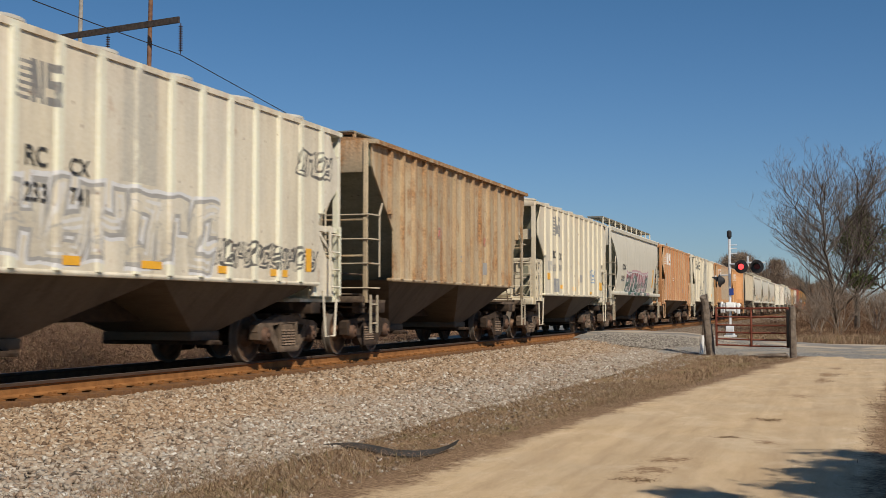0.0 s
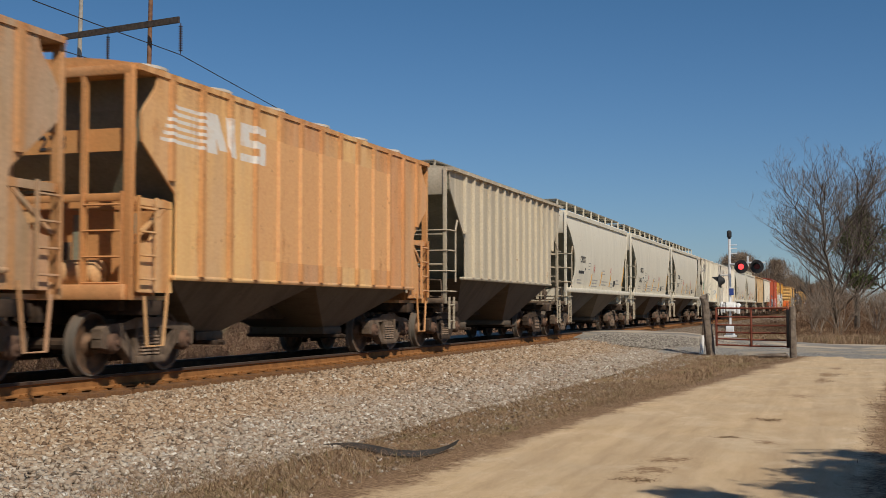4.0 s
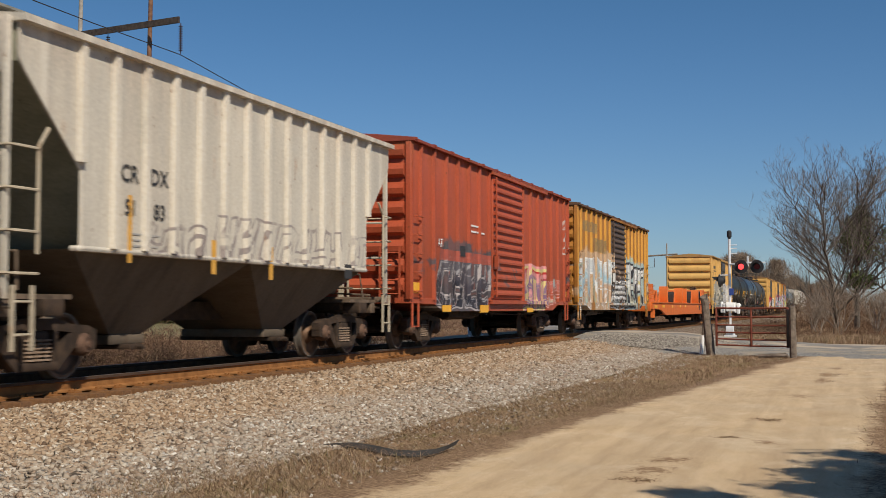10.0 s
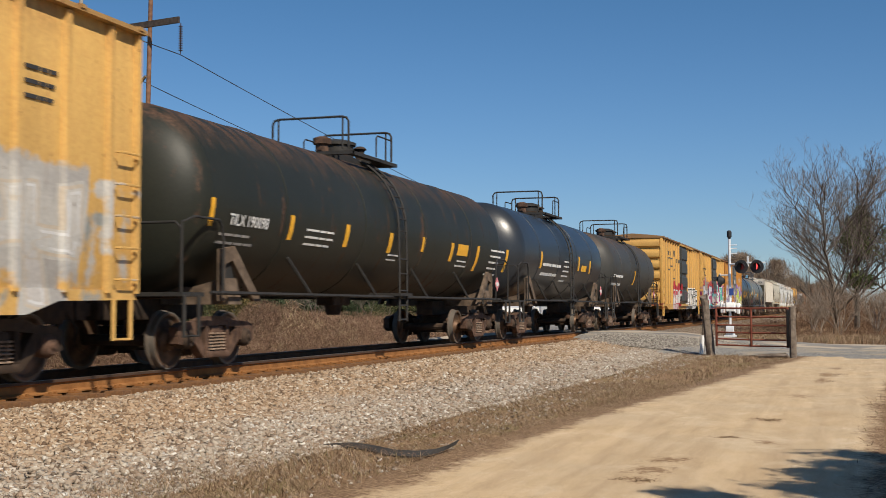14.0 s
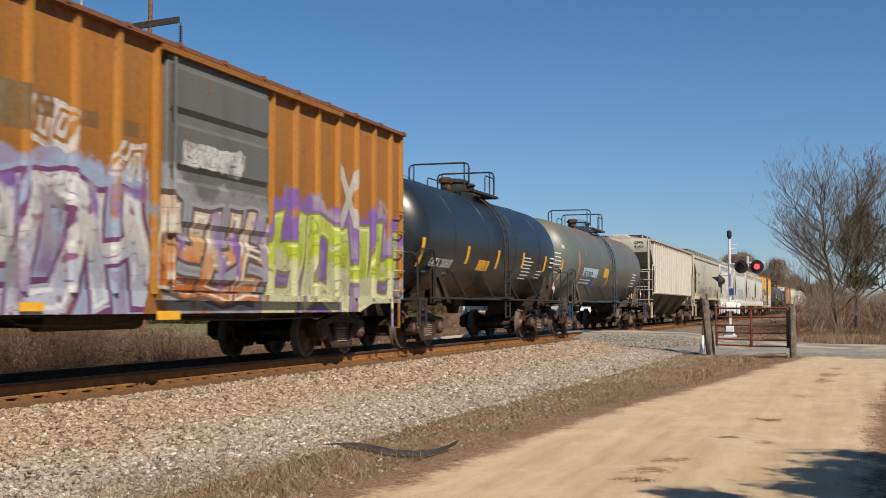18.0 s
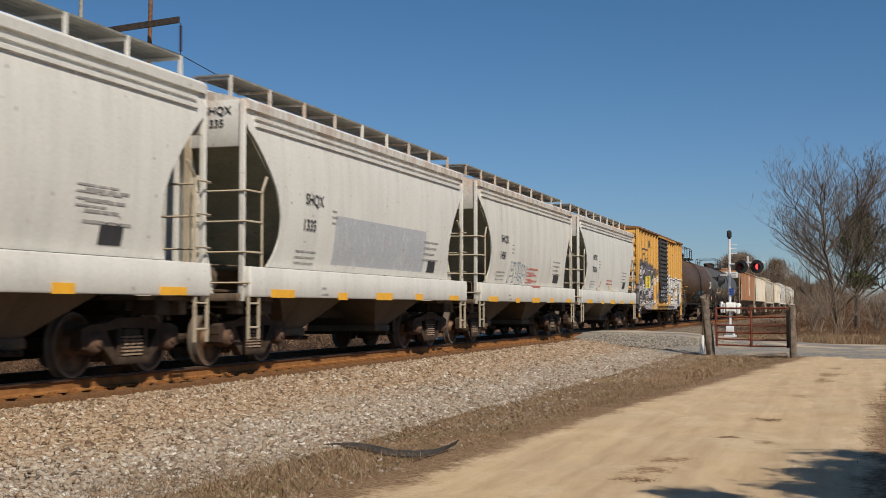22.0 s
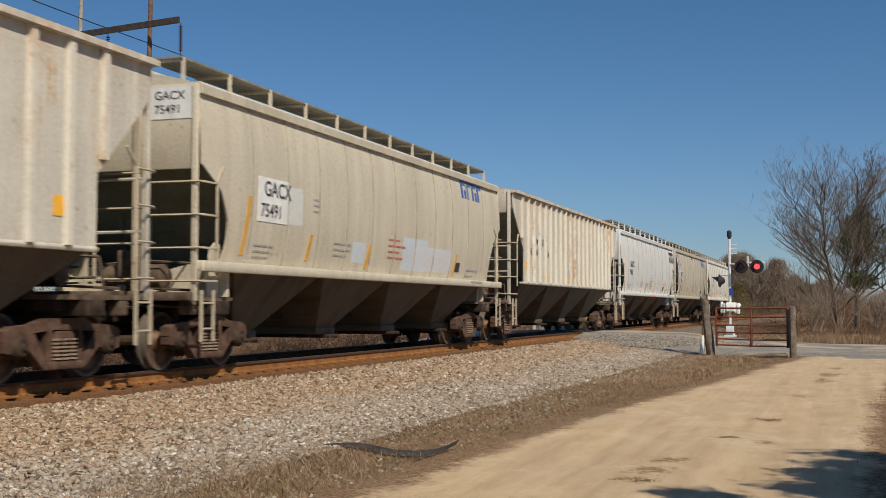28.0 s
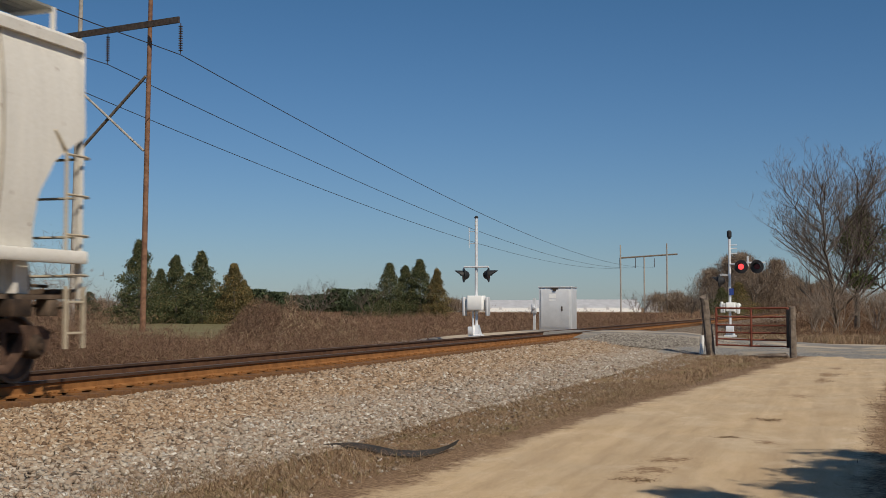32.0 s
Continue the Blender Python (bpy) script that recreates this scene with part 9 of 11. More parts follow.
bars(CAR[44], -3.99, 2.74, 0.28, 3, CURVE, STENCIL_GREY, 0.048, 0.101)
bars(CAR[44], -6.08, 1.86, 0.89, 3, CURVE, STENCIL_GREY, 0.044, 0.092)
bars(CAR[44], -3.02, 2.04, 0.79, 3, CURVE, STENCIL_GREY, 0.05, 0.106)
plate(CAR[44], 'mark', 4.13, 4.48, 1.75, 1.96, CURVE, STENCIL, 0)
bars(CAR[44], -0.33, 2.25, 0.98, 4, CURVE, STENCIL_GREY, 0.056, 0.119)
bars(CAR[44], 5.03, 1.79, 0.96, 3, CURVE, STENCIL_GREY, 0.068, 0.144)
stencil(CAR[45], 'GACX', -5.87, 2.66, 0.238, CURVE, STENCIL)
stencil(CAR[45], '75465', -5.97, 2.33, 0.211, CURVE, STENCIL)
plate(CAR[45], 'mark', -6.49, -6.38, 1.7, 2.61, CURVE, GOLD_INK, 0.1)
plate(CAR[45], 'mark', -4.16, -4.04, 1.7, 2.15, CURVE, GOLD_INK, 0.1)
plate(CAR[45], 'mark', -1.46, -1.33, 1.64, 2.12, CURVE, GOLD_INK, 0.1)
plate(CAR[45], 'mark', 3.98, 4.1, 1.66, 2.15, CURVE, GOLD_INK, 0.1)
bars(CAR[45], -3.99, 2.74, 0.28, 3, CURVE, STENCIL_GREY, 0.048, 0.101)
bars(CAR[45], -6.08, 1.86, 0.89, 3, CURVE, STENCIL_GREY, 0.044, 0.092)
bars(CAR[45], -3.02, 2.04, 0.79, 3, CURVE, STENCIL_GREY, 0.05, 0.106)
plate(CAR[45], 'mark', 4.13, 4.48, 1.75, 1.96, CURVE, STENCIL, 0)
bars(CAR[45], -0.33, 2.25, 0.98, 4, CURVE, RED_INK, 0.056, 0.119)
bars(CAR[45], 5.03, 1.79, 0.96, 3, CURVE, STENCIL_GREY, 0.068, 0.144)
stencil(CAR[46], 'GACX', -5.87, 2.66, 0.221, CURVE, STENCIL)
stencil(CAR[46], '6429', -5.97, 2.33, 0.211, CURVE, STENCIL)
plate(CAR[46], 'mark', -6.49, -6.38, 1.7, 2.61, CURVE, GOLD_INK, 0.1)
plate(CAR[46], 'mark', -4.16, -4.04, 1.7, 2.15, CURVE, GOLD_INK, 0.1)
plate(CAR[46], 'mark', -1.46, -1.33, 1.64, 2.12, CURVE, GOLD_INK, 0.1)
plate(CAR[46], 'mark', 3.98, 4.1, 1.66, 2.15, CURVE, GOLD_INK, 0.1)
bars(CAR[46], -3.99, 2.74, 0.28, 3, CURVE, STENCIL_GREY, 0.048, 0.101)
bars(CAR[46], -6.08, 1.86, 0.89, 3, CURVE, STENCIL_GREY, 0.044, 0.092)
bars(CAR[46], -3.02, 2.04, 0.79, 3, CURVE, STENCIL_GREY, 0.05, 0.106)
plate(CAR[46], 'mark', 4.13, 4.48, 1.75, 1.96, CURVE, STENCIL, 0)
bars(CAR[46], -0.33, 2.25, 0.98, 4, CURVE, STENCIL_GREY, 0.056, 0.119)
bars(CAR[46], 5.03, 1.79, 0.96, 3, CURVE, STENCIL_GREY, 0.068, 0.144)
bars(CAR[44], -0.97, 1.41, 2.27, 1, CURVE, RED_INK, 0.082, 0.173)
block_mark(CAR[44], 6.3, 7.86, 3.24, 3.79, 4, CURVE, STENCIL)
block_mark(CAR[45], 4.65, 6.19, 3.5, 4.0, 4, CURVE, BLUE_INK)
block_mark(CAR[45], -0.55, 0.42, 3.77, 3.97, 2, CURVE, BLUE_INK)
plate(CAR[44], 'mark', -1.53, -1.42, 1.64, 2.06, CURVE, GOLD_INK, 0.12)
plate(CAR[44], 'mark', 1.35, 1.47, 1.64, 2.07, CURVE, GOLD_INK, 0.12)
plate(CAR[44], 'mark', 3.91, 4.03, 1.65, 2.07, CURVE, GOLD_INK, 0.12)
plate(CAR[44], 'mark', 6.32, 6.43, 1.61, 2.53, CURVE, GOLD_INK, 0.12)
bars(CAR[44], -1.26, 2.04, 0.65, 3, CURVE, STENCIL_GREY, 0.034, 0.071)
bars(CAR[44], -0.11, 2.11, 0.54, 5, CURVE, STENCIL_GREY, 0.036, 0.076)
bars(CAR[44], 4.15, 2.09, 0.75, 2, CURVE, STENCIL_GREY, 0.046, 0.096)
bars(CAR[44], -2.73, 2.05, 0.4, 3, CURVE, STENCIL_GREY, 0.03, 0.064)
plate(CAR[21], 'panel', 6.27, 6.81, 0.76, 1.06, BOXS, STENCIL, 0)
plate(CAR[21], 'reflector', -12.53, -11.61, 0.9, 1.02, BOXS, REFLECT, 0)
plate(CAR[21], 'reflector', -9.85, -9.11, 0.91, 1.03, BOXS, REFLECT, 0)
plate(CAR[21], 'reflector', -6.38, -5.93, 0.91, 1.04, BOXS, REFLECT, 0)
plate(CAR[21], 'reflector', -5.58, -5.47, 0.89, 0.95, BOXS, REFLECT, 0)
plate(CAR[21], 'reflector', -3.16, -2.62, 0.92, 1.06, BOXS, REFLECT, 0)
plate(CAR[21], 'reflector', -0.93, -0.38, 0.93, 1.06, BOXS, REFLECT, 0)
plate(CAR[21], 'reflector', 5.39, 5.56, 0.93, 1.04, BOXS, REFLECT, 0)
plate(CAR[21], 'reflector', 7.95, 8.44, 0.91, 1.02, BOXS, REFLECT, 0)
plate(CAR[21], 'reflector', 10.83, 11.77, 0.9, 1.02, BOXS, REFLECT, 0)
band_marks(CAR[3], '233')
band_marks(CAR[5], '233')
band_marks(CAR[6], '233')
band_marks(CAR[7], '233')
band_marks(CAR[8], '233')
band_marks(CAR[13], '233')
band_marks(CAR[14], '233')
end_marks(CAR[15], 'CRDX', '21875')
end_marks(CAR[12], 'CRDX', '21874')
end_marks(CAR[31], 'GPPX', '92020')
part("number_panel", Solid().box(0.30, 1.42, -CAR[40]["end"] - 0.012, -CAR[40]["end"] + 0.01, CAR[40]["top"] - 0.58, CAR[40]["top"] - 0.06), STENCIL_WHITE, CAR[40], "pale grey number panel", 0)
for zm in (0.24, 0.44):
    part("mark", Solid().box(0.52, 1.22, -CAR[40]["end"] - 0.018, -CAR[40]["end"] - 0.012, CAR[40]["top"] - zm - 0.05, CAR[40]["top"] - zm + 0.05), STENCIL_GREY, CAR[40], "", 0)
end_marks(CAR[42], 'GACX', '75491')
end_marks(CAR[44], 'GACX', '75460')
end_marks(CAR[45], 'GACX', '75465')
end_marks(CAR[46], 'GACX', '6429')
end_marks(CAR[34], 'SHQX', '1335')
end_marks(CAR[4], 'CRDX', '21921')

# ---- crossing signals ----
def mast(th, z0, z1, lean=0.0):
    part("mast", Solid().tube([(0, 0, z0), (0, lean, z1)], 0.056, 12), ALU, th)
    part("mast_base", Solid().loft([[(sx * a, sy * a, z) for sx, sy in ((-1, -1), (1, -1), (1, 1), (-1, 1))] for z, a in ((z0, 0.24), (z0 + 0.06, 0.24), (z0 + 0.1, 0.17), (z0 + 0.45, 0.09))]), ALU, th, "flared cast base")


def flasher(th, at, lens=True):
    """A round black backing with hood and lens, looking along its -y."""
    f = part("flasher", Solid().turned("y", (0, 0, 0), [(-0.02, 0.275), (0.0, 0.275), (0.05, 0.18), (0.16, 0.12), (0.2, 0.05)], 24), SIGNAL_BLACK, th, "round black light backing")
    f.matrix_basis = at
    hood = Solid()
    pts = []
    for k in range(11):
        a = math.radians(-10 + 200 * k / 10)
        pts.append((math.cos(a) * 0.17, math.sin(a) * 0.17))
    inner = [(x * 0.96, z * 0.96) for x, z in pts]
    rim = pts + inner[::-1]
    tip = [(x, z) for x, z in rim]
    hood.loft([[(x, -0.02, z) for x, z in rim], [(x, -0.10 - 0.26 * max(0.0, z / 0.17), z) for x, z in tip]])
    part("hood", hood, SIGNAL_BLACK, f)
    if lens:
        part("lens", Solid().turned("y", (0, 0, 0), [(-0.05, 0.02), (-0.045, 0.09), (-0.02, 0.15), (0, 0.15)], 20), DARK_LENS, f, "dark red lens")
    return f


near_signal = thing("crossing_signal", "silver crossing signal mast with red flashing lights and bell", "crossing signal", "crossing signals", pose(-4.47, 51.2, 0.0))
mast(near_signal, 0.30, 4.35)
part("bell", Solid().turned("z", (0, 0, 4.35), [(0, 0.05), (0.05, 0.06), (0.1, 0.10), (0.3, 0.10), (0.36, 0.05)], 14), SIGNAL_BLACK, near_signal, "black bell on the mast top")
part("arm", Solid().tube([(0, -0.02, 3.30), (0.45, -0.25, 3.30), (0.62, -0.25, 3.35), (1.45, -0.25, 3.35)], 0.035, 8).tube([(0.75, -0.25, 3.2), (0.75, -0.25, 3.62)], 0.04).tube([(0, 0, 2.85), (-0.42, 0.05, 2.85)], 0.03), ALU, near_signal)
LAMPS = []
for k, lx in enumerate((0.50, 1.13)):
    flasher(near_signal, pose(lx, -0.42, 3.18, 0, 0, -6), False)
    ln = Solid().turned("y", (0, 0, 0), [(-0.02, 0.12), (0.02, 0.12)], 20).mesh("lens", DARK_LENS, 0)
    ln.materials.append(LIT_LENS)
    for f in ln.polygons:
        f.material_index = 1 if f.normal.y < -0.9 else 0
    lo = part("lens", ln, None, near_signal, "red lens of a flashing light")
    lo.matrix_basis = pose(lx, -0.46, 3.18, 0, 0, -6)
    LAMPS.append((lo, lx))
flasher(near_signal, pose(-0.40, 0.1, 2.62, 0, 0, -100))
part("sign", Solid().box(-0.02, 0.16, -0.09, -0.07, 2.02, 2.30), BLUE, near_signal, "small blue notice plate")
part("gate_mechanism", Solid().box(-0.16, 0.2, -0.2, 0.2, 1.35, 1.72, 0.03).box(-0.38, -0.28, -0.1, 0.1, 1.3, 1.75, 0.02).box(0.28, 0.40, -0.1, 0.1, 1.25, 1.70, 0.02).tube([(-0.42, 0, 1.6), (0.45, 0, 1.6)], 0.05).box(-0.25, -0.2, -0.15, 0.15, 1.3, 1.7).box(0.2, 0.25, -0.15, 0.15, 1.3, 1.72), WHITE, near_signal, "white gate arm mechanism")
part("junction_box", Solid().box(-0.16, 0.16, -0.28, -0.1, 0.45, 0.75, 0.02), ALU, near_signal)
for z in (4.1, 3.95, 3.75):
    part("mast_rung", Solid().tube([(0, 0, z), (0.3, 0, z)], 0.02), ALU, near_signal)

far_signal = thing("crossing_signal", "silver crossing signal mast with gate mechanism and side-facing lights", "crossing signal", "crossing signals", pose(-13.0, 43.1, 0.0))
mast(far_signal, 0.42, 4.85)
part("mast_cap", Solid().turned("z", (0, 0, 4.85), [(0, 0.075), (0.04, 0.075), (0.09, 0.02)], 12), SIGNAL_BLACK, far_signal)
part("arm", Solid().tube([(-0.45, -0.1, 3.02), (0.5, -0.1, 3.02)], 0.035, 8).tube([(-0.45, -0.1, 3.02), (-0.45, -0.1, 2.85)], 0.03).tube([(0.5, -0.1, 3.02), (0.5, -0.1, 2.85)], 0.03), ALU, far_signal)
flasher(far_signal, pose(-0.45, -0.1, 2.72, 0, 0, -62))
flasher(far_signal, pose(0.5, -0.1, 2.72, 0, 0, 98))
part("gate_mechanism", Solid().box(-0.3, 0.36, -0.35, 0.1, 1.4, 1.95, 0.06), WHITE, far_signal, "white gate mechanism housing")
for sx in (-1, 1):
    part("counterweight", Solid().box(0.03 + sx * 0.45 - 0.05, 0.03 + sx * 0.45 + 0.05, -0.3, 0.05, 1.2, 1.9, 0.03), CABINET, far_signal)
part("conduit", Solid().tube([(-0.12, -0.08, 1.4), (-0.10, -0.1, 0.8)], 0.035).box(-0.26, -0.04, -0.28, -0.06, 0.5, 0.8, 0.02), ALU, far_signal)
part("antenna", Solid().tube([(-0.28, 0, 4.5), (-0.28, 0, 3.75)], 0.016).tube([(0, 0, 4.35), (-0.28, 0, 4.35)], 0.012).tube([(0, 0, 3.9), (-0.28, 0, 3.9)], 0.012), CABINET, far_signal)

cab = thing("signal_cabinet", "grey metal signal equipment cabinet beside the track", "cabinet", at=pose(-14.6, 63.6, 0.02))
part("body", Solid().box(-0.88, 0.88, -0.7, 0.7, 0.30, 2.55, 0.03), CABINET, cab)
part("cap", Solid().box(-0.92, 0.92, -0.75, 0.75, 2.55, 2.61, 0.01), CABINET, cab)
part("door", Solid().box(-0.78, 0.78, -0.735, -0.70, 0.42, 2.45, 0.01), CABINET, cab, "wide flat door with notice plates")
part("latch", Solid().box(0.35, 0.42, -0.77, -0.735, 1.3, 1.55), STEEL_DARK, cab)
part("notice", Solid().box(-0.3, 0.05, -0.745, -0.736, 2.0, 2.2).box(-0.3, 0.05, -0.745, -0.736, 1.85, 1.92), WHITE, cab)
part("leg", Solid().box(-0.84, -0.7, -0.6, 0.6, 0.0, 0.3).box(0.7, 0.84, -0.6, 0.6, 0.0, 0.3), STEEL_DARK, cab)
part("vent", Solid().box(-0.2, 0.2, -0.76, -0.735, 2.47, 2.54).box(-0.08, 0.08, -0.8, -0.735, 2.38, 2.46), STEEL_DARK, cab)
meter = thing("meter_post", "short grey post with electric meter beside the cabinet", "meter post", at=pose(-15.5, 62.0, 0.0))
part("post", Solid().box(-0.06, 0.06, -0.05, 0.05, 0.0, 2.0), CABINET, meter)
part("meter", Solid().box(-0.14, 0.14, -0.16, -0.05, 1.2, 1.7, 0.03).turned("y", (0, -0.16, 1.5), [(-0.1, 0.06), (-0.02, 0.1), (0, 0.1)], 12), CABINET, meter)

# ---- farm gate and posts ----
gate_a, gate_b = Vector((-3.85, 39.2, 0)), Vector((-1.62, 37.95, 0))
gd = gate_b - gate_a
gate = thing("farm_gate", "rusty red tubular farm gate, closed, between wooden posts", "gate", at=Matrix.Translation(gate_a) @ Matrix.Rotation(math.atan2(gd.y, gd.x), 4, "Z"))
gl = gd.length
for z in (0.33, 0.52, 0.73, 0.96, 1.22, 1.49):
    part("bar", Solid().tube([(0, 0, z), (gl * 0.5, 0, z - 0.015), (gl, 0, z)], 0.024 if z < 1.4 else 0.03, 8), GATE_RED, gate)
for x in (0.0, gl * 0.5, gl):
    part("stile", Solid().box(x - 0.03, x + 0.03, -0.03, 0.03, 0.28, 1.5, 0.008), GATE_RED, gate)
part("latch_plate", Solid().box(gl - 0.02, gl + 0.12, -0.05, 0.05, 0.3, 1.45, 0.02), BLACK, gate)
part("chain", Solid().tube([(-0.1, 0.02, 0.98), (0.05, 0.03, 0.93), (0.12, 0.0, 0.97)], 0.014, 5), STEEL_RUST, gate)


def wood_post(x, y, h, r, lean, mat_, label, top=0.25):
    p = thing("fence_post", label, "fence post", at=pose(x, y, -0.1))
    s = Solid()
    rings = []
    rnd = random.Random(int(x * 100))
    for i in range(7):
        z = (h + 0.1) * i / 6
        rr = r * (1 - 0.15 * i / 6)
        rings.append([(math.cos(k * math.tau / 9) * rr * rnd.uniform(0.85, 1.1) + lean * z / h, math.sin(k * math.tau / 9) * rr * rnd.uniform(0.85, 1.1), z - (top * k / 9 if i == 6 else 0)) for k in range(9)])
    part("shaft", s.loft(rings), mat_, p)
    return p


wood_post(-4.05, 39.4, 1.98, 0.15, -0.2, WEATHERED, "leaning weathered grey wooden gate post")
wood_post(-1.45, 37.6, 1.55, 0.11, -0.02, WEATHERED, "upright weathered wooden gate post", 0.05)
wp = thing("marker_post", "thin leaning stake with white lower half beside the gate", "marker post", at=pose(-4.42, 39.9, -0.05))
part("stake", Solid().tube([(0.06, 0, 0.6), (0.13, 0, 1.3)], 0.05, 8), WEATHERED, wp, "dark upper half")
part("sleeve", Solid().tube([(0, 0, 0.0), (0.06, 0, 0.66)], 0.06, 10), WHITE, wp, "white lower half")
log = thing("log", "short grey weathered log lying by the gate post", "log", at=pose(-1.95, 37.4, 0.05))
part("wood", Solid().tube([(-0.5, 0.05, 0.0), (0, 0, 0.03), (0.35, -0.05, 0.02)], 0.07, 8, 0.05).tube([(-0.3, 0.2, 0.02), (0.3, 0.12, 0.08)], 0.035, 6), WEATHERED, log)
for k, (fx, fy) in enumerate(((5.2, 78.0), (7.0, 80.0), (9.0, 82.0))):
    wood_post(fx, fy, 1.3, 0.07, 0.02 * k, WEATHERED, "thin grey fence post in dry grass", 0.02)

strip = thing("rubber_strip", "flat black rubber strip lying curled in dry grass", "rubber strip", at=pose(0, 0, 0))
sp = [(-5.50, 11.96, 0.0), (-5.34, 12.15, 0.02), (-5.1, 12.16, 0.035), (-4.8, 11.95, 0.04), (-4.45, 11.66, 0.035), (-4.18, 11.58, 0.04), (-4.02, 11.72, 0.05), (-3.96, 11.98, 0.065), (-3.92, 12.25, 0.10)]
part("strip", Solid().loft([[(x, y - w * 0.9, z - 0.05), (x + 0.02, y + w * 0.9, z - 0.01), (x + 0.02, y + w * 0.9, z + 0.004), (x, y - w * 0.9, z - 0.034)] for (x, y, z), w in zip(sp, (0.03, 0.05, 0.06, 0.07, 0.085, 0.10, 0.09, 0.06, 0.03))]), RUBBER, strip)

# ---- power line ----
def at_depth(px, py, depth):
    """A place along a line of sight, by its bearing numbers and its depth."""
    right, up = (px - 784) / 2133.4 * depth, (441 - py) / 2133.4 * depth
    p, y = math.radians(2.79), math.radians(18.37)
    fwd, zz = depth * math.cos(p) - up * math.sin(p), depth * math.sin(p) + up * math.cos(p)
    return Vector((right * math.cos(y) - fwd * math.sin(y), right * math.sin(y) + fwd * math.cos(y), 1.5 + zz))


frame_a = thing("power_pole", "tall two-pole wooden power line frame with cross-braces", "power pole", "power line frames")
PR, PL = at_depth(259, 300, 74.0), at_depth(134, 300, 77.0)
AR, AL = at_depth(320, 36, 72.6), at_depth(72, 64, 78.4)
arm_z = AR.z
for nm, P, m_, lean in (("r", PR, POLE_WOOD, 0.28), ("l", PL, POLE_GREY, 0.35)):
    part("pole", Solid().tube([(P.x - lean * 0.5, P.y, -0.2), (P.x, P.y, 10.0), (P.x + lean * 0.7, P.y, 22.5)], 0.19, 12, 0.13), m_, frame_a, "grey wooden pole" if nm == "l" else "red-brown wooden pole")
ad = (AL - AR).normalized()
arm = Solid()
nrm = Vector((-ad.y, ad.x, 0)).normalized() * 0.22
arm.loft([[tuple(P + nrm + Vector((0, 0, -0.19))), tuple(P + nrm + Vector((0, 0, 0.19))), tuple(P + nrm * 0.4 + Vector((0, 0, 0.19))), tuple(P + nrm * 0.4 + Vector((0, 0, -0.19)))] for P in (Vector((AR.x, AR.y, arm_z)), Vector((AL.x, AL.y, arm_z)))])
part("crossarm", arm, TAR_WOOD, frame_a, "dark wooden crossarm")
zb1, zb0 = at_depth(255, 135, 74).z, at_depth(250, 268, 74).z
part("brace", Solid().tube([(PR.x, PR.y - 0.2, zb1), (PL.x, PL.y - 0.2, zb0)], 0.10, 8), WEATHERED, frame_a)
part("brace", Solid().tube([(PL.x, PL.y - 0.35, zb1), (PR.x, PR.y - 0.35, zb0)], 0.08, 8), POLE_GREY, frame_a)
hang = []
for f in (0.0, 0.5, 1.0):
    P = Vector((AR.x, AR.y, arm_z)).lerp(Vector((AL.x, AL.y, arm_z)), f)
    s = Solid()
    s.tube([(P.x, P.y, arm_z - 0.19), (P.x, P.y, arm_z - 2.05)], 0.03, 6)
    for k in range(11):
        s.turned("z", (P.x, P.y, arm_z - 0.42 - k * 0.145), [(0, 0.05), (0.02, 0.14), (0.05, 0.12), (0.08, 0.04)], 10)
    part("insulator_string", s, INSUL, frame_a, "string of dark insulator discs")
    hang.append(Vector((P.x, P.y, arm_z - 2.1)))

FARZ = 330.0
frame_b = thing("power_pole", "distant three-pole power line frame with a crossarm", "power pole", "power line frames")
tops = [(1098, 434), (1140, 455), (1180, 431)]
for px, py in tops:
    P = at_depth(px, py, FARZ)
    part("pole", Solid().tube([(P.x, P.y, -0.2), (P.x, P.y, P.z)], 0.24, 8, 0.18), POLE_GREY, frame_b)
A, B = at_depth(1097, 457, FARZ), at_depth(1199, 450, FARZ)
part("crossarm", Solid().tube([A, B], 0.22, 6), WEATHERED, frame_b)
ends = [at_depth(1158, 473, FARZ), at_depth(1125, 474, FARZ), at_depth(1097, 475, FARZ)]
for P in ends:
    part("insulator_string", Solid().tube([(P.x, P.y, A.z), (P.x, P.y, P.z)], 0.10, 6), INSUL, frame_b)
for k, (P, Q) in enumerate(zip(hang, ends)):
    pts = []
    for i in range(33):
        f = i / 32
        p = P.lerp(Q, f)
        p.z -= 4 * 3.6 * f * (1 - f)
        pts.append(p)
    w = thing("power_line", "thin dark overhead power conductor sagging between frames", "power line", "overhead conductors")
    part("span", Solid().tube(pts, 0.028, 5), WIRE, w)
    back = P + (P - Q).normalized() * 150 + Vector((0, 0, 5.0))
    pts = []
    for i in range(17):
        f = i / 16
        p = P.lerp(back, f)
        p.z -= 4 * 3.0 * f * (1 - f)
        pts.append(p)
    part("span", Solid().tube(pts, 0.028, 5), WIRE, w)

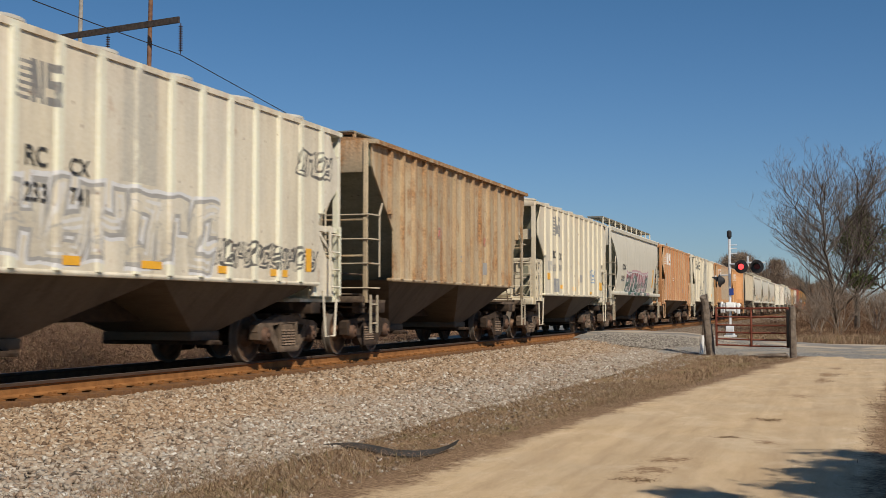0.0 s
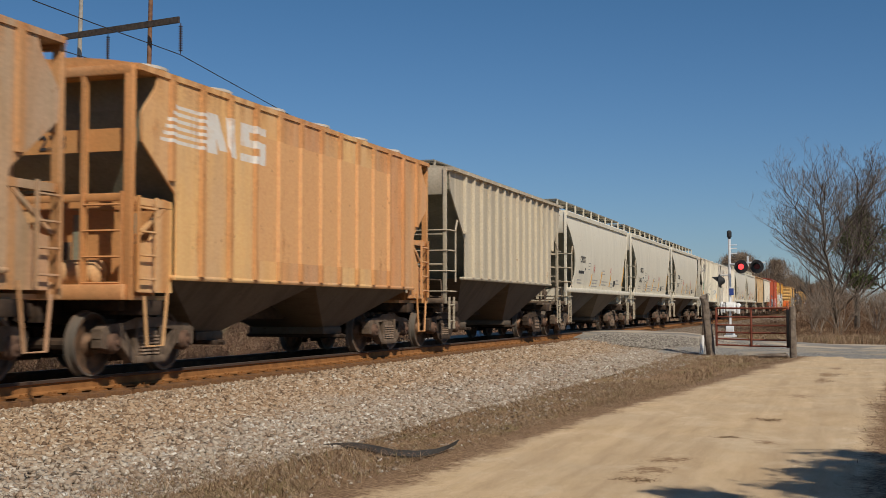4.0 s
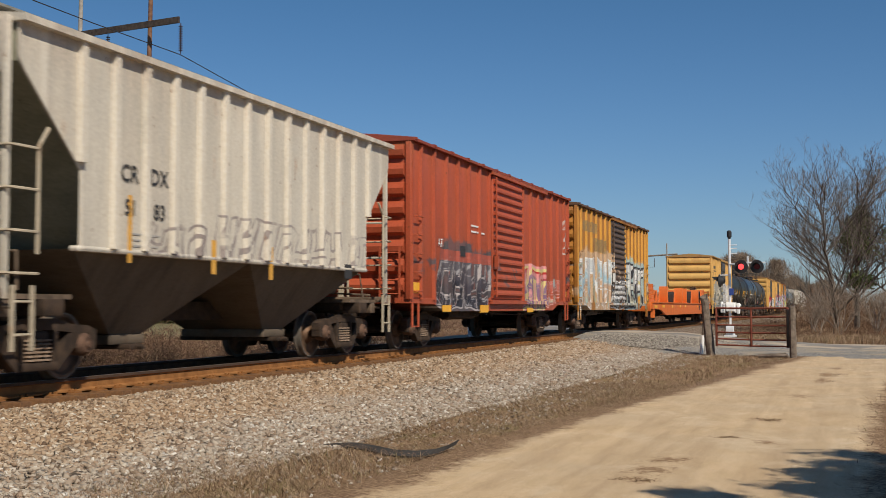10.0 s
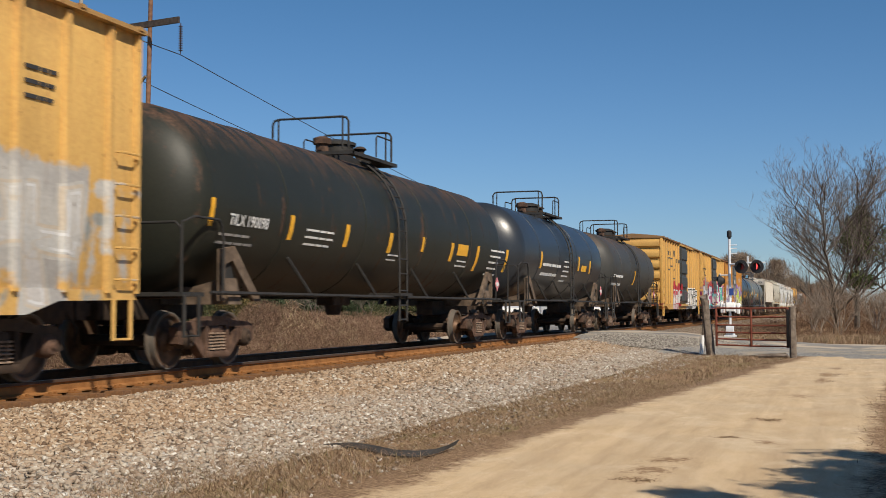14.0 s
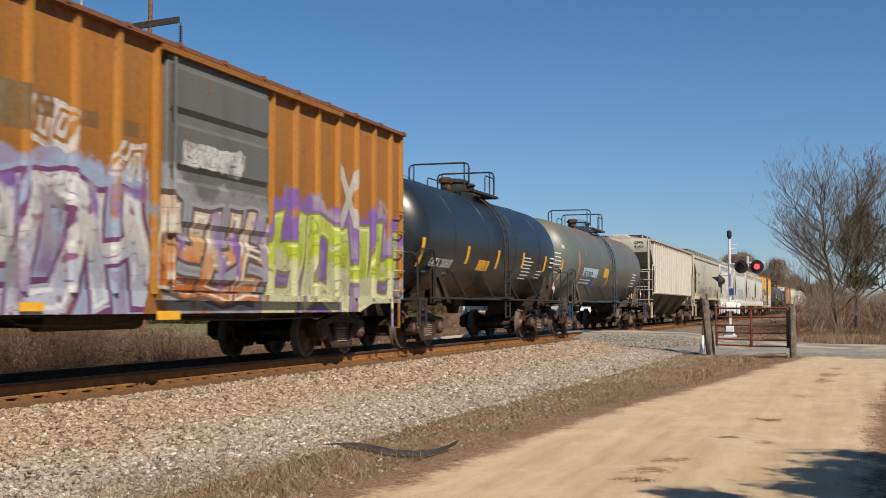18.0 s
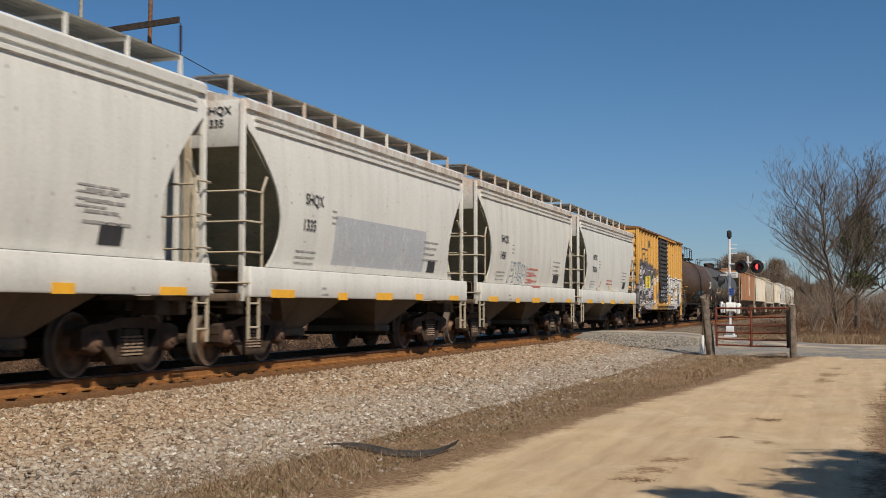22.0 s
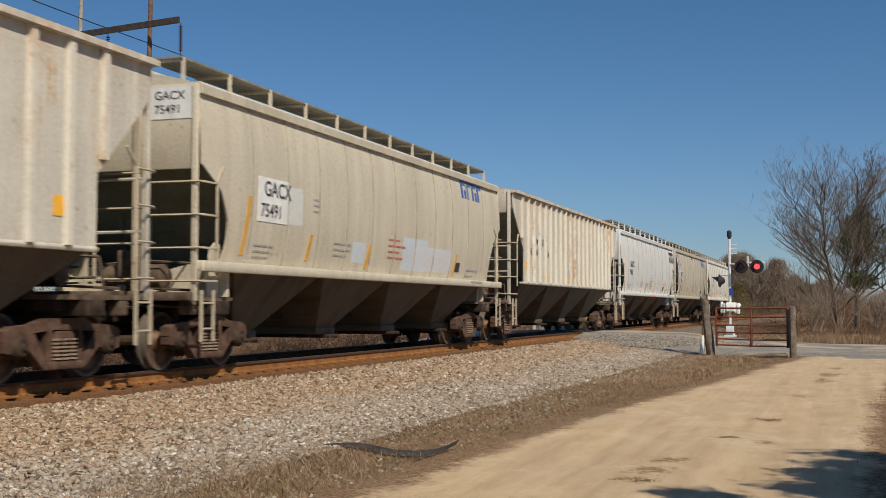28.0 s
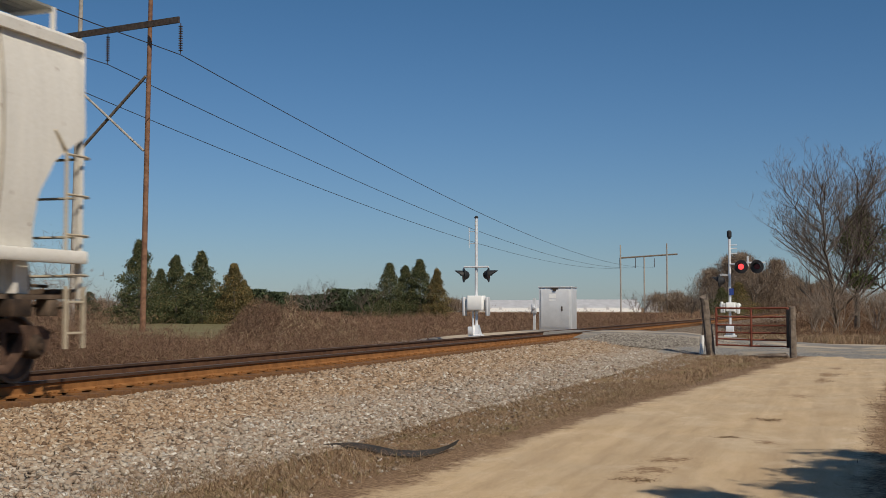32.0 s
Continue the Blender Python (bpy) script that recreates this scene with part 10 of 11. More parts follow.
# ---- far buildings ----
hall = thing("warehouse", "long low white farm building with a grey roof", "building")
WZ = 420.0
for x0, x1, yt, ym, yb in ((810, 962, 531, 545, 556), (1016, 1135, 530, 545, 556)):
    a, b = at_depth(x0, ym, WZ), at_depth(x1, ym, WZ)
    d = (b - a)
    d.z = 0
    n_ = Vector((-d.y, d.x, 0)).normalized() * 26
    base = [a, b, b + n_, a + n_]
    h = a.z
    part("wall", Solid().loft([[(p.x, p.y, -0.2) for p in base], [(p.x, p.y, h) for p in base]]), WHITE, hall, "white metal wall", 0)
    hr = at_depth(x0, yt, WZ).z
    part("roof", Solid().loft([[(p.x, p.y, h) for p in base], [(p.x, p.y, hr) for p in (a + n_ * 0.4, b + n_ * 0.4, b + n_ * 0.6, a + n_ * 0.6)]]), ROOF_GREY, hall, "pale grey shallow roof", 0)
    nwin = 3
    for k in range(nwin):
        f = (k + 0.5) / nwin
        p = a + d * f - n_ * 0.004
        u = d.normalized()
        part("window", Solid().loft([[tuple(p - u * 0.5 + Vector((0, 0, z - p.z))), tuple(p + u * 0.5 + Vector((0, 0, z - p.z))), tuple(p + u * 0.5 + n_ * 0.01 + Vector((0, 0, z - p.z))), tuple(p - u * 0.5 + n_ * 0.01 + Vector((0, 0, z - p.z)))] for z in (0.9, 1.9)]), ROOF_GREY, hall)
house = thing("house", "small white gabled house far across the field", "house")
a, b = at_depth(1146, 545, 400), at_depth(1172, 545, 400)
d = b - a
d.z = 0
n_ = Vector((-d.y, d.x, 0)).normalized() * 7
part("wall", Solid().loft([[(p.x, p.y, -0.2) for p in (a, b, b + n_, a + n_)], [(p.x, p.y, a.z) for p in (a, b, b + n_, a + n_)]]), WHITE, house, "", 0)
zr = at_depth(1158, 528, 400).z
m1, m2 = (a + b) * 0.5, (a + b) * 0.5 + n_
part("roof", Solid().add([(a.x, a.y, a.z), (b.x, b.y, a.z), (m1.x, m1.y, zr), (a.x + n_.x, a.y + n_.y, a.z), (b.x + n_.x, b.y + n_.y, a.z), (m2.x, m2.y, zr)], [(0, 1, 2), (3, 5, 4), (0, 2, 5, 3), (1, 4, 5, 2), (0, 3, 4, 1)]), WHITE, house, "", 0)
for k in (0.3, 0.7):
    p = a + d * k - n_ * 0.01
    u = d.normalized() * 0.45
    part("window", Solid().loft([[tuple(p - u + Vector((0, 0, z - p.z))), tuple(p + u + Vector((0, 0, z - p.z))), tuple(p + u + n_ * 0.02 + Vector((0, 0, z - p.z))), tuple(p - u + n_ * 0.02 + Vector((0, 0, z - p.z)))] for z in (0.8, 1.6)]), ROOF_GREY, house)

# ---- plants ----
LITTER = plain("dead_leaves", (0.19, 0.125, 0.07), 0.95, 0, 0.5, 30)
def blades(name, n, xr, yr, h, wide, material, label, category, lean=0.5, z0=0.0, clump=0.0, keep=None, power=1.0):
    """Upright or matted blades, each a bent pair of faces."""
    x = rng.uniform(*xr, n)
    y = yr[0] + (yr[1] - yr[0]) * rng.random(n) ** power
    if clump:
        m = max(1, int(n / 22))
        cx, cy = rng.uniform(*xr, m), yr[0] + (yr[1] - yr[0]) * rng.random(m) ** power
        k = rng.integers(0, m, n)
        x, y = cx[k] + rng.normal(0, clump, n), cy[k] + rng.normal(0, clump, n)
    if keep is not None:
        ok = keep(x, y)
        x, y = x[ok], y[ok]
        n = len(x)
    a = rng.uniform(0, math.tau, n)
    hh = h * rng.uniform(0.35, 1.15, n)
    l = lean * hh * rng.uniform(0.2, 1.3, n)
    dx, dy = np.cos(a), np.sin(a)
    w = wide * rng.uniform(0.6, 1.3, n)
    b = rng.uniform(0, math.tau, n)
    sx, sy = np.cos(b) * w, np.sin(b) * w
    z = np.full(n, z0) if np.isscalar(z0) else z0(x, y)
    p0 = np.stack([x - sx, y - sy, z], 1)
    p1 = np.stack([x + sx, y + sy, z], 1)
    p2 = np.stack([x + dx * l * 0.4 + sx * 0.7, y + dy * l * 0.4 + sy * 0.7, z + hh * 0.6], 1)
    p3 = np.stack([x + dx * l * 0.4 - sx * 0.7, y + dy * l * 0.4 - sy * 0.7, z + hh * 0.6], 1)
    p4 = np.stack([x + dx * l, y + dy * l, z + hh], 1)
    v = np.stack([p0, p1, p2, p3, p4, p4 + 0.001], 1).reshape(-1, 3)
    o = (np.arange(n) * 6)[:, None]
    f = np.concatenate([o + np.array([[0, 1, 2, 3]]), o + np.array([[3, 2, 4, 5]])])
    return tagged(many(name, v, f, material), label, category, kind="stuff")


def leaf_cloud(n, place, size, material, name="crown", slim=0.5, up=1.0):
    """Small leaf sprays at the places given."""
    c_ = place(n)
    n = len(c_)
    a = rng.normal(size=(n, 3)) * np.array([[1.0, 1.0, up]])
    a /= np.linalg.norm(a, axis=1, keepdims=True)
    b = rng.normal(size=(n, 3))
    b -= a * (a * b).sum(1, keepdims=True)
    b /= np.linalg.norm(b, axis=1, keepdims=True)
    s = size * rng.uniform(0.5, 1.3, (n, 1))
    v = np.stack([c_ - a * s, c_ + b * s * slim, c_ + a * s, c_ - b * s * slim], 1).reshape(-1, 3)
    f = np.arange(n * 4).reshape(-1, 4)
    return many(name, v, f, material)


lane_l = lambda x, y: x < np.interp(y, [p[0] for p in LANE], [p[1] for p in LANE]) + 0.05 + 0.30 * (rng.random(len(x)) ** 2 - 0.5)
lane_r = lambda x, y: x > np.interp(y, [p[0] for p in LANE], [p[2] for p in LANE]) - 0.25 * rng.random(len(x)) ** 2
blades("verge_grass", 66000, (-6.0, -2.4), (5.0, 24.0), 0.062, 0.0035, STRAW, "matted dry winter grass between ballast and lane", "grass", 2.4, -0.03, 0.09, lane_l)
blades("verge_grass", 20000, (-5.6, -1.0), (20.0, 43.0), 0.07, 0.007, STRAW, "matted dry winter grass between ballast and lane", "grass", 1.4, -0.03, 0.18, lane_l)
blades("lane_edge_grass", 9000, (-0.1, 1.8), (8.5, 26.0), 0.07, 0.005, STRAW, "matted brown grass along the lane", "grass", 1.8, -0.03, 0.12, lane_r)
blades("verge_weeds", 5200, (-6.3, -4.2), (6.5, 11.6), 0.11, 0.003, STRAW, "tangled dry weeds at the foot of the ballast", "weeds", 1.3, -0.02, 0.16, lane_l)
blades("lane_edge_grass", 9000, (0.0, 7.0), (8.0, 42.0), 0.10, 0.007, STRAW, "thin dry grass along the lane", "grass", 1.4, -0.03, 0.2, lane_r)
blades("crossing_grass", 9000, (-3.6, 9.0), (52.0, 60.0), 0.35, 0.012, STRAW, "dry tan grass beside the crossing road", "grass", 0.6, -0.03, 0.5)

for lx_, ly_, ls_ in ((-1.62, 11.9, 0.10), (-1.68, 11.1, 0.12), (-1.72, 10.5, 0.10), (-0.99, 16.6, 0.10), (-1.27, 14.2, 0.06), (-0.44, 25.7, 0.12), (-0.33, 28.5, 0.15)):
    blades("leaf_litter", 150, (lx_ - ls_ * 1.6, lx_ + ls_ * 1.6), (ly_ - ls_ * 1.6, ly_ + ls_ * 1.6), 0.010, 0.010, LITTER, "patch of dark dead leaves on the dirt lane", "leaf litter", 1.5, 0.015, ls_ * 0.5)


def tangle(name, n, clumps, xr, yr, high, wide, size, material, label, keep=None, slim=0.035):
    """Mounds of dry stems, each many thin crossing stems."""
    cx, cy = rng.uniform(*xr, clumps), rng.uniform(*yr, clumps)
    if keep is not None:
        ok = keep(cx, cy)
        cx, cy = cx[ok], cy[ok]
    ch = high * rng.uniform(0.35, 1.1, len(cx)) * np.interp(cy, [0, 23, 26.5, 34, 37, 44, 50], [3.0, 3.0, 1.9, 1.6, 1.9, 1.5, 1.0]) * (0.55 + 0.45 * np.sin(cx * 0.31 + cy * 0.17) * np.sin(cy * 0.23))
    cw = wide * rng.uniform(0.6, 1.4, len(cx))

    def place(k):
        i = rng.integers(0, len(cx), k)
        r = np.sqrt(rng.random(k))
        a = rng.uniform(0, math.tau, k)
        z = np.maximum(0.04, ch[i] * (1 - r * r * 0.8) * rng.random(k) ** 0.6)
        return np.stack([cx[i] + np.cos(a) * r * cw[i], cy[i] + np.sin(a) * r * cw[i], z], 1)
    return tagged(leaf_cloud(n, place, size, material, name, slim, 1.3), label, "brush", kind="stuff")


open_field = lambda x, y: ((y < 42.3) | (y > 52.5))
tangle("brush", 130000, 900, (-20.5, -14.4), (12.0, 42.0), 0.85, 0.8, 0.11, BRUSH, "low reddish-brown brush along the far side of the track")
tangle("brush", 30000, 500, (-20.5, -14.6), (52.0, 90.0), 0.8, 0.9, 0.2, BRUSH, "low reddish-brown brush along the far side of the track")
tangle("brush", 16000, 300, (-21.0, -14.6), (12.0, 90.0), 0.9, 0.35, 0.15, STRAW, "pale dry grass tufts along the far side of the track", open_field)
tangle("brush", 110000, 420, (-34.0, -18.0), (24.0, 42.3), 1.45, 1.3, 0.14, BRUSH, "tall reddish-brown dry weeds behind the track", lambda x, y: y > 1.95 * (-x))
tangle("brush", 12000, 160, (-32.0, -17.0), (26.0, 42.0), 1.6, 0.4, 0.22, STRAW, "tall pale weed stalks behind the track", lambda x, y: y > 1.95 * (-x))
tangle("brush", 90000, 700, (-70.0, -17.0), (52.5, 120.0), 1.5, 2.0, 0.26, BRUSH, "tall reddish-brown dry weeds beyond the crossing road", lambda x, y: y > 1.95 * (-x))
tangle("brush", 40000, 800, (-170.0, -20.0), (110.0, 280.0), 0.95, 4.0, 0.7, BRUSH, "far brown brush across the field")
tangle("brush", 90000, 600, (-6.0, 40.0), (58.0, 110.0), 1.3, 1.5, 0.20, RED_BRUSH, "red-brown winter undergrowth beyond the crossing", None)
tangle("brush", 12000, 260, (-3.5, 30.0), (52.6, 62.0), 0.5, 0.9, 0.2, STRAW, "tan dry grass beside the crossing road", None)
tangle("brush", 70000, 260, (-24.0, -16.0), (18.0, 34.0), 0.62, 1.2, 0.12, BRUSH, "fine dark winter brush between track and field")
tangle("brush", 90000, 150, (-20.5, -16.2), (18.0, 31.0), 1.25, 1.1, 0.12, BRUSH, "dense mounds of fine dark winter brush beside the track")
blades("field_grass_tufts", 16000, (-60.0, -17.0), (5.0, 42.0), 0.16, 0.012, STRAW, "tufts of tan grass in the green field", "grass", 0.7, -0.02, 0.6, lambda x, y: y > 0.2 * (-x))


def bare_tree(name, seed, h, spread, levels, base, label, group="", trunk_r=None, stems=1, droop=0.0, twig_n=3, cat="tree", bark=None):
    """A leafless tree: trunk and limbs in one mesh, twigs in another."""
    rnd = random.Random(seed)
    th = thing(name, label, cat, group, base)
    limbs, twigs = Solid(), []
    trunk_r = trunk_r or h * 0.012

    def grow(p, d, length, r, lev):
        pts = [p.copy()]
        q = p.copy()
        dd = d.copy()
        for i in range(4):
            dd = (dd + Vector((rnd.uniform(-1, 1), rnd.uniform(-1, 1), rnd.uniform(-0.5, 0.9) - droop)) * 0.16).normalized()
            q = q + dd * (length / 4)
            pts.append(q.copy())
        if lev >= 3:
            twigs.append((pts, r))
        else:
            limbs.tube(pts, r, 7 if lev == 0 else 5, r * 0.55)
        if lev >= levels:
            return
        kids = rnd.randint(3, 5) if lev < 2 else twig_n + rnd.randint(0, 1)
        for k in range(kids):
            f = rnd.uniform(0.35, 1.0) if k else 1.0
            i = min(3, int(f * 4))
            start = pts[i].lerp(pts[i + 1], f * 4 - i) if i < 4 else pts[4]
            side = Vector((rnd.uniform(-1, 1), rnd.uniform(-1, 1), rnd.uniform(-0.25, 0.6))).normalized()
            nd = (dd * 0.8 + side * spread).normalized()
            grow(start, nd, length * rnd.uniform(0.52, 0.78), r * (0.46 if k else 0.56), lev + 1)

    for s_ in range(stems):
        d = Vector((rnd.uniform(-0.25, 0.25), rnd.uniform(-0.25, 0.25), 1)) if stems == 1 else Vector((rnd.uniform(-0.7, 0.7), rnd.uniform(-0.7, 0.7), 1))
        grow(Vector((rnd.uniform(-0.2, 0.2) * (stems > 1), rnd.uniform(-0.2, 0.2) * (stems > 1), -0.1)), d.normalized(), h * 0.40, trunk_r, 0)
    part("trunk", limbs, bark or BARK, th)
    v, f = [], []
    for pts, r in twigs:
        r = max(r, 0.006)
        o = len(v)
        for i, p in enumerate(pts):
            rr = r * (1 - 0.6 * i / 4)
            for k in range(3):
                a = k * math.tau / 3
                v.append((p.x + math.cos(a) * rr, p.y + math.sin(a) * rr, p.z + (0.3 * rr if k == 1 else 0)))
        for i in range(4):
            for k in range(3):
                f.append((o + i * 3 + k, o + i * 3 + (k + 1) % 3, o + i * 3 + 3 + (k + 1) % 3, o + i * 3 + 3 + k))
    tw = many("crown", v, f, bark or TWIG)
    tw.parent = th
    tw["label"] = "many thin bare twigs"
    return th


def cedar(base, h, r, seed, material, label, n=6500, ragged=0.3, fine=0.0):
    """An evergreen: tapered trunk and an uneven cone of sprays."""
    th = thing("cedar_tree", label, "tree", "evergreens by the field", Matrix.Translation(base))
    part("trunk", Solid().tube([(0, 0, -0.2), (0.05, 0, h * 0.5), (0, 0.03, h * 0.95)], h * 0.022, 7, 0.02), BARK, th)
    rg = np.random.default_rng(seed)
    turn = rg.uniform(0, math.tau, 5)

    def place(k):
        """Points on whorls of drooping branches, thin at the tip and full below."""
        z = rg.random(k) ** 1.15
        a = rg.uniform(0, math.tau, k)
        tuft = 0.74 + 0.20 * np.sin(z * 34 + 2.0 * np.sin(a + turn[0])) + 0.22 * np.sin(a * 3 + z * 9 + turn[1]) * np.sin(a * 5 - z * 14 + turn[2])
        edge = np.minimum(1.0, 0.62 + z * 4.0) * (1.06 - z) ** 1.0 * tuft * (1 + ragged * 0.5 * np.sin(z * 11 + a + turn[3]))
        q = edge * r * (0.30 + 0.70 * np.sqrt(rg.random(k))) + 0.03
        return np.stack([np.cos(a) * q, np.sin(a) * q, 0.02 * h + z * h * 0.98 - 0.10 * q], 1) + rg.normal(0, 0.015 * h, (k, 3))
    cr_ = leaf_cloud(n, place, fine or h * 0.0135, material)
    cr_.parent = th
    return th


for px, top, depth, r, mt, lb in ((247, 428, 112, 2.5, CEDAR, "tall ragged dark green cedar with a bare top"), (312, 455, 116, 2.2, CEDAR, "dense dark green cedar tree"), (357, 447, 113, 2.3, CEDAR, "dense dark green cedar tree"), (285, 478, 120, 1.9, CEDAR, "dense dark green cedar tree"), (334, 485, 118, 1.8, CEDAR, "dense dark green cedar tree"), (414, 468, 112, 2.2, CEDAR_RUST, "rust-tinged green cedar tree"), (432, 497, 114, 1.6, CEDAR_RUST, "rust-tinged green cedar tree"),
                                  (690, 468, 165, 3.1, CEDAR, "dense dark green cedar tree"), (718, 472, 168, 3.0, CEDAR, "dense dark green cedar tree"), (743, 461, 165, 3.0, CEDAR, "dense dark green cedar tree"), (773, 478, 160, 2.0, CEDAR_RUST, "thin ragged rust-tinged cedar"), (158, 517, 150, 2.4, PINE, "rounded dark green pine tree"), (632, 523, 170, 1.9, PINE, "low dark green pine tree"),
                                  (1306, 500, 250, 4.6, CEDAR_RUST, "olive green cedar among bare trees"), (1278, 510, 240, 4.0, CEDAR, "olive green cedar among bare trees")):
    P = at_depth(px, top, depth)
    cedar(Vector((P.x, P.y, 0)), P.z, r * 1.5, px, mt, lb, 17000, 0.4)

for px, top, depth, seed, sp_, st in ((200, 487, 140, 5, 0.8, 3), (560, 480, 150, 6, 1.1, 4), (652, 489, 160, 7, 0.9, 2), (530, 500, 155, 8, 1.0, 3), (1125, 505, 260, 9, 0.9, 3), (1222, 488, 200, 10, 0.9, 3), (1238, 500, 190, 11, 0.9, 2), (20, 490, 130, 31, 0.9, 3)):
    P = at_depth(px, top, depth)
    bare_tree("bare_tree", seed, P.z * 1.05, sp_, 4, Matrix.Translation((P.x, P.y, 0)), "leafless rounded tree across the field", "bare trees", None, st)



def leader_tree(base, h, reach, seed, limbs_n, label, low=0.14, lean=0.0, r0=0.16):
    """A leafless tree with a leading trunk, arching limbs and very many fine twigs."""
    rnd = random.Random(seed)
    th = thing("bare_tree", label, "tree", "bare trees", base)
    wood, fine = Solid(), []
    lead = [Vector((lean * (k / 8) ** 1.3 + rnd.uniform(-0.12, 0.12), rnd.uniform(-0.12, 0.12), h * k / 8 - 0.1)) for k in range(9)]
    wood.tube(lead, r0, 8, 0.02)

    def twig(p, d, length, r, lev):
        pts, q, dd = [p.copy()], p.copy(), d.copy()
        for i in range(4):
            dd = (dd + Vector((rnd.uniform(-1, 1), rnd.uniform(-1, 1), rnd.uniform(-0.6, 1.0))) * 0.17).normalized()
            q = q + dd * (length / 4)
            pts.append(q.copy())
        if lev < 2:
            wood.tube(pts, r, 5, r * 0.45)
        else:
            fine.append((pts, r))
        if lev >= 4:
            return
        for k in range((7, 4, 3, 3)[lev]):
            f = rnd.uniform(0.25, 1.0)
            i = min(3, int(f * 4))
            side = Vector((rnd.uniform(-1, 1), rnd.uniform(-1, 1), rnd.uniform(-0.2, 0.8))).normalized()
            twig(pts[i].lerp(pts[i + 1], f * 4 - i), (dd * 0.75 + side * 0.75).normalized(), length * rnd.uniform(0.38, 0.62), r * 0.42, lev + 1)

    for k in range(limbs_n):
        f = low + (0.96 - low) * (k + rnd.random()) / limbs_n
        i = min(7, int(f * 8))
        p = lead[i].lerp(lead[i + 1], f * 8 - i)
        a = rnd.uniform(0, math.tau)
        size = reach * (1.0 - 0.55 * f) * rnd.uniform(0.7, 1.15)
        twig(p, Vector((math.cos(a), math.sin(a), 0.42 + 0.75 * f)).normalized(), size, 0.028 + 0.05 * (1 - f), 0 if size > 1.2 else 1)
    part("trunk", wood, BARK, th)
    v, f_ = [], []
    for pts, r in fine:
        o = len(v)
        for i, p in enumerate(pts):
            rr = max(0.005, r * (1 - 0.5 * i / 4))
            for k in range(3):
                ang = k * math.tau / 3
                v.append((p.x + math.cos(ang) * rr, p.y + math.sin(ang) * rr, p.z))
        for i in range(4):
            for k in range(3):
                f_.append((o + i * 3 + k, o + i * 3 + (k + 1) % 3, o + i * 3 + 3 + (k + 1) % 3, o + i * 3 + 3 + k))
    tw = many("crown", v, f_, TWIG)
    tw.parent = th
    tw["label"] = "many thin bare twigs"
    return th


big = at_depth(1482, 588, 71)
leader_tree(Matrix.Translation((big.x, big.y, 0)), 7.7, 6.2, 21, 26, "large leafless many-limbed tree beyond the crossing", 0.06, -0.9)
big2 = at_depth(1514, 588, 74)
leader_tree(Matrix.Translation((big2.x, big2.y, 0)), 9.2, 4.8, 23, 26, "tall leafless tree with ivy beyond the crossing", 0.2, 0.5, 0.18)
big3 = at_depth(1600, 588, 72)
leader_tree(Matrix.Translation((big3.x, big3.y, 0)), 8.2, 5.0, 25, 20, "leafless tree beyond the crossing", 0.15, 0.0)
for k, (tpx, td, thh) in enumerate(((1446, 66, 2.9), (1484, 67, 3.8), (1552, 66, 3.2))):
    P = at_depth(tpx, 588, td)
    bare_tree("bare_shrub", 90 + k, thh, 0.55, 4, Matrix.Translation((P.x, P.y, 0)), "leafless shrub with many fanning stems", "bare shrubs", 0.03, 9, 0.0, 2, "shrub", PALE_STEM)
ivy = thing("ivy", "dark green ivy and honeysuckle on a tree trunk", "ivy", at=Matrix.Translation((big2.x, big2.y, 0)))


def ivy_place(k):
    m = 26
    cz = rng.uniform(2.4, 7.8, m)
    w = 0.95 * np.exp(-((cz - 4.9) / 1.6) ** 2) + 0.18
    cx, cy = rng.normal(0, 1, m) * w * 0.75 + 0.55 - 0.05 * cz, rng.normal(0, 1, m) * w * 0.6
    i = rng.integers(0, m, k)
    return np.stack([cx[i], cy[i], cz[i]], 1) + rng.normal(0, 1, (k, 3)) * (0.16 + 0.22 * w[i])[:, None] * np.array([[1.0, 1.0, 0.8]])


cl = leaf_cloud(15000, ivy_place, 0.085, VINE)
cl.parent = ivy


def woods(name, n, px0, px1, depth, top, material, label, bare=False):
    """A far belt of trees with an uneven top."""
    A, B = at_depth(px0, top, depth), at_depth(px1, top, depth)
    L = (B - A).length
    k = max(6, int(L / 5))
    hs = np.array([A.z * rng.uniform(0.65, 1.06) for _ in range(k)])
    pos = np.linspace(0, 1, k) + rng.normal(0, 0.3 / k, k)

    def place(m):
        i = rng.integers(0, k, m)
        z = hs[i] * (0.05 + 0.95 * rng.random(m) ** 0.8)
        spread = 3.2 * np.sqrt(np.clip(1.05 - z / hs[i], 0.02, 1))
        f = pos[i] + rng.normal(0, 1, m) * spread / L
        off = rng.normal(0, 3.0, m)
        return np.stack([A.x + (B.x - A.x) * f, A.y + (B.y - A.y) * f + off, z], 1)
    ob = leaf_cloud(n, place, depth * (0.0016 if not bare else 0.0042), material, name, 0.5 if not bare else 0.03, 1.0 if not bare else 2.2)
    return tagged(ob, label, "woods", kind="stuff")


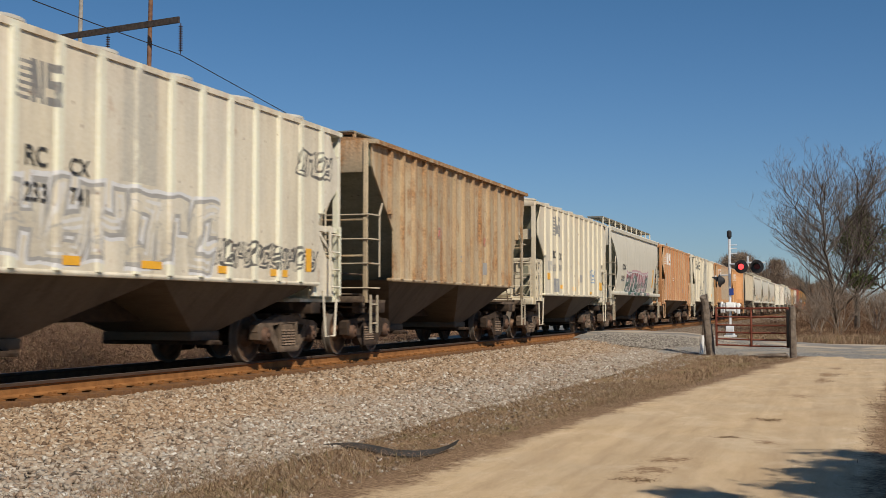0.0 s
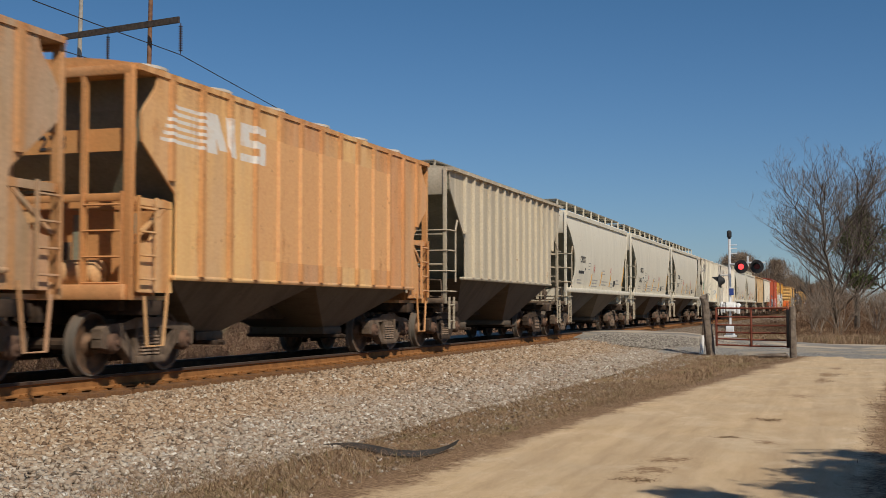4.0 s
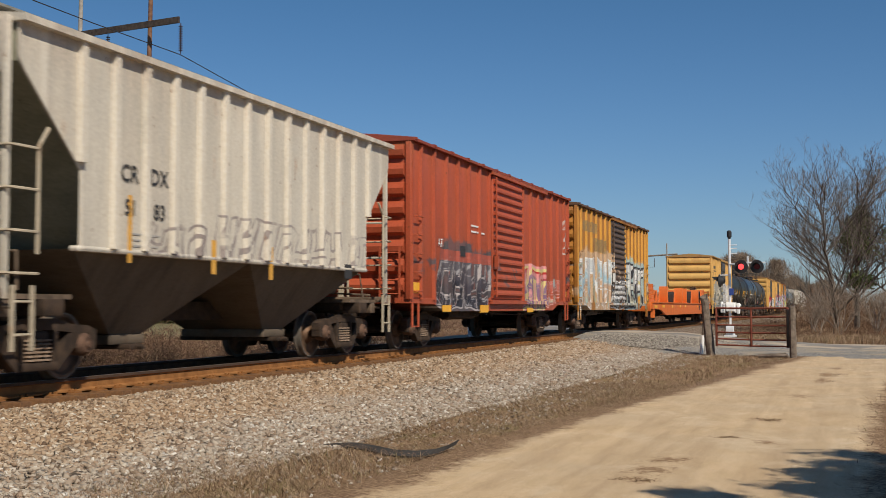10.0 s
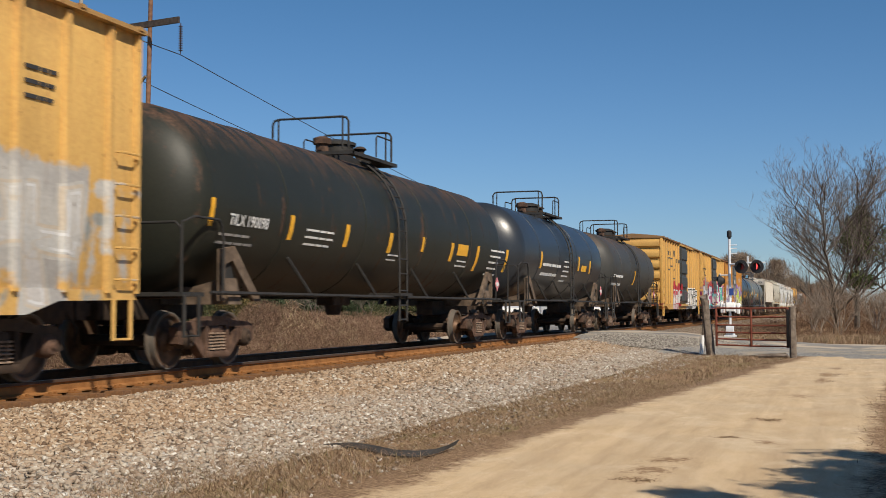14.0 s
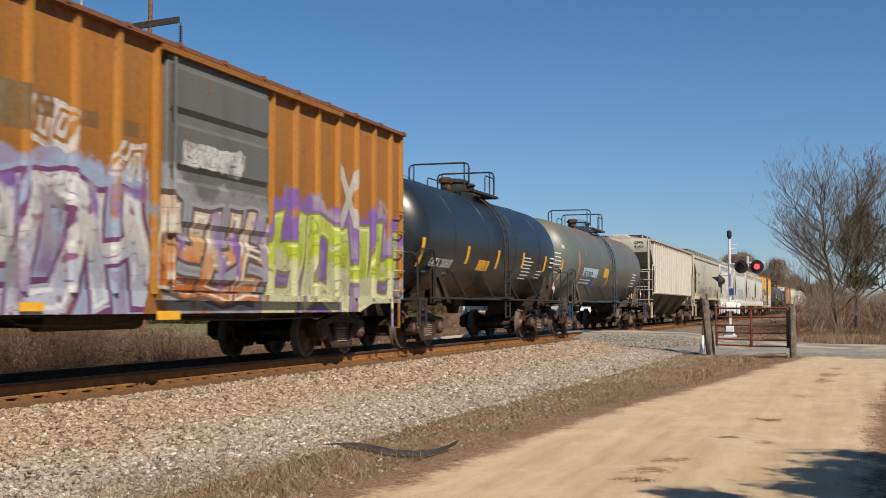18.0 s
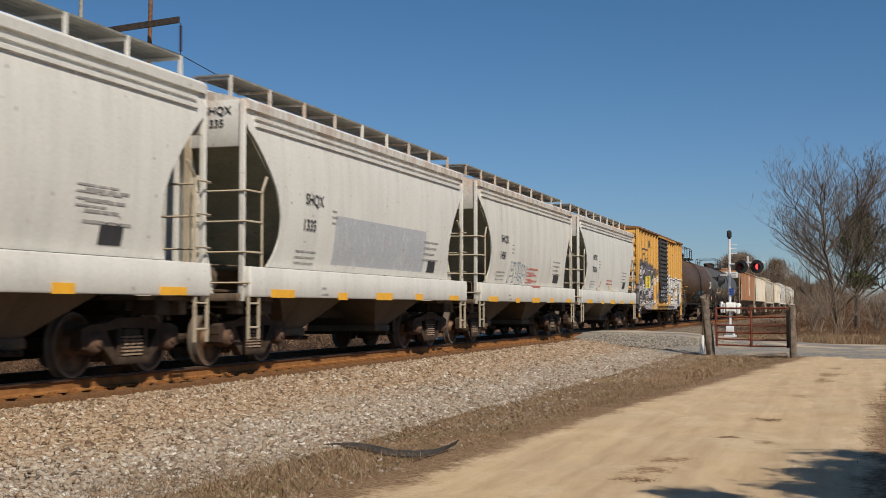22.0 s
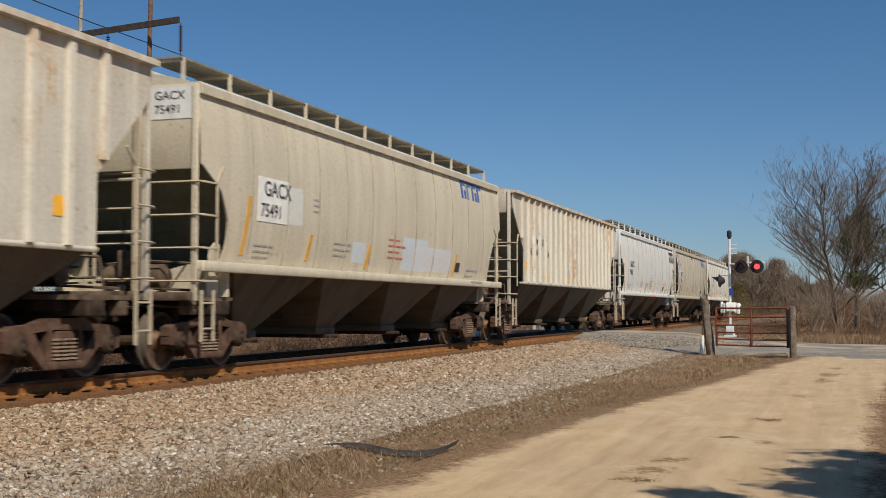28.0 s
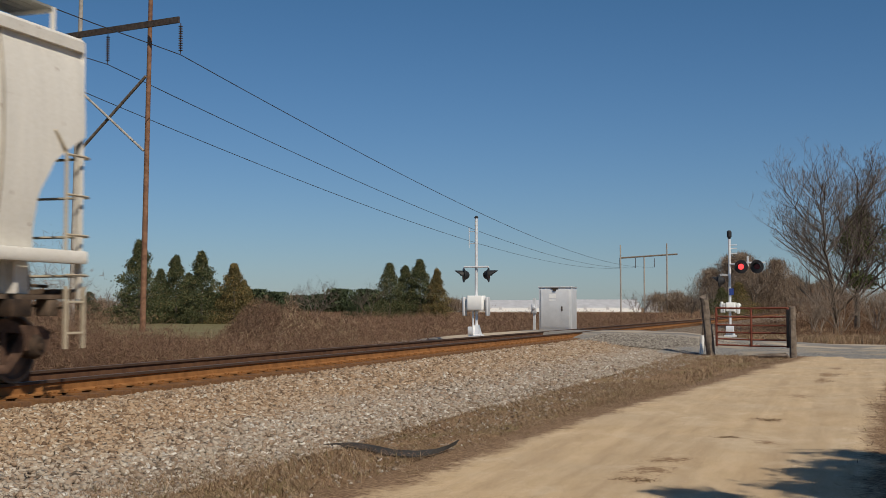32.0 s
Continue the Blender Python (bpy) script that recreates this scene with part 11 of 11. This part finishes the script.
woods("far_woods", 15000, 380, 640, 330, 513, PINE, "distant dark green pine woods")
woods("far_woods", 12000, -60, 240, 300, 528, BAREWOOD, "distant bare brown woods", True)
woods("far_woods", 12000, 600, 830, 420, 530, BAREWOOD, "distant bare brown woods", True)
woods("far_woods", 9000, 1160, 1300, 330, 520, BAREWOOD, "distant bare brown woods", True)
woods("far_woods", 34000, 1262, 1368, 290, 456, BAREWOOD, "brown bare winter woods beyond the crossing", True)
woods("far_woods", 12000, 1452, 1660, 95, 536, RED_BRUSH, "brown bare winter thicket beyond the crossing", True)
woods("far_woods", 26000, 1350, 1480, 300, 494, BAREWOOD, "distant bare brown woods", True)
woods("far_woods", 9000, 1460, 1700, 180, 515, RED_BRUSH, "brown bare winter woods beyond the crossing", True)
for k in range(7):
    s_px = 1262 + k * 34
    P = at_depth(s_px, (462, 450, 455, 470, 482, 492, 496)[k], (270, 275, 280, 300, 440, 120, 125)[k])
    bare_tree("bare_tree", 40 + k, P.z, 0.8, 4, Matrix.Translation((P.x, P.y, 0)), "leafless tree at the edge of winter woods", "bare trees", None, 2)

# tree out of sight beside the lane; its shade falls on the lane
for k, (bx_, by_, bh) in enumerate(((4.9, 6.1, 7.2), (5.3, 8.1, 6.6), (7.3, 8.5, 8.6), (6.5, 6.9, 7.8), (8.0, 6.2, 9.2), (5.9, 7.6, 7.1), (5.5, 6.9, 7.0), (6.4, 8.2, 7.6), (7.0, 7.6, 8.3), (4.7, 5.0, 6.2), (5.2, 5.5, 6.8), (5.5, 5.3, 6.4), (6.2, 5.7, 7.1), (6.9, 6.4, 7.9))):
    cedar(Vector((bx_ - 0.10 * bh + 0.14, by_ - 0.12 * bh - 0.38, 0)), bh, 2.3, 77 + k, CEDAR, "evergreen tree growing beside the dirt lane", 9000, 0.45, 0.075)


def motions():
    """The train runs towards -y at a steady speed."""
    for th, mid in cars:
        walk(th, [(0.0, pose(TRACK_X, mid, RAIL_Z)), (32.0, pose(TRACK_X, mid - SPEED * 32.0, RAIL_Z))])
    half = 0.6176
    for k, (lens, lx) in enumerate(LAMPS):
        rows, lit = [(0.0, 0 if k == 0 else 180)], (k == 0)
        t = 0.42
        while t < 31.97:
            a, b = (0, 180) if lit else (180, 360)
            rows += [(t - 0.066, a), (t - 0.033, a + 60), (t, a + 120), (t + 0.034, b)]
            lit = not lit
            if b == 360:
                rows[-1] = (t + 0.034, 0)
            t += half
        rows = rows[:1] + [r for r in rows[1:] if r[0] < 31.995]
        rows.append((32.0, rows[-1][1]))
        walk(lens, [(t, pose(lx, -0.46, 3.18, 0, 0, -6 + a)) for t, a in rows])


motions()
